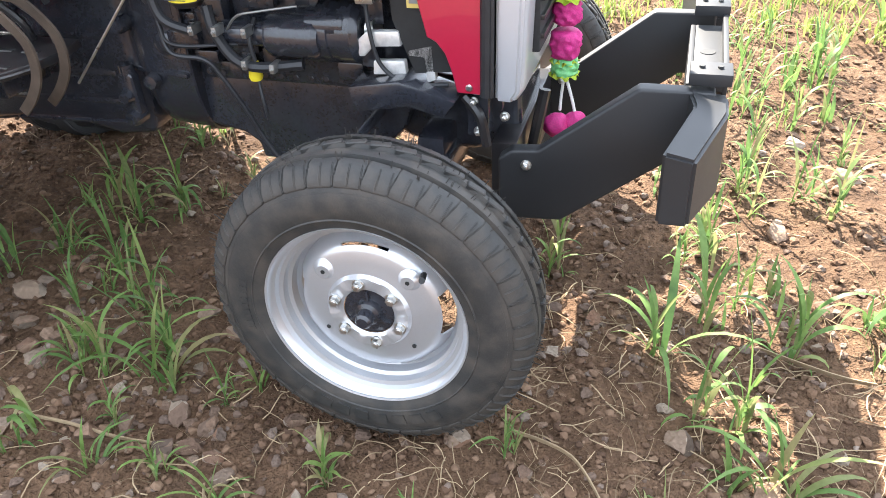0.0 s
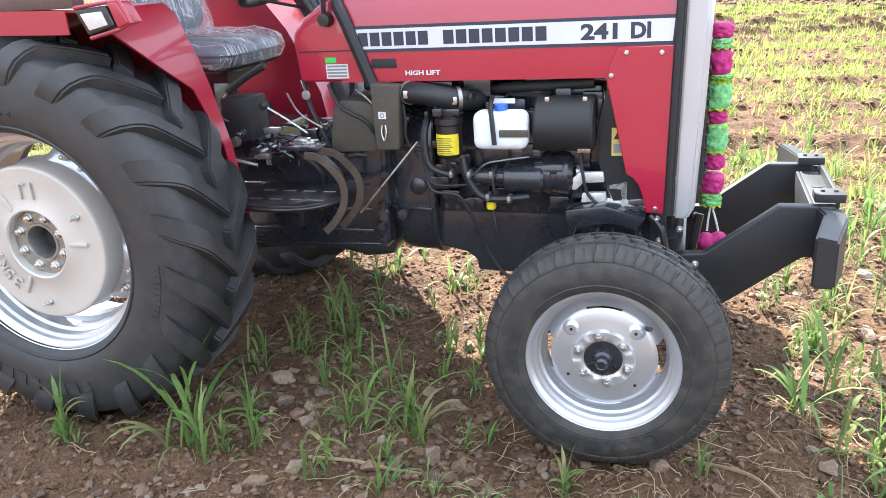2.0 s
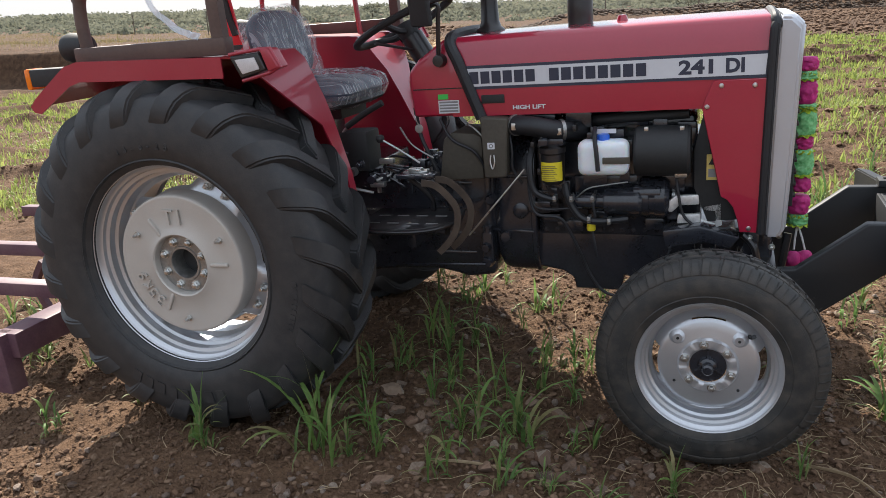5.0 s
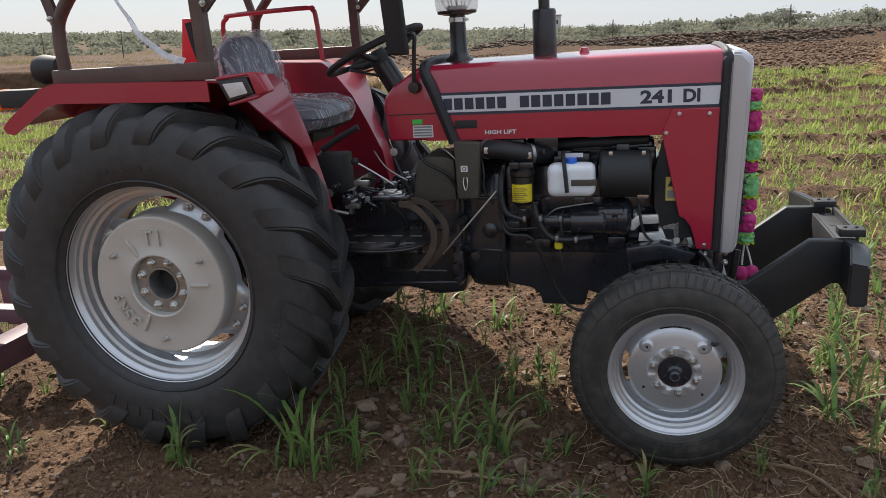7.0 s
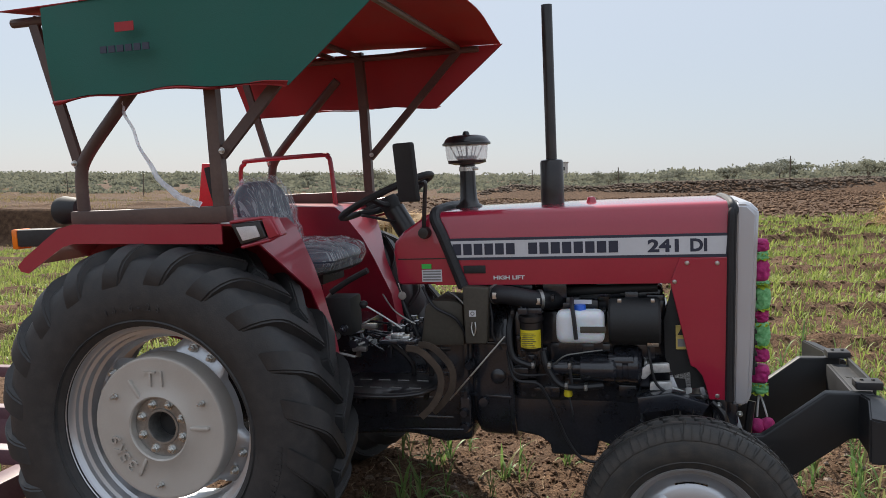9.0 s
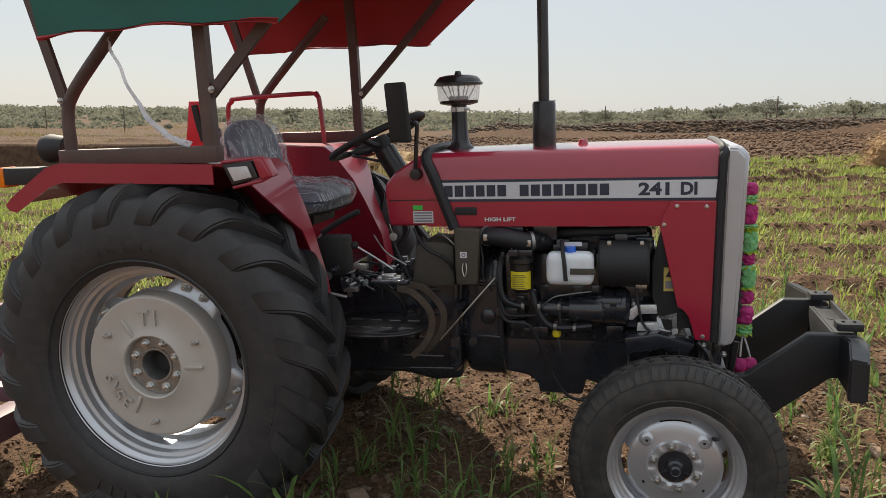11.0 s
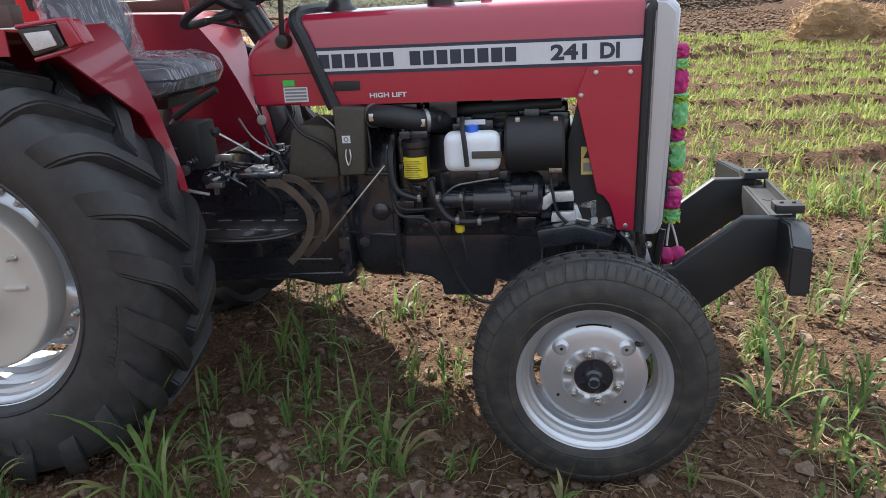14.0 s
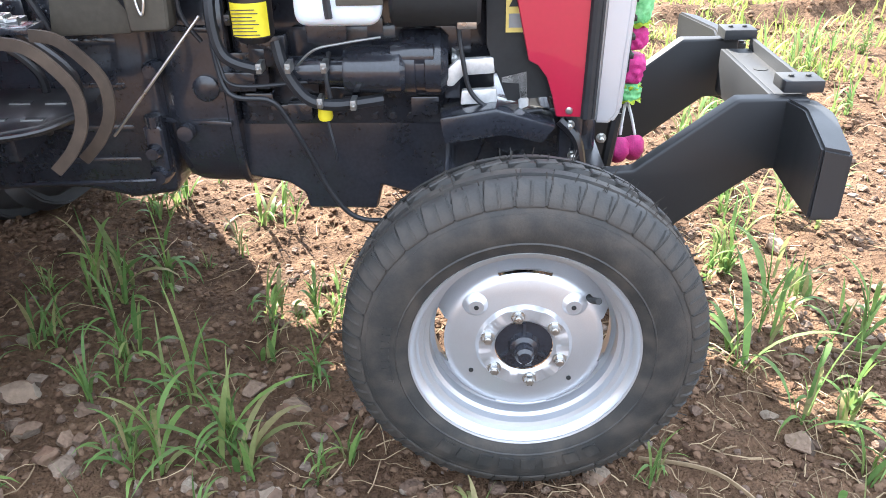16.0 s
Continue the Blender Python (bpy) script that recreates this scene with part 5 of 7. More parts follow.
    for x, y, z, turn in ((1.118, -0.266, 1.032, 40), (1.278, -0.262, 1.01, -30)):
        ring = lathe([(0.0355, -0.006), (0.0385, -0.006), (0.0385, 0.006), (0.0355, 0.006)], 24, (0, 0, 0), "x", closed=True)
        bmesh.ops.transform(ring, matrix=pose(x, y, z, 0, 0, -turn), verts=ring.verts[:])
        clamp = part("hose_clamp", ring, DULL, tractor, "bright hose clamp")
        part("clamp_screw", box(x - 0.008, x + 0.008, y - 0.044, y - 0.034, z - 0.012, z + 0.012, 0.002), STEEL, clamp)
    part("radiator", box(1.87, 1.935, -0.22, 0.22, 0.68, 1.1, 0.01), MATT, tractor, "black radiator")
    cowl_ring = part("fan_shroud", slab([(1.748, 1.055), (1.79, 1.09), (1.87, 1.09), (1.87, 0.69), (1.765, 0.68), (1.72, 0.8), (1.718, 0.93)], -0.25, -0.236, 0.004), MATT, tractor, "black fan shroud")
    fl = part("fan_label", box(1.759, 1.799, -0.2565, -0.25, 0.828, 0.914, 0), OCHRE, cowl_ring, "yellow warning label")
    part("picture_bar", slab([(1.765, 0.88), (1.779, 0.907), (1.793, 0.88)], -0.258, -0.256, 0), MATT, fl)
    part("picture_bar", box(1.765, 1.793, -0.258, -0.256, 0.838, 0.866, 0), GREY_INK, fl)
    # brackets low by the fan, coloured foil-bright for sunlight on black metal
    for pts, y0 in (([(1.635, 0.75), (1.66, 0.772), (1.735, 0.776), (1.738, 0.742), (1.672, 0.738), (1.65, 0.715), (1.637, 0.715)], -0.255), ([(1.668, 0.704), (1.742, 0.708), (1.744, 0.676), (1.665, 0.672)], -0.25), ([(1.748, 0.735), (1.81, 0.75), (1.812, 0.668), (1.792, 0.66), (1.785, 0.715), (1.75, 0.718)], -0.25)):
        part("sunlit_bracket", slab(pts, y0, y0 + 0.02, 0.004), SUNLIT, tractor, "black engine metal coloured pale as if sunlit")
    # hoses, pipes and wires
    runs = [
        (0.012, HOSE, [(1.18, -0.24, 0.98), (1.165, -0.29, 0.9), (1.18, -0.3, 0.8), (1.25, -0.29, 0.765)]),
        (0.013, HOSE, [(1.285, -0.27, 0.82), (1.3, -0.28, 0.76), (1.34, -0.28, 0.7), (1.4, -0.28, 0.685), (1.5, -0.26, 0.69)]),
        (0.006, HOSE, [(1.15, -0.27, 0.82), (1.18, -0.3, 0.72), (1.26, -0.29, 0.7), (1.29, -0.28, 0.66), (1.33, -0.26, 0.56), (1.36, -0.25, 0.48), (1.41, -0.25, 0.41), (1.48, -0.25, 0.395), (1.56, -0.24, 0.42)]),
        (0.003, DULL, [(1.3, -0.25, 0.74), (1.36, -0.28, 0.8), (1.42, -0.28, 0.815), (1.5, -0.25, 0.82)]),
        (0.005, HOSE, [(1.39, -0.25, 0.79), (1.385, -0.28, 0.75), (1.39, -0.28, 0.7)]),
        (0.004, HOSE, [(1.16, -0.28, 0.86), (1.17, -0.3, 0.78), (1.2, -0.3, 0.735), (1.34, -0.26, 0.73)]),
        (0.003, DULL, [(0.93, -0.27, 1.045), (0.97, -0.3, 1.03), (1.0, -0.3, 1.0)]),
        (0.006, HOSE, [(0.83, -0.26, 1.06), (0.88, -0.29, 0.99), (0.96, -0.28, 0.94), (1.0, -0.26, 0.86)]),
        (0.005, HOSE, [(1.08, -0.25, 1.05), (1.1, -0.28, 0.95), (1.1, -0.28, 0.88), (1.13, -0.27, 0.82)]),
        (0.005, HOSE, [(1.66, -0.24, 0.86), (1.67, -0.26, 0.78), (1.69, -0.26, 0.7), (1.75, -0.26, 0.66), (1.84, -0.25, 0.66)]),
        (0.008, HOSE, [(0.72, -0.22, 1.1), (0.75, -0.26, 1.0), (0.79, -0.26, 0.9), (0.82, -0.24, 0.8)]),
        (0.0035, DULL, [(0.66, -0.24, 1.03), (0.72, -0.28, 0.97), (0.8, -0.28, 0.92)]),
    ]
    for r, mat, pts in runs:
        part("hose" if mat is HOSE else "pipe", tube(pts, r, 8), mat, tractor)
    part("link_rod", rod((0.94, -0.35, 0.645), (1.155, -0.33, 0.885), 0.0032), STEEL, tractor, "thin plated steel link rod")
    part("brake_rod", rod((0.62, -0.25, 0.49), (0.965, -0.25, 0.5), 0.006, 8), ENGINE, tractor)
    part("dipstick", tube([(1.37, -0.25, 0.66), (1.385, -0.27, 0.6), (1.39, -0.27, 0.55)], 0.004, 6), HOSE, tractor)
    part("dipstick_grip", lathe([(0.0, 0.648), (0.014, 0.65), (0.017, 0.658), (0.012, 0.694), (0.0, 0.697)], 14, (1.372, -0.26, -0.004), "z"), YELLOW, tractor, "yellow dipstick grip")
    for px, pz in ((1.18, 0.965), (1.215, 0.99), (1.25, 0.77), (1.31, 0.77), (1.385, 0.77), (1.37, 0.695), (1.44, 0.69), (1.33, 1.02), (1.2, 0.87)):
        part("fitting", join(box(px - 0.006, px + 0.006, -0.302, -0.262, pz - 0.011, pz + 0.011, 0.002), nut((px, -0.3, pz), 0.0055, 0.006, stud=0.003)), DULL if pz < 0.8 else BLACK, tractor)
    # scatter of small castings and brackets that fill the flank
    for i in range(46):
        x, z = rng.uniform(1.18, 1.72), rng.uniform(0.64, 1.04)
        w, h = rng.uniform(0.012, 0.045), rng.uniform(0.01, 0.035)
        part("casting", box(x - w, x + w, -0.17 - rng.uniform(0.01, 0.07), -0.15, z - h, z + h, 0.005), ENGINE, blk)


engine()


def bumper():
    out = [(1.955, 0.36), (1.955, 0.5), (1.985, 0.522), (2.045, 0.526), (2.25, 0.686), (2.4, 0.686), (2.4, 0.53), (2.325, 0.527), (2.1, 0.352), (1.985, 0.345)]
    b = None
    for s in (-1, 1):
        y0, y1 = sorted((s * 0.232, s * 0.272))
        arm = part("bumper_arm", slab(out, y0, y1, 0.008, 3), POWDER, b or tractor, "black powder-coated bumper arm")
        if b is None:
            b = arm
        # outer wing, swept back
        w = bmesh.new()
        ring = []
        for y, x0, x1, z0, z1 in ((0.245, 2.345, 2.425, 0.5, 0.686), (0.34, 2.36, 2.425, 0.5, 0.69), (0.555, 2.312, 2.37, 0.545, 0.69)):
            ring.append([w.verts.new((x, s * y, z)) for x, z in ((x0, z0 + (0.0 if y > 0.3 else 0.03)), (x0, z1), (x1, z1 - 0.012), (x1, z0))])
        for i in range(2):
            for k in range(4):
                w.faces.new((ring[i][k], ring[i][(k + 1) % 4], ring[i + 1][(k + 1) % 4], ring[i + 1][k]))
        w.faces.new(ring[0])
        w.faces.new(ring[-1])
        bmesh.ops.recalc_face_normals(w, faces=w.faces[:])
        bmesh.ops.bevel(w, geom=w.edges[:], offset=0.006, segments=2, affect="EDGES")
        part("bumper_wing", w, POWDER, b)
        plate = part("bolt_plate", box(2.345, 2.428, s * 0.222 - 0.035, s * 0.222 + 0.035, 0.694, 0.72, 0.003), POWDER, b)
        for dx in (2.368, 2.404):
            part("plate_bolt", nut((0, 0, 0), 0.006, 0.006), MATT, plate).matrix_basis = pose(dx, s * 0.222, 0.719, -90, 0, 0)
        part("mount_bolt", nut((2.02, s * 0.232 - (0 if s > 0 else 0.04), 0.49), 0.01, 0.012, stud=0.005), STEEL, b)
    cross = part("cross_member", join(box(2.352, 2.42, -0.19, 0.19, 0.655, 0.672, 0.003), box(2.412, 2.424, -0.19, 0.19, 0.56, 0.7, 0.003), box(2.34, 2.352, -0.19, 0.19, 0.56, 0.672, 0.003)), POWDER, b, "black channel between the arms")
    part("pin_hole", lathe([(0.0, 0.6735), (0.017, 0.6735), (0.017, 0.66)], 20, (2.382, 0, 0), "z"), MATT, cross)
    part("hitch_bar", tube([(1.99, -0.12, 0.36), (2.01, -0.12, 0.48), (2.03, -0.1, 0.6)], 0.014, 8), BLACK, b)
    part("mount_plate", box(1.93, 1.99, -0.235, 0.235, 0.36, 0.52, 0.006), BLACK, b)


bumper()


def running_gear():
    sup = part("front_support", join(slab([(1.6, 0.68), (1.72, 0.64), (1.86, 0.62), (1.98, 0.6), (1.98, 0.48), (1.86, 0.44), (1.7, 0.46), (1.6, 0.52)], -0.13, 0.13, 0.02, 3), box(1.86, 1.95, -0.2, 0.2, 0.58, 0.648, 0.008)), ENGINE, tractor, "black front axle support casting")
    axle = part("front_axle", join(box(1.74, 1.83, -0.5, 0.5, 0.4, 0.47, 0.01), box(1.75, 1.82, -0.24, 0.24, 0.46, 0.52, 0.015)), ENGINE, tractor, "black front axle beam")
    for s in (-1, 1):
        part("king_pin", lathe([(0.0, 0.28), (0.03, 0.282), (0.036, 0.3), (0.036, 0.5), (0.028, 0.53), (0.0, 0.535)], 20, (1.785, s * 0.52, 0), "z"), ENGINE, axle)
        part("spindle", lathe([(0.05, s * 0.62), (0.05, s * 0.56), (0.035, s * 0.52)], 20, (1.785, 0, 0.368)), ENGINE, axle)
        part("steering_arm", tube([(1.785, s * 0.52, 0.52), (1.72, s * 0.48, 0.54), (1.64, s * 0.42, 0.545)], 0.016, 8), ENGINE, axle)
    part("tie_rod", rod((1.64, -0.42, 0.545), (1.64, 0.42, 0.545), 0.013), ENGINE, axle)
    part("support_bracket", join(slab([(1.63, 0.6), (1.76, 0.62), (1.84, 0.6), (1.87, 0.64), (1.74, 0.68), (1.62, 0.66)], -0.3, -0.2, 0.008), box(1.88, 1.93, -0.25, -0.2, 0.54, 0.65, 0.006)), ENGINE, tractor)
    part("axle_strap", tube([(1.88, -0.26, 0.64), (1.915, -0.27, 0.6), (1.93, -0.27, 0.53)], 0.012, 8), BLACK, tractor)
    for px, pz in ((1.9, 0.63), (1.91, 0.56), (1.97, 0.6)):
        part("fitting", nut((px, -0.262, pz), 0.009, 0.012, stud=0.006), STEEL, tractor)
    # foot boards with their punched holes
    for s in (-1, 1):
        edge = [(0.56, 0.26), (0.9, 0.26), (0.915, 0.34), (0.905, 0.42), (0.87, 0.495), (0.81, 0.535), (0.72, 0.548), (0.62, 0.54), (0.57, 0.5), (0.555, 0.4)]
        plate = slab([(x, -s * y) for x, y in edge], 0.7, 0.722, 0.003)
        bmesh.ops.transform(plate, matrix=Matrix.Rotation(math.pi / 2, 4, "X"), verts=plate.verts[:])
        fb = part("foot_board", plate, BLACK, tractor, "black steel foot board")
        for i in range(4):
            for k in range(2):
                part("slot", box(0.6 + i * 0.075, 0.64 + i * 0.075, s * (0.36 + k * 0.1) - 0.008, s * (0.36 + k * 0.1) + 0.008, 0.7215, 0.7228, 0), MATT, fb)
                part("worn_edge", box(0.598 + i * 0.075, 0.642 + i * 0.075, s * (0.372 + k * 0.1), s * (0.372 + k * 0.1) + 0.004, 0.7215, 0.7245, 0), DULL, fb)
        part("board_edge", tube([(0.575, s * 0.505, 0.712), (0.63, s * 0.545, 0.712), (0.72, s * 0.553, 0.712), (0.81, s * 0.54, 0.712), (0.872, s * 0.5, 0.712), (0.91, s * 0.42, 0.712)], 0.006, 8), BLACK, fb)
        part("stay", box(0.7, 0.74, s * 0.3 - 0.08, s * 0.3 + 0.08, 0.6, 0.712, 0.006), ENGINE, fb)
        for y, x in ((0.46, 0.0), (0.4, 0.03)):
            band = tube([(0.815 + x, s * y, 0.868), (0.862 + x, s * y, 0.86), (0.905 + x, s * y, 0.825), (0.938 + x, s * y, 0.775), (0.935 + x, s * y, 0.71), (0.903 + x, s * y, 0.655), (0.86 + x, s * y, 0.612)], 0.0118, 4, square=True, wide=0.3)
            part("guard_strap", band, STRAP, tractor, "brown curved steel strap beside the foot board")
    # pedals, levers and the bright linkage under the seat
    for s, x in ((-1, 0.82), (-1, 0.75), (1, 0.8)):
        part("pedal_arm", tube([(x, s * 0.26, 0.62), (x + 0.04, s * 0.3, 0.76), (x - 0.03, s * 0.34, 0.86)], 0.01, 8), BLACK, tractor)
        part("pedal", box(x - 0.07, x + 0.01, s * 0.34 - 0.035, s * 0.34 + 0.035, 0.862, 0.876, 0.004), ENGINE, tractor, "worn black pedal")
    hl = part("hand_lever", tube([(0.44, -0.3, 0.99), (0.455, -0.305, 1.03), (0.5, -0.31, 1.065)], 0.006, 8), STEEL, tractor)
    part("grip", tube([(0.473, -0.31, 1.05), (0.55, -0.31, 1.096), (0.628, -0.31, 1.134)], 0.012, 10), MATT, hl, "black lever grip")
    th = part("throttle_rod", tube([(0.6, -0.3, 1.0), (0.68, -0.3, 0.953), (0.751, -0.3, 0.907)], 0.004, 8), STEEL, tractor)
    part("knob", lathe([(0.0, 1.004), (0.013, 1.0), (0.017, 0.988), (0.011, 0.974), (0.0, 0.972)], 14, (0.6, -0.3, 0.012), "z"), MATT, th)
    rng = random.Random(21)
    for i in range(22):
        x, z = rng.uniform(0.36, 0.62), rng.uniform(0.83, 0.95)
        z -= 0.12 * (x - 0.36)
        y = -rng.uniform(0.2, 0.36)
        kind = i % 4
        if kind == 0:
            bm = nut((x, y, z), rng.uniform(0.01, 0.018), 0.018, stud=0.012)
        elif kind == 1:
            bm = box(x - 0.03, x + 0.03, y - 0.012, y + 0.012, z - 0.01, z + 0.01, 0.005, turn=None)
        elif kind == 2:
            bm = tube([(x, y, z), (x + rng.uniform(-0.05, 0.05), y - 0.03, z + rng.uniform(0, 0.05)), (x + rng.uniform(0.02, 0.1), y, z + rng.uniform(-0.03, 0.03))], 0.006, 8)
        else:
            bm = lathe([(0.0, y - 0.03), (0.016, y - 0.028), (0.018, y), (0.0, y)], 14, (x, 0, z))
        part("linkage", bm, DULL if i % 3 == 0 else ENGINE, tractor)
    # valves, bolts and short pipes on the gearbox top
    for i in range(40):
        x, y = rng.uniform(0.4, 0.9), -rng.uniform(0.08, 0.24)
        z = 0.8 + 0.2 * max(0.0, x - 0.55) + rng.uniform(-0.01, 0.07)
        w, h = rng.uniform(0.008, 0.028), rng.uniform(0.008, 0.03)
        if i % 3:
            bm = join(box(x - w, x + w, y - w, y + w, z - 0.05, z + h, 0.004), nut((x, y - w, z), 0.008, 0.009, stud=0.005))
        else:
            bm = tube([(x, y, z - 0.04), (x + 0.02, y - 0.02, z + 0.03), (x + rng.uniform(0.04, 0.1), y - 0.01, z + rng.uniform(-0.02, 0.04))], 0.005, 7)
        part("valve" if i % 3 else "short_pipe", bm, DULL if i % 7 == 0 else ENGINE, tractor)
    part("quadrant", join(box(0.69, 0.78, -0.33, -0.27, 0.86, 0.88, 0.006), box(0.715, 0.765, -0.335, -0.3, 0.877, 0.892, 0.005), rod((0.68, -0.325, 0.865), (0.79, -0.325, 0.88), 0.008, 10)), STEEL, tractor, "small bright linkage cover")
    part("lift_cover", box(0.1, 0.5, -0.22, 0.22, 0.78, 0.88, 0.02), ENGINE, tractor)
    part("control_box", box(0.44, 0.555, -0.32, -0.2, 0.88, 1.03, 0.012), MATT, tractor)
    # warning tag hanging from the cowl
    tag = part("tag", lathe([(0.0, -0.282), (0.015, -0.281), (0.0165, -0.279)], 20, (0.752, 0, 1.03)), DULL, tractor, "small round hanging tag")
    part("tag_wire", tube([(0.74, -0.28, 1.08), (0.746, -0.282, 1.06), (0.752, -0.281, 1.045)], 0.002, 5), STEEL, tag)
    # red reflector triangle behind the seat
    tr = part("reflector_triangle", slab([(-0.465, 1.355), (-0.325, 1.355), (-0.345, 1.42), (-0.372, 1.59), (-0.425, 1.59), (-0.44, 1.5)], 0.3, 0.315, 0.004), TRIANGLE, tractor, "folded red warning triangle")
    part("triangle_arm", tube([(-0.39, 0.292, 1.57), (-0.375, 0.292, 1.48), (-0.355, 0.292, 1.4)], 0.012, 4, square=True), MATT, tr)


running_gear()


# ---- things hung on the tractor ----
def garland():
    """A string of paper frills in magenta and green, two pompoms at its end."""
    g = new("flower_garland")
    g.matrix_world = LIE
    tagged(g, "magenta and green artificial flower garland hung on the tractor's nose", "garland")
    rng = random.Random(8)
    def hung(bm):
        for v in bm.verts:
            v.co += Vector((2.068 - 0.006 * (1.2 - v.co.z) / 0.7, -0.03, 0))
        return bm
    def puff(z0, z1, r, mat, name):
        """A gathered bunch of cloth petals: a soft crumpled bulge."""
        n, rows, bm, off = 40, 12, bmesh.new(), rng.uniform(0, 50)
        grid = []
        for k in range(rows + 1):
            t = k / rows
            row = []
            for i in range(n):
                a = 2 * math.pi * i / n
                q = r * (0.74 + 0.25 * math.sin(math.pi * t) ** 0.35)
                d = Vector((math.cos(a), math.sin(a), t * 2.2))
                q *= 1 + 0.2 * noise.noise(d * 2.6 + Vector((off, 0, 0))) + 0.13 * noise.noise(d * 6 + Vector((0, off, 0)))
                row.append(bm.verts.new((q * math.cos(a), q * math.sin(a), z0 + (z1 - z0) * t)))
            grid.append(row)
        for k in range(rows):
            for i in range(n):
                bm.faces.new((grid[k][i], grid[k][(i + 1) % n], grid[k + 1][(i + 1) % n], grid[k + 1][i]))
        bm.faces.new(grid[0][::-1])
        bm.faces.new(grid[-1])
        bmesh.ops.recalc_face_normals(bm, faces=bm.faces[:])
        return part(name, hung(bm), mat, g, smooth=60)
    def ruffle(z, r, mat):
        """A thin wavy collar."""
        bm, n, ph = bmesh.new(), 72, rng.uniform(0, 6.3)
        rings = []
        for k in range(4):
            t = k / 3
            row = []
            for i in range(n):
                a = 2 * math.pi * i / n
                wave = math.sin(a * 11 + ph) + 0.6 * math.sin(a * 7 + ph * 2)
                q = r * (0.62 + 0.46 * t) * (1 + 0.09 * t * wave)
                row.append(bm.verts.new((q * math.cos(a), q * math.sin(a), z + 0.006 - 0.013 * t + 0.004 * t * math.cos(a * 9 + ph))))
            rings.append(row)
        for k in range(3):
            for i in range(n):
                bm.faces.new((rings[k][i], rings[k][(i + 1) % n], rings[k + 1][(i + 1) % n], rings[k + 1][i]))
        bmesh.ops.solidify(bm, geom=bm.faces[:], thickness=0.0012)
        return part("hem", hung(bm), mat, g, "lime green ruffle", smooth=60)
    plan = [(1.195, 1.15, 0.031, PINK), (1.15, 1.118, 0.03, LIME), (1.118, 1.04, 0.033, PINK), (1.04, 1.025, 0.034, LIME), (1.025, 0.93, 0.036, LIME), (0.93, 0.885, 0.032, PINK), (0.885, 0.79, 0.036, LIME), (0.79, 0.735, 0.032, PINK), (0.72, 0.655, 0.034, PINK), (0.655, 0.61, 0.03, LIME)]
    for z0, z1, r, mat in plan:
        puff(z0, z1, r * 1.06, mat, "frill")
        if mat is LIME:
            ruffle(z1 + 0.008, r * 1.08, HEM)
            ruffle(z0 - 0.004, r * 1.02, HEM)
    for dx in (-0.006, 0.012):
        part("white_string", tube([(2.064, -0.03, 0.615), (2.066 + dx * 1.3, -0.032, 0.56), (2.068 + dx * 2, -0.033, 0.52)], 0.004, 6), WHITE_PLASTIC, g, "white tinsel string")
    for c in ((2.05, -0.045, 0.487), (2.092, -0.02, 0.483)):
        b = bmesh.new()
        bmesh.ops.create_icosphere(b, subdivisions=3, radius=0.031)
        for v in b.verts:
            v.co *= 1 + 0.2 * noise.noise(v.co * 55) + 0.1 * noise.noise(v.co * 130)
        bmesh.ops.translate(b, vec=c, verts=b.verts[:])
        part("pompom", b, PINK, g, "magenta pompom", smooth=60)


garland()


def ribbon():
    """A twisted strip of clear plastic between the posts."""
    line = glide([(-0.06, -0.75, 1.79), (-0.063, -0.755, 1.765), (-0.03, -0.76, 1.69), (0.025, -0.765, 1.575), (0.085, -0.765, 1.492), (0.15, -0.76, 1.444), (0.185, -0.757, 1.43), (0.21, -0.752, 1.421)], 7)
    bm = bmesh.new()
    rows = []
    for i, p in enumerate(line):
        t = i / len(line)
        w = 0.0075 + 0.0035 * smoothstep(0.3, 0.6, t)
        a = 1.0 + 0.5 * math.sin(t * 14)
        side = Vector((0.3, math.sin(a) * 0.5, 0.9 * math.cos(a * 0.4))).normalized()
        rows.append([bm.verts.new(p + side * w * k + Vector((0, 0.006 * math.sin(9 * k + t * 40), 0))) for k in (-1, -0.33, 0.33, 1)])
    for i in range(len(rows) - 1):
        for k in range(3):
            bm.faces.new((rows[i][k], rows[i][k + 1], rows[i + 1][k + 1], rows[i + 1][k]))
    bmesh.ops.solidify(bm, geom=bm.faces[:], thickness=0.0006)
    thing("plastic_strip", bm, STRIP, "loose strip of clear plastic film tied to the canopy frame", "plastic strip", at=LIE, smooth=60)


ribbon()


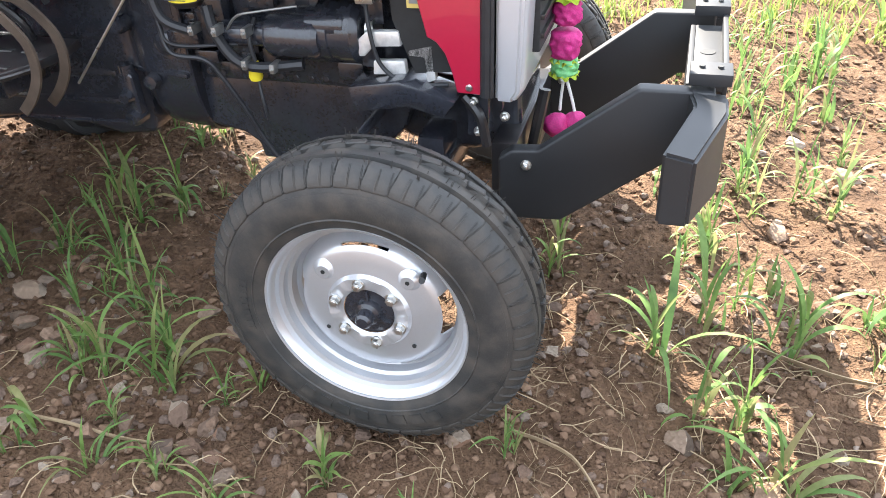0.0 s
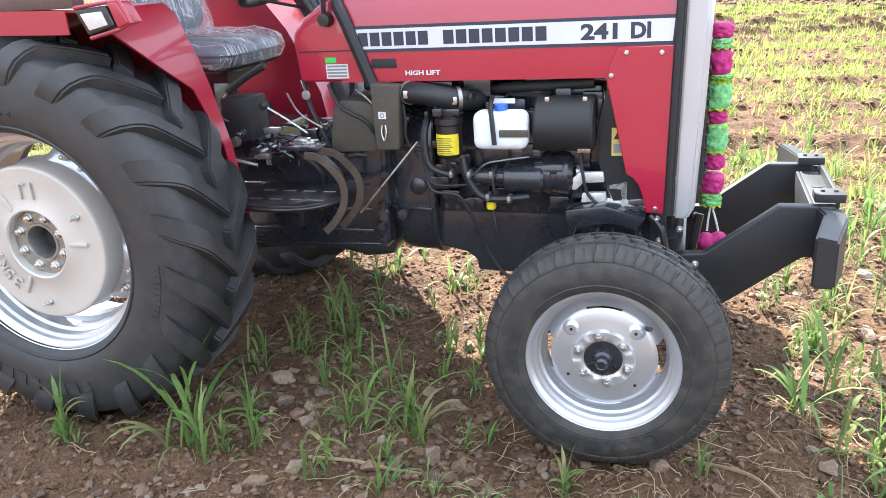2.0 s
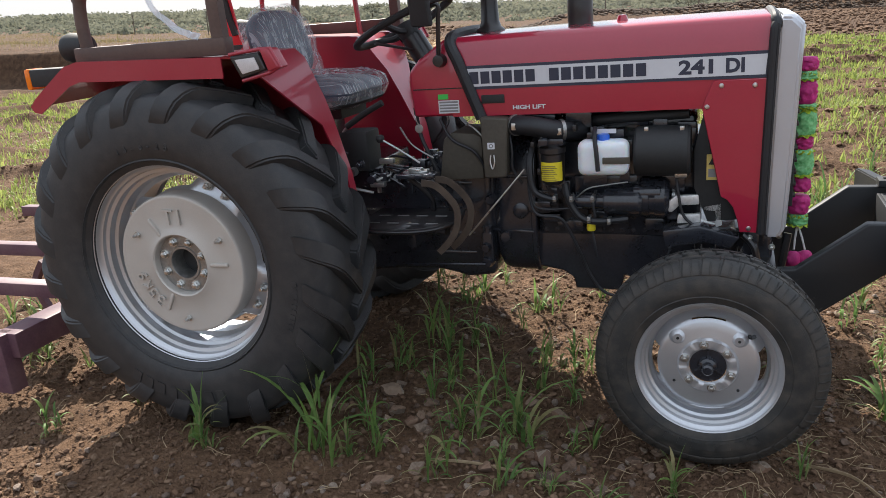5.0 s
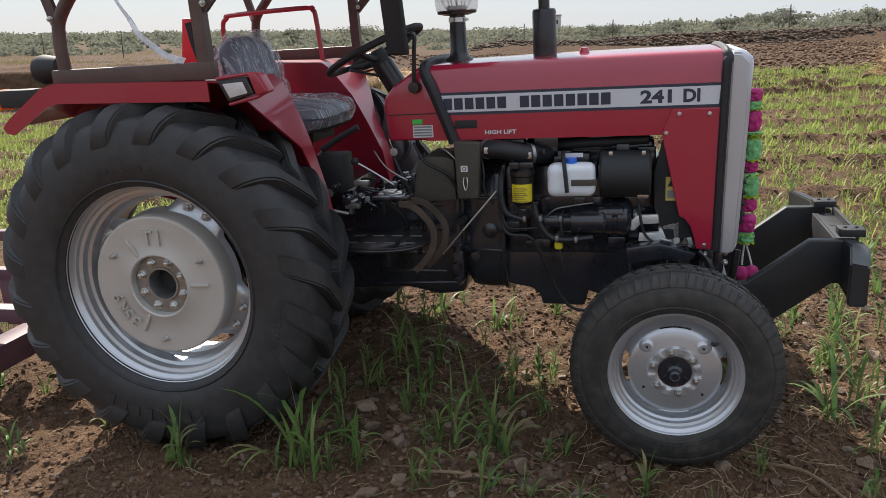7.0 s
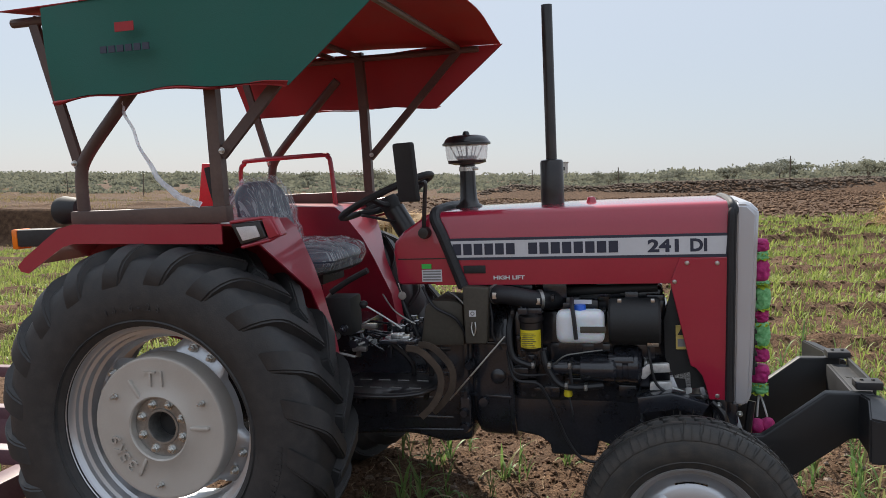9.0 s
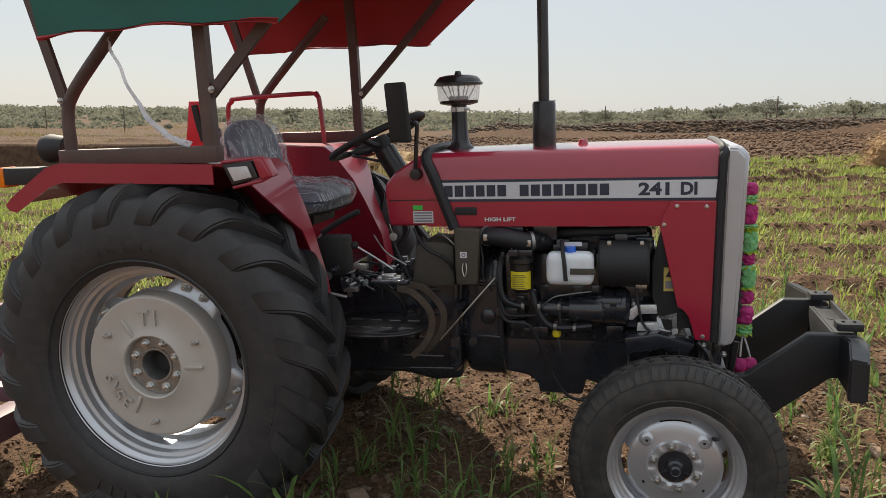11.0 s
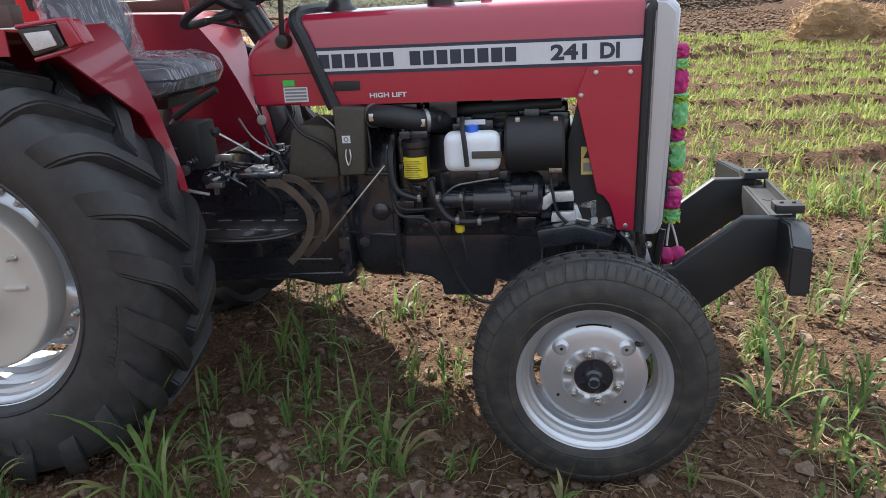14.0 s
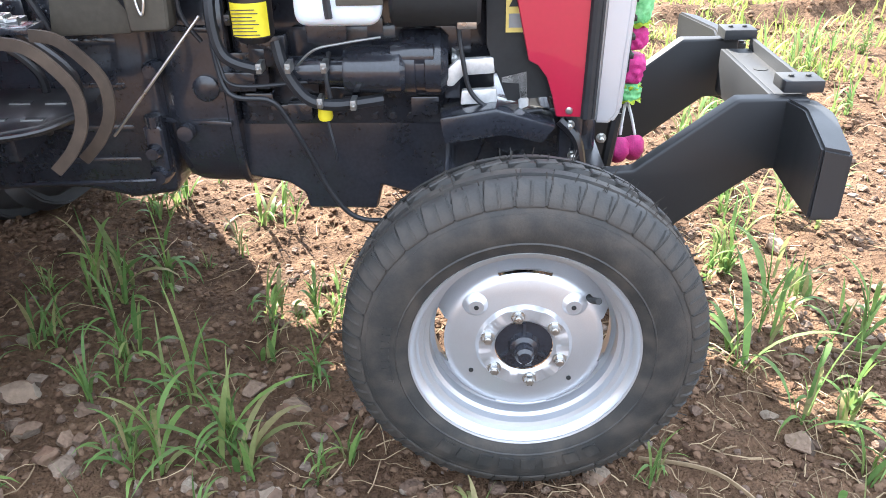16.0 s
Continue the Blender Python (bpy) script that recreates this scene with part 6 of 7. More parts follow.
def implement():
    im = new("cultivator_frame")
    im.matrix_world = LIE
    tagged(im, "maroon painted steel implement frame behind the tractor", "implement")
    part("long_beam", box(-2.2, -0.8, -0.2, -0.14, 0.44, 0.5, 0.006), PURPLE, im)
    part("long_beam", box(-2.2, -0.8, -0.6, -0.53, 0.4, 0.46, 0.006), PURPLE, im)
    part("long_beam", box(-2.2, -0.8, 0.5, 0.56, 0.44, 0.5, 0.006), PURPLE, im)
    part("cross_beam", box(-1.03, -0.915, -0.78, 0.7, 0.2, 0.31, 0.006), PURPLE, im)
    part("side_plate", box(-1.06, -0.96, -0.82, -0.74, 0.05, 0.31, 0.006), PURPLE, im)
    part("side_beam", box(-2.2, -1.0, -0.81, -0.75, 0.25, 0.31, 0.006), PURPLE, im)
    part("upright", box(-1.3, -1.22, -0.2, -0.13, 0.22, 0.45, 0.006), PURPLE, im)
    part("lower_link", tube([(-0.2, -0.3, 0.42), (-0.7, -0.34, 0.36), (-0.94, -0.38, 0.3)], 0.022, 8), BLACK, im)
    part("lower_link", tube([(-0.2, 0.3, 0.42), (-0.7, 0.34, 0.36), (-0.94, 0.38, 0.3)], 0.022, 8), BLACK, im)
    for y in (-0.55, -0.1, 0.35):
        part("tine", tube([(-1.44, y, 0.38), (-1.52, y, 0.25), (-1.46, y, 0.1), (-1.38, y, 0.02)], 0.016, smooth_line=True, square=True), PURPLE, im)


implement()


# ---- far things ----
def tree_mesh(seed, tall, wide, flat):
    rng = random.Random(seed)
    trunk = [tube([(0, 0, -0.3), (rng.uniform(-0.1, 0.1), 0.05, tall * 0.25), (rng.uniform(-0.2, 0.2), 0.1, tall * 0.5)], tall * 0.03, 7, taper=lambda t: 1 - 0.5 * t)]
    tips = []
    for i in range(9):
        a = rng.uniform(0, 6.28)
        r = wide * rng.uniform(0.25, 0.5)
        top = tall * rng.uniform(0.5, 0.92)
        tip = (r * math.cos(a), r * math.sin(a), top)
        tips.append(tip)
        trunk.append(tube([(0, 0, tall * rng.uniform(0.2, 0.45)), (tip[0] * 0.5, tip[1] * 0.5, top * 0.75), tip], tall * 0.012, 5, taper=lambda t: 1 - 0.7 * t))
    verts, faces = [], []
    for c in tips + [(0, 0, tall * 0.8)]:
        s = wide * rng.uniform(0.14, 0.26)
        for k in range(150):
            d = Vector((rng.gauss(0, 1), rng.gauss(0, 1), rng.gauss(0, 0.55 * flat)))
            d = d.normalized() * s * rng.uniform(0.3, 1.1)
            p = Vector(c) + Vector((d.x, d.y, d.z * flat))
            l = tall * rng.uniform(0.025, 0.055)
            u = Vector((rng.uniform(-1, 1), rng.uniform(-1, 1), rng.uniform(-1, 1))).normalized() * l
            v = u.orthogonal().normalized() * l * 0.6
            n = len(verts)
            verts += [p - u, p + v, p + u, p - v]
            faces.append((n, n + 1, n + 2, n + 3))
    crown = bpy.data.meshes.new("crown")
    crown.from_pydata([tuple(v) for v in verts], [], faces)
    crown.materials.append(HAZY_LEAF)
    return join(*trunk), crown


def trees():
    rng = random.Random(3)
    kinds = []
    for i in range(5):
        t = new("tree")
        tagged(t, "low scrubby tree on the far edge of the field", "tree", "trees along the far field edge")
        tr, cr = tree_mesh(50 + i, rng.uniform(2.6, 3.6), rng.uniform(3.5, 5.5), 0.7)
        part("trunk", tr, BARK, t)
        c = new("crown", cr)
        c.parent = t
        kinds.append(t)
    spots = []
    for i in range(70):
        x = rng.uniform(-130, 60)
        y = rng.uniform(85, 150)
        s = rng.uniform(0.35, 0.85) * (1.15 if x > 5 else 0.6)
        spots.append((x, y, s))
    spots += [(15, 100, 0.9), (17.5, 102, 0.95), (20, 104, 0.8), (27, 100, 0.8), (31, 98, 0.9), (37, 102, 1.0), (43, 100, 1.0), (10.5, 92, 0.7), (-34, 95, 1.0), (-30, 99, 0.75), (-2, 74, 0.6), (4, 78, 0.5), (-45, 100, 0.7)]
    for n, (x, y, s) in enumerate(spots):
        z = float(height(x, y))
        m = Matrix.LocRotScale((x, y, z), Euler((0, 0, rng.uniform(0, 6.28))), (s, s, s * rng.uniform(0.8, 1.1)))
        k = kinds[n % 5]
        if n < 5:
            k.matrix_world = m
        else:
            c = copy_thing(k, Matrix())
            c.matrix_basis = m


trees()


def poles():
    first = None
    for x, y, tall in ((11.5, 58, 2.35), (-0.65, 60, 2.0), (6.9, 85, 2.0), (-7.7, 62, 1.9), (-39.8, 55, 1.9), (-50.0, 58, 1.9), (24.9, 85, 2.1)):
        if first is None:
            bm = tube([(0, 0, -0.4), (0.02, 0, 1.0), (0.0, 0, 2.0)], 0.05, 8, taper=lambda t: 1 - 0.25 * t)
            first = thing("fence_post", bm, BARK, "weathered grey wooden fence post by the bund", "fence post", "fence posts along the bund")
            ob = first
        else:
            ob = copy_thing(first, Matrix())
        ob.matrix_basis = Matrix.LocRotScale((x, y, float(height(x, y))), Euler((0, 0, x)), (1, 1, tall / 2.0))


poles()


def far_house():
    z = 2.0
    h = new("farm_building")
    tagged(h, "small pale block building far beyond the field", "building")
    part("wall", box(-32.2, -28.5, 300, 305, -1.0, z + 4.2, 0.05), DISC, h)
    part("roof_slab", box(-32.5, -28.2, 299.6, 305.4, z + 4.2, z + 4.5, 0.03), DISC, h)
    part("window", box(-31.6, -30.8, 299.93, 300.2, z + 1.2, z + 2.6, 0.02), MATT, h)
    part("window", box(-30.0, -29.2, 299.93, 300.2, z + 1.2, z + 2.6, 0.02), MATT, h)


far_house()


# ---- plants, stones and straw ----
def blades(rng, count, tall, spread_r, verts, faces, at=(0, 0, 0), segs=5, width=0.008, droop=1.0):
    for i in range(count):
        a = rng.uniform(0, 6.28)
        l = tall * rng.uniform(0.55, 1.15)
        lean = rng.uniform(0.1, 0.75) * droop
        w = width * rng.uniform(0.7, 1.3)
        bx, by = rng.uniform(-1, 1) * spread_r, rng.uniform(-1, 1) * spread_r
        d = (math.cos(a), math.sin(a))
        n0 = len(verts)
        x, z, ang = 0.0, -0.015, math.pi / 2 - lean * 0.3
        for k in range(segs + 1):
            t = k / segs
            ww = w * (0.6 + 0.8 * t if t < 0.4 else 1.0 * (1 - ((t - 0.4) / 0.6) ** 1.6) + 0.03)
            px, py = at[0] + bx + d[0] * x, at[1] + by + d[1] * x
            verts.append((px - d[1] * ww / 2, py + d[0] * ww / 2, at[2] + z))
            verts.append((px + d[1] * ww / 2, py - d[0] * ww / 2, at[2] + z))
            x += l / segs * math.cos(ang)
            z += l / segs * math.sin(ang)
            ang -= lean * (0.25 + 0.55 * t) * (5 / segs) * 0.75
        for k in range(segs):
            p = n0 + 2 * k
            faces.append((p, p + 1, p + 3, p + 2))


def raw(name, verts, faces, mat, smooth=False):
    me = bpy.data.meshes.new(name)
    me.from_pydata(verts, [], faces)
    if smooth:
        me.polygons.foreach_set("use_smooth", [True] * len(me.polygons))
    me.materials.append(mat)
    return me


def tufts():
    rng = random.Random(17)
    kinds = []
    for i in range(8):
        v, f = [], []
        blades(rng, rng.randint(5, 8), rng.uniform(0.14, 0.25), 0.02, v, f, segs=8, width=0.012, droop=2.1)
        blades(rng, 5, 0.1, 0.03, v, f, segs=6, width=0.007, droop=2.4)
        if i % 4:
            v, f = [], []
            for k in range(rng.randint(2, 4)):
                sx, sy = rng.uniform(-0.03, 0.03), rng.uniform(-0.03, 0.03)
                tall = rng.uniform(0.09, 0.17)
                blades(rng, 1, tall * 1.5, 0.0, v, f, (sx, sy, 0), 7, 0.007, 0.7)
                for q in range(rng.randint(3, 5)):
                    blades(rng, 1, tall * rng.uniform(0.7, 1.15), 0.003, v, f, (sx, sy, 0.015 + tall * 0.75 * q / 4), 7, 0.0105, 2.5)
            blades(rng, 4, 0.08, 0.03, v, f, segs=5, width=0.005, droop=2.8)
        kinds.append(raw("grass_tuft", v, f, GRASS, True))
    spots = [(1.17, -0.63, 1.25), (0.76, -0.45, 0.8), (0.93, -0.64, 0.7), (1.71, -0.84, 0.8), (1.9, -0.87, 0.7), (1.37, -0.64, 0.7), (1.14, -0.8, 0.6), (2.05, 0.04, 0.9), (2.356, -0.263, 1.25), (2.48, -0.167, 1.2),
             (2.65, -0.195, 1.1), (2.53, -0.455, 1.1), (2.54, -0.63, 1.0), (2.4, 0.15, 0.8), (2.82, 0.49, 1.2), (2.88, 1.49, 1.3), (2.88, -0.03, 1.0), (2.06, -0.66, 0.6), (0.67, 0.02, 1.2), (0.76, 0.1, 1.1),
             (1.2, -0.66, 1.0), (1.05, -0.41, 1.2), (1.13, -0.07, 0.8), (1.32, -0.09, 0.7), (0.97, 0.55, 0.9), (1.05, 0.55, 0.9), (0.6, 0.55, 0.9), (1.29, -0.32, 0.7), (2.46, 0.22, 1.0), (2.56, -0.06, 1.0), (2.76, 0.56, 1.1), (2.58, 0.61, 1.0),
             (0.447, -0.85, 1.5), (0.565, -0.87, 1.3), (0.99, -0.66, 1.0), (0.09, -0.94, 1.1), (0.0, -0.9, 0.9), (-0.42, -0.67, 0.9), (0.945, -0.89, 1.1), (1.27, 0.7, 1.0), (0.64, 0.65, 1.0), (0.42, 0.67, 0.9), (-0.66, -0.92, 0.7), (2.42, 0.8, 1.0), (2.6, 0.81, 1.1), (0.6, -0.2, 0.9), (0.45, -0.35, 0.9), (0.8, -0.25, 0.9), (1.5, -0.95, 0.6), (-1.05, -0.2, 1.1), (-1.2, -0.45, 1.2), (-1.15, 0.1, 1.2), (1.42, -0.58, 0.8)]
    for i in range(60):
        spots.append((rng.uniform(2.2, 4.2), rng.uniform(0.9, 3.0), rng.uniform(0.6, 1.25)))
    for i in range(40):
        spots.append((rng.uniform(-0.2, 1.9), rng.uniform(0.85, 2.6), rng.uniform(0.6, 1.2)))
    for i in range(40):
        spots.append((rng.uniform(-2.4, -0.8), rng.uniform(-0.4, 2.4), rng.uniform(0.6, 1.1)))
    for i in range(16):
        spots.append((rng.uniform(0.35, 1.4), rng.uniform(-0.95, 0.3), rng.uniform(0.5, 1.0)))
    for i in range(14):
        spots.append((rng.uniform(2.2, 3.1), rng.uniform(-0.9, 0.9), rng.uniform(0.6, 1.1)))
    for i, (x, y, s) in enumerate(spots):
        ob = new("grass_tuft", kinds[i % 8])
        tagged(ob, "tuft of young green grass growing in the soil", "grass", "grass tufts in the field")
        s *= 1.15
        ob.matrix_world = Matrix.LocRotScale(on_ground(x, y), Euler((0, 0, rng.uniform(0, 6.28))), (s, s, s * rng.uniform(0.9, 1.1)))


def field_grass():
    rng = random.Random(23)
    spots = []
    y = 2.2
    while y < 25:
        n = int(900 + 75 * y)
        for i in range(n):
            x = rng.uniform(-2.5 - 1.05 * y, 3.5 + 0.75 * y)
            yy = y + rng.gauss(0, 0.15)
            gap = abs((yy - ridge_first + ridge_step / 2) % ridge_step - ridge_step / 2)
            if gap < 0.17 and rng.random() < 0.66 and yy < 16:
                continue
            if not (x < -3.5 and yy > 13.2):
                spots.append((x, yy, rng.random()))
        y += 0.5
    spots = np.array(spots)
    x, yy = spots[:, 0], spots[:, 1]
    dens = 0.12 + 1.0 * (value_noise(x * 0.5, yy * 0.7, 31) + 0.5 + 0.8 * value_noise(x * 2.6, yy * 1.9, 33))
    keep = spots[:, 2] < dens * np.clip((22 - yy + 4 * value_noise(x * 0.35, yy * 0.2, 35)) / 3, 0, 1)
    x, yy = x[keep], yy[keep]
    m = np.array(LIE)
    px, py = m[0, 0] * x + m[0, 1] * yy + m[0, 3], m[1, 0] * x + m[1, 1] * yy + m[1, 3]
    v, f = [], []
    for u, w, z, d in zip(px.tolist(), py.tolist(), height(px, py).tolist(), yy.tolist()):
        far = d > 7
        blades(rng, 4, rng.uniform(0.06, 0.17) * (1.25 if rng.random() < 0.2 else 1.0), 0.05, v, f, (u, w, z), 2 if far else 4, 0.009 + 0.0008 * d, 2.0)
    ob = new("field_grass", raw("field_grass", v, f, CROP, True))
    tagged(ob, "rows of young green crop over the ploughed field", "grass", kind="stuff")
    v, f = [], []
    clumps = []
    while len(clumps) < 420:
        yy = rng.uniform(9, 75)
        x = rng.uniform(-75, -1.0 - 0.35 * yy) if rng.random() < 0.8 else rng.uniform(-60, 25)
        if x > -4 and yy < 44:
            continue
        clumps.append((x, yy, rng.uniform(0.2, 1.1), rng.uniform(0.08, 0.34)))
    for x, yy, wide, tall in clumps:
        for k in range(int(18 + 22 * wide)):
            px, py = x + rng.gauss(0, wide * 1.4), yy + rng.gauss(0, wide * 0.6)
            blades(rng, 3, tall * rng.uniform(0.5, 1.2), 0.12, v, f, (px, py, float(height(px, py))), 2, 0.016, 2.2)
    for i in range(500):
        p = LIE @ Vector((rng.gauss(-2.6, 0.6), rng.gauss(10.0, 0.5), 0))
        blades(rng, 4, rng.uniform(0.2, 0.5), 0.15, v, f, (p.x, p.y, float(height(p.x, p.y)) + rng.uniform(0, 0.3)), 2, 0.02)
    ob = new("dry_grass", raw("dry_grass", v, f, DRY, True))
    tagged(ob, "dry straw-coloured grass on the rough ground behind", "grass", kind="stuff")
    v, f = [], []
    for i in range(1900):
        belt = i > 1150
        x, y = (rng.uniform(-330, 170), rng.uniform(150, 330)) if belt else (rng.uniform(-140, 80), rng.uniform(58, 135))
        if x < -10 and y < 110 and rng.random() < 0.55:
            continue
        if abs(x) < 45 and y < 66:
            y += 14
        z = float(height(x, y))
        swell = 0.6 + 0.9 * max(0.0, float(value_noise(np.array(x * 0.1), np.array(y * 0.05), 77)) + 0.25)
        wide, tall = rng.uniform(0.6, 2.0) * swell, rng.uniform(0.35, 1.25) * swell
        if belt:
            wide, tall = rng.uniform(3.0, 8.0), rng.uniform(0.9, 2.4) * (0.7 + 0.4 * swell) * (1.35 if x > 0 else 1.0)
        elif x > 2 and y > 78:
            wide, tall = wide * 1.5, tall * (1.3 + 0.9 * min(1.0, x / 25))
        for k in range(120 if belt else 70):
            a, q = rng.uniform(0, 6.28), rng.random() ** 0.5
            dome = (1 - q * q) ** 0.5
            p = (x + wide * q * math.cos(a) * rng.uniform(0.8, 1.2), y + wide * q * math.sin(a), z + tall * dome * rng.uniform(0.1, 1.15))
            l = rng.uniform(0.07, 0.2) * (1 + 0.4 * (y > 90) + 1.0 * belt)
            n, a = len(v), rng.uniform(0, 3.14)
            v += [(p[0] - l * math.cos(a), p[1], p[2] - l * math.sin(a)), (p[0] + l * 0.6 * math.sin(a), p[1] + l * 0.5, p[2] - l * 0.5 * math.cos(a)), (p[0] + l * math.cos(a), p[1], p[2] + l * math.sin(a)), (p[0] - l * 0.6 * math.sin(a), p[1] - l * 0.5, p[2] + l * 0.5 * math.cos(a))]
            f.append((n, n + 1, n + 2, n + 3))
    ob = new("far_scrub", raw("far_scrub", v, f, HAZY_LEAF))
    tagged(ob, "low scrub on the horizon, its green paled for haze", "scrub", kind="stuff")


def straw_heap(x, y, wide, tall, seed, count, label):
    """A tumbled mound of cut straw."""
    rng = random.Random(seed)
    b = bmesh.new()
    bmesh.ops.create_icosphere(b, subdivisions=4, radius=1.0)
    off = Vector((rng.uniform(0, 40), 3.0, 7.0))
    for v in b.verts:
        k = 1 + 0.35 * noise.noise(v.co * 1.7 + off) + 0.16 * noise.noise(v.co * 5 + off)
        v.co = Vector((v.co.x * wide * k, v.co.y * wide * 0.7 * k, max(-0.1, v.co.z) * tall * k))
    base = on_ground(x, y)
    verts = [tuple(v.co) for v in b.verts]
    faces = [tuple(v.index for v in f.verts) for f in b.faces]
    spots = list(verts)
    b.free()
    for i in range(count):
        p = Vector(rng.choice(spots))
        a, tilt, l = rng.uniform(0, 6.28), rng.gauss(0, 0.35), rng.uniform(0.12, 0.4)
        d = Vector((math.cos(a) * math.cos(tilt), math.sin(a) * math.cos(tilt), math.sin(tilt))) * l
        q = p * rng.uniform(0.98, 1.08)
        n = len(verts)
        side = Vector((-math.sin(a), math.cos(a), rng.uniform(-0.5, 0.5))) * 0.006
        verts += [tuple(q - side), tuple(q + side), tuple(q + d + side), tuple(q + d - side)]
        faces.append((n, n + 1, n + 2, n + 3))
    ob = new("haystack", raw("haystack", verts, faces, HAY))
    ob.matrix_world = Matrix.Translation(base)
    tagged(ob, label, "straw heap", "straw heaps in the field")


def rock_mesh(rng, rough, sub=2, flat=0.7):
    b = bmesh.new()
    bmesh.ops.create_icosphere(b, subdivisions=sub, radius=1.0)
    off = Vector((rng.uniform(0, 50), rng.uniform(0, 50), rng.uniform(0, 50)))
    cuts = [Vector((rng.gauss(0, 1), rng.gauss(0, 1), rng.gauss(0, 1))).normalized() for _ in range(11)]
    sx, sy = rng.uniform(0.75, 1.3), rng.uniform(0.75, 1.2)
    for v in b.verts:
        for c in cuts:
            d = v.co.dot(c) - 0.6
            if d > 0:
                v.co -= c * d
        v.co *= 1 + rough * noise.noise(v.co * 1.6 + off) + rough * 0.35 * noise.noise(v.co * 4 + off)
        v.co = Vector((v.co.x * sx, v.co.y * sy, v.co.z * flat))
    return b


def stones():
    rng = random.Random(31)
    kinds = [link_mesh("stone", rock_mesh(rng, 0.16, 3), STONE, 22) for _ in range(9)]
    spots = [(0.6, -0.42, 0.05), (0.655, -0.53, 0.04), (0.75, -0.615, 0.045), (0.81, -0.58, 0.025), (0.846, -0.68, 0.02), (0.94, -0.31, 0.033), (1.27, -0.72, 0.05), (1.27, -0.43, 0.03), (0.88, -0.4, 0.022), (0.81, -0.25, 0.025), (1.19, -0.01, 0.035),
             (1.35, -0.7, 0.022), (1.37, -0.75, 0.032), (1.56, -0.69, 0.028), (1.24, -0.57, 0.022), (1.39, -0.46, 0.022), (1.02, -0.59, 0.018), (1.35, -0.81, 0.036), (1.435, -0.836, 0.026), (1.31, -0.868, 0.03), (1.24, -0.87, 0.022), (1.39, -0.86, 0.022),
             (2.67, 0.38, 0.05), (2.425, -0.535, 0.04), (2.32, -0.4, 0.018), (2.1, -0.3, 0.03), (2.77, 0.0, 0.035), (0.74, -0.23, 0.03), (0.97, -0.75, 0.018), (0.37, -0.3, 0.05), (0.61, -0.38, 0.04), (0.7, -0.4, 0.03), (0.77, -0.57, 0.03), (1.405, -0.765, 0.028), (2.2, 0.4, 0.03), (2.3, 0.62, 0.035), (2.9, 0.7, 0.05), (2.75, 0.95, 0.045), (2.5, -0.25, 0.03), (2.05, 0.25, 0.03)]
    for i in range(150):
        x, y = rng.uniform(0.0, 3.6), rng.uniform(-1.25, 1.6)
        spots.append((x, y, rng.uniform(0.011, 0.026)))
    for i in range(120):
        x, y = rng.uniform(0.4, 2.6), rng.uniform(-1.25, -0.4)
        spots.append((x, y, 0.011 + 0.024 * rng.random() ** 2.2))
    for i in range(34):
        x, y = rng.gauss(0.75, 0.3), rng.gauss(-0.55, 0.2)
        spots.append((x, y, 0.014 + 0.026 * rng.random() ** 1.6))
    for i, (x, y, r) in enumerate(spots):
        ob = new("stone", kinds[i % 9])
        tagged(ob, "rough brown field stone half sunk in soil", "stone", "stones on the soil")
        ob.matrix_world = Matrix.LocRotScale(on_ground(x, y, r * 0.25), Euler((rng.uniform(-0.3, 0.3), rng.uniform(-0.3, 0.3), rng.uniform(0, 6.28))), (r, r, r))


def clods():
    rng = np.random.default_rng(41)
    pick = random.Random(41)
    base, fc = [], None
    for _ in range(12):
        b = rock_mesh(pick, 0.4, 1)
        base.append([v.co[:] for v in b.verts])
        fc = np.array([[v.index for v in f.verts] for f in b.faces])
        b.free()
    base = np.array(base)
    near, far, tilth = 54000, 14000, 15000
    count = near + far + tilth
    x = np.concatenate([rng.uniform(-1.6, 3.8, near), rng.uniform(-6, 9, far), rng.uniform(-9, 32, tilth)])
    row = ridge_first + ridge_step * rng.integers(0, 8, far) + rng.normal(0, 0.14, far)
    y = np.concatenate([-1.5 + 3.9 * rng.random(near) ** 1.6, np.where(rng.random(far) < 0.6, row, rng.uniform(1.5, 15, far)), 15 + 31 * rng.random(tilth)])
    r = np.concatenate([0.002 + 0.016 * rng.random(near) ** 3.8, 0.008 + 0.03 * rng.random(far) ** 3, 0.03 + 0.11 * rng.random(tilth) ** 2])
    m = np.array(LIE)
    px, py = m[0, 0] * x + m[0, 1] * y + m[0, 3], m[1, 0] * x + m[1, 1] * y + m[1, 3]
    pz = height(px, py) + r * 0.3
    a = rng.uniform(0, 6.28, count)
    q = base[np.arange(count) % 12] * r[:, None, None]
    c, s = np.cos(a)[:, None], np.sin(a)[:, None]
    vs = np.stack([q[:, :, 0] * c - q[:, :, 1] * s + px[:, None], q[:, :, 0] * s + q[:, :, 1] * c + py[:, None], q[:, :, 2] + pz[:, None]], -1)
    fs = fc[None] + (np.arange(count) * q.shape[1])[:, None, None]
    ob = new("soil_clods", raw("soil_clods", vs.reshape(-1, 3).tolist(), fs.reshape(-1, 3).tolist(), CLOD))
    tagged(ob, "crumbled brown soil clods strewn over the field", "soil", kind="stuff")


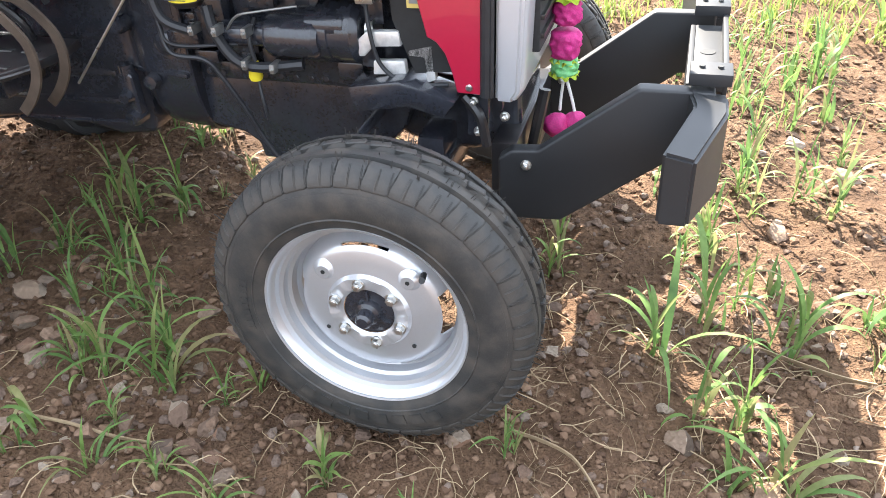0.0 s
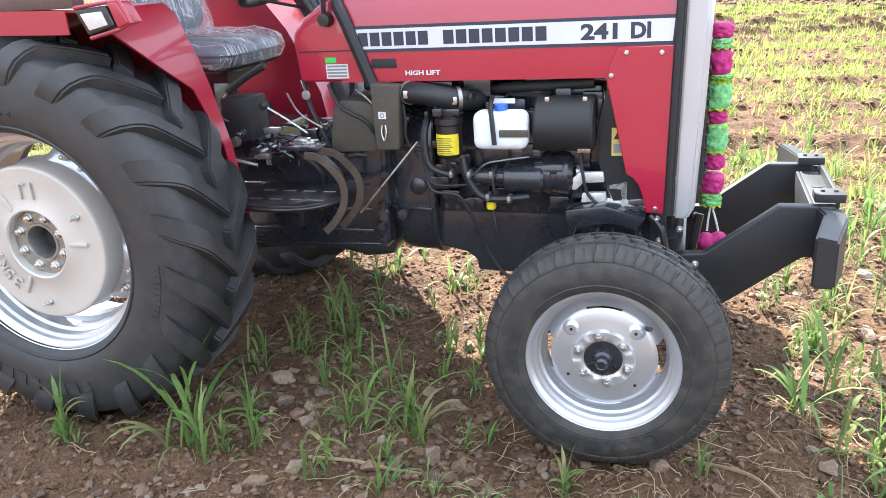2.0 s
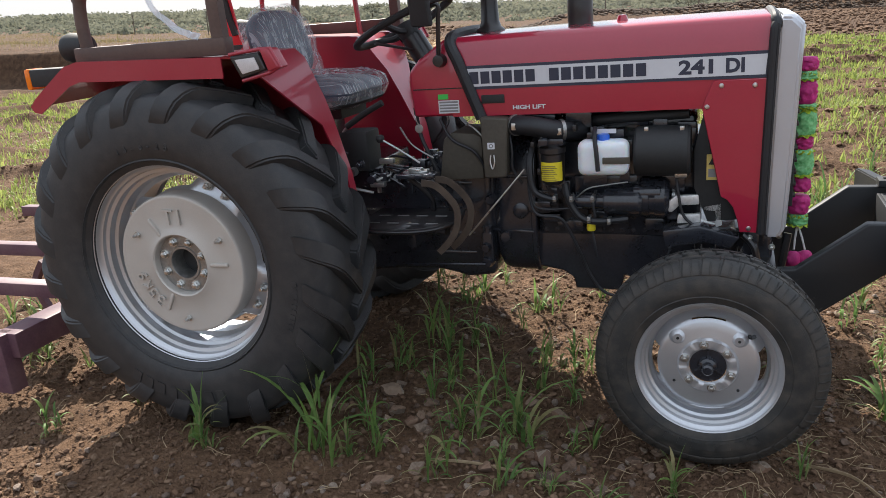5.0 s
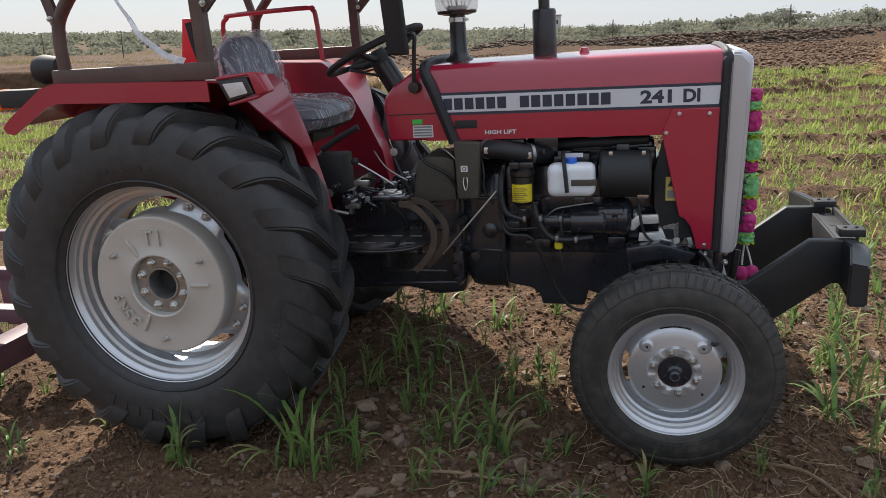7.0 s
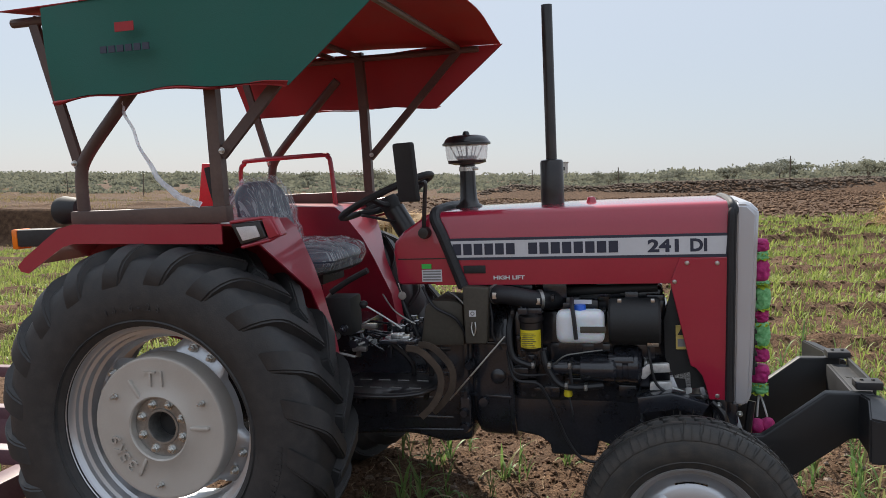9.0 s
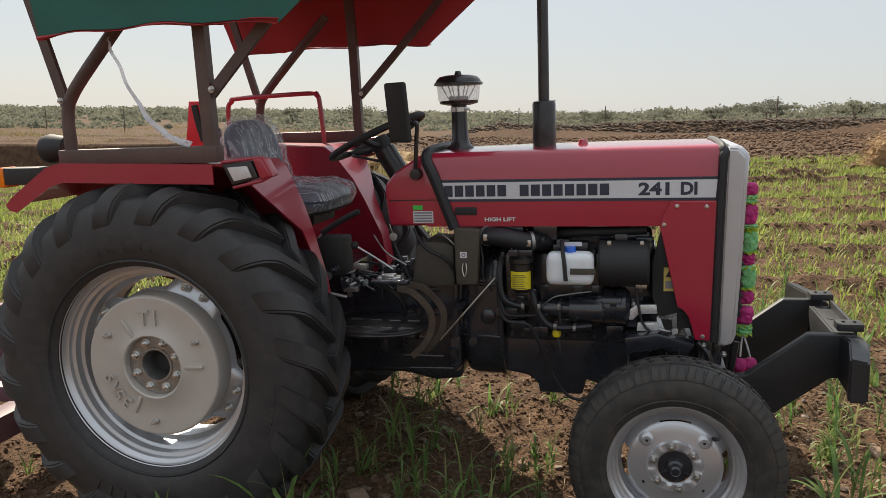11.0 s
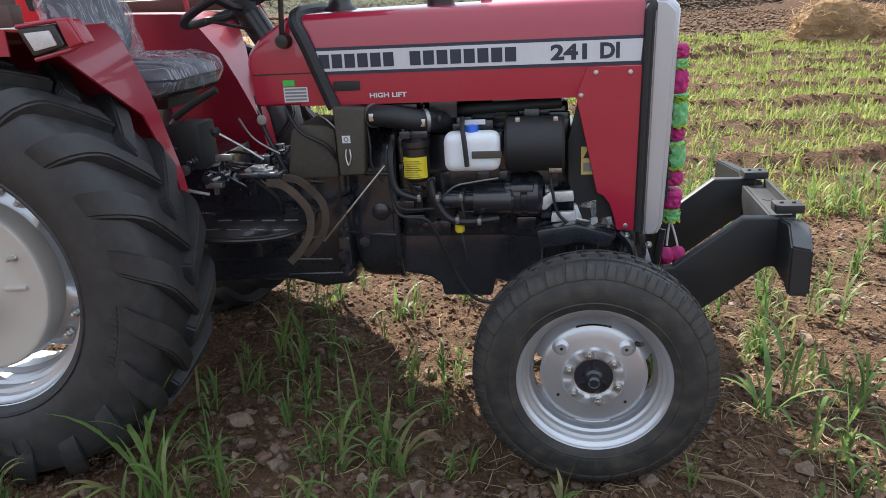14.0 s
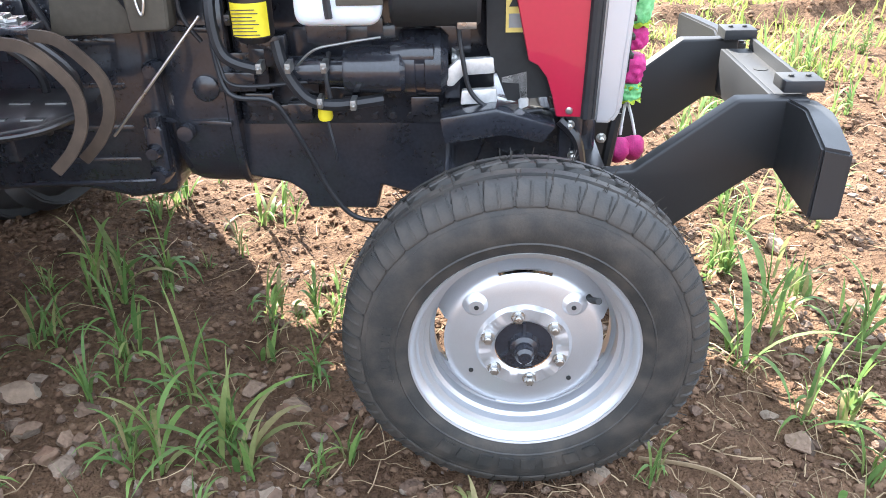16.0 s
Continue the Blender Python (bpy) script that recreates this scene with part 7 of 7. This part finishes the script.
def gravel():
    """Small angular stones in loose patches, too many to count."""
    rng = np.random.default_rng(53)
    pick = random.Random(53)
    base, fc = [], None
    for _ in range(12):
        b = rock_mesh(pick, 0.2, 2)
        base.append([v.co[:] for v in b.verts])
        fc = np.array([[v.index for v in f.verts] for f in b.faces])
        b.free()
    base = np.array(base)
    cx, cy = rng.uniform(0.2, 3.4, 60), -1.4 + 2.6 * rng.random(60) ** 1.3
    n = 3600
    k = rng.integers(0, 60, n)
    loose = rng.random(n) < 0.45
    x = np.where(loose, rng.uniform(-0.8, 3.6, n), cx[k] + rng.normal(0, 0.09, n))
    y = np.where(loose, -1.4 + 3.2 * rng.random(n) ** 1.4, cy[k] + rng.normal(0, 0.09, n))
    r = 0.004 + 0.019 * rng.random(n) ** 3.2
    m = np.array(LIE)
    px, py = m[0, 0] * x + m[0, 1] * y, m[1, 0] * x + m[1, 1] * y
    pz = height(px, py) + r * 0.25
    a = rng.uniform(0, 6.28, n)
    q = base[np.arange(n) % 12] * r[:, None, None]
    c, s = np.cos(a)[:, None], np.sin(a)[:, None]
    vs = np.stack([q[:, :, 0] * c - q[:, :, 1] * s + px[:, None], q[:, :, 0] * s + q[:, :, 1] * c + py[:, None], q[:, :, 2] + pz[:, None]], -1)
    fs = fc[None] + (np.arange(n) * q.shape[1])[:, None, None]
    ob = new("gravel", raw("gravel", vs.reshape(-1, 3).tolist(), fs.reshape(-1, 3).tolist(), GRAVEL))
    tagged(ob, "small angular brown stones strewn over the soil", "gravel", kind="stuff")


def straw():
    rng = random.Random(43)
    v, f = [], []
    for i in range(2300):
        x, y = rng.uniform(-1.2, 3.8), rng.uniform(-1.4, 2.6)
        if i > 1300:
            x, y = rng.gauss(2.25, 0.55), rng.gauss(-0.55, 0.45)
        l, w = rng.uniform(0.03, 0.16), rng.uniform(0.0005, 0.0014)
        a, bend = rng.uniform(0, 6.28), rng.gauss(0, 0.9)
        p = LIE @ Vector((x, y, 0))
        px, py = p.x, p.y
        n0 = len(v)
        up = rng.uniform(0.002, 0.012)
        for k in range(5):
            z = float(height(px, py)) + up + 0.012 * math.sin(k / 4 * 3.14) * rng.random()
            v.append((px - math.sin(a) * w, py + math.cos(a) * w, z))
            v.append((px + math.sin(a) * w, py - math.cos(a) * w, z + 0.0015))
            px, py = px + math.cos(a) * l / 4, py + math.sin(a) * l / 4
            a += bend * l * 3
        for k in range(4):
            q = n0 + 2 * k
            f.append((q, q + 1, q + 3, q + 2))
    ob = new("straw", raw("straw", v, f, STRAW))
    tagged(ob, "scattered dry roots and straw on the soil", "straw", kind="stuff")
    # a few long dry stalks
    for pts in ([(0.9, -0.83), (1.05, -0.84), (1.2, -0.845), (1.33, -0.82)], [(1.46, -0.92), (1.5, -1.0), (1.52, -1.06)], [(2.05, -0.6), (2.2, -0.66), (2.3, -0.8)], [(2.6, -0.2), (2.75, -0.28), (2.85, -0.27)]):
        line = [on_ground(x, y, 0.012 + 0.004 * (i % 2)) for i, (x, y) in enumerate(pts)]
        thing("stalk", tube(line, 0.006, 6, wide=0.5), STRAW, "long dry crop stalk lying on the soil", "stalk", "dry stalks on the soil")


def bund_stones():
    rng = random.Random(47)
    base = []
    for _ in range(8):
        b = rock_mesh(rng, 0.4, 1)
        base.append((np.array([v.co[:] for v in b.verts]), [[v.index for v in f.verts] for f in b.faces]))
        b.free()
    vs, fs, n = [], [], 0
    for i in range(9000):
        x = rng.uniform(-60, 45)
        mid = 48 + 0.12 * x + 2.0 * float(value_noise(np.array(x * 0.08), np.array(0.0), 9))
        y = mid + rng.uniform(-2.1, 1.0)
        r = rng.uniform(0.06, 0.17)
        z = float(height(x, y)) + r * 0.2
        q, fc = base[i % 8]
        w = q * r
        vs.append(w + np.array([x, y, z]))
        fs += [[k + n for k in f] for f in fc]
        n += len(q)
    ob = new("bund_stones", raw("bund_stones", np.concatenate(vs).tolist(), fs, BUND))
    tagged(ob, "dark rough stones heaped along the field bund", "stones", kind="stuff")


bund_stones()
tufts()
field_grass()
stones()
clods()
gravel()
straw_heap(7.6, 15.3, 1.15, 0.75, 61, 5000, "large golden brown heap of cut straw in the field")
straw_heap(-4.9, 16.0, 1.4, 0.42, 67, 4000, "low spread heap of dry straw beyond the tractor")
straw()
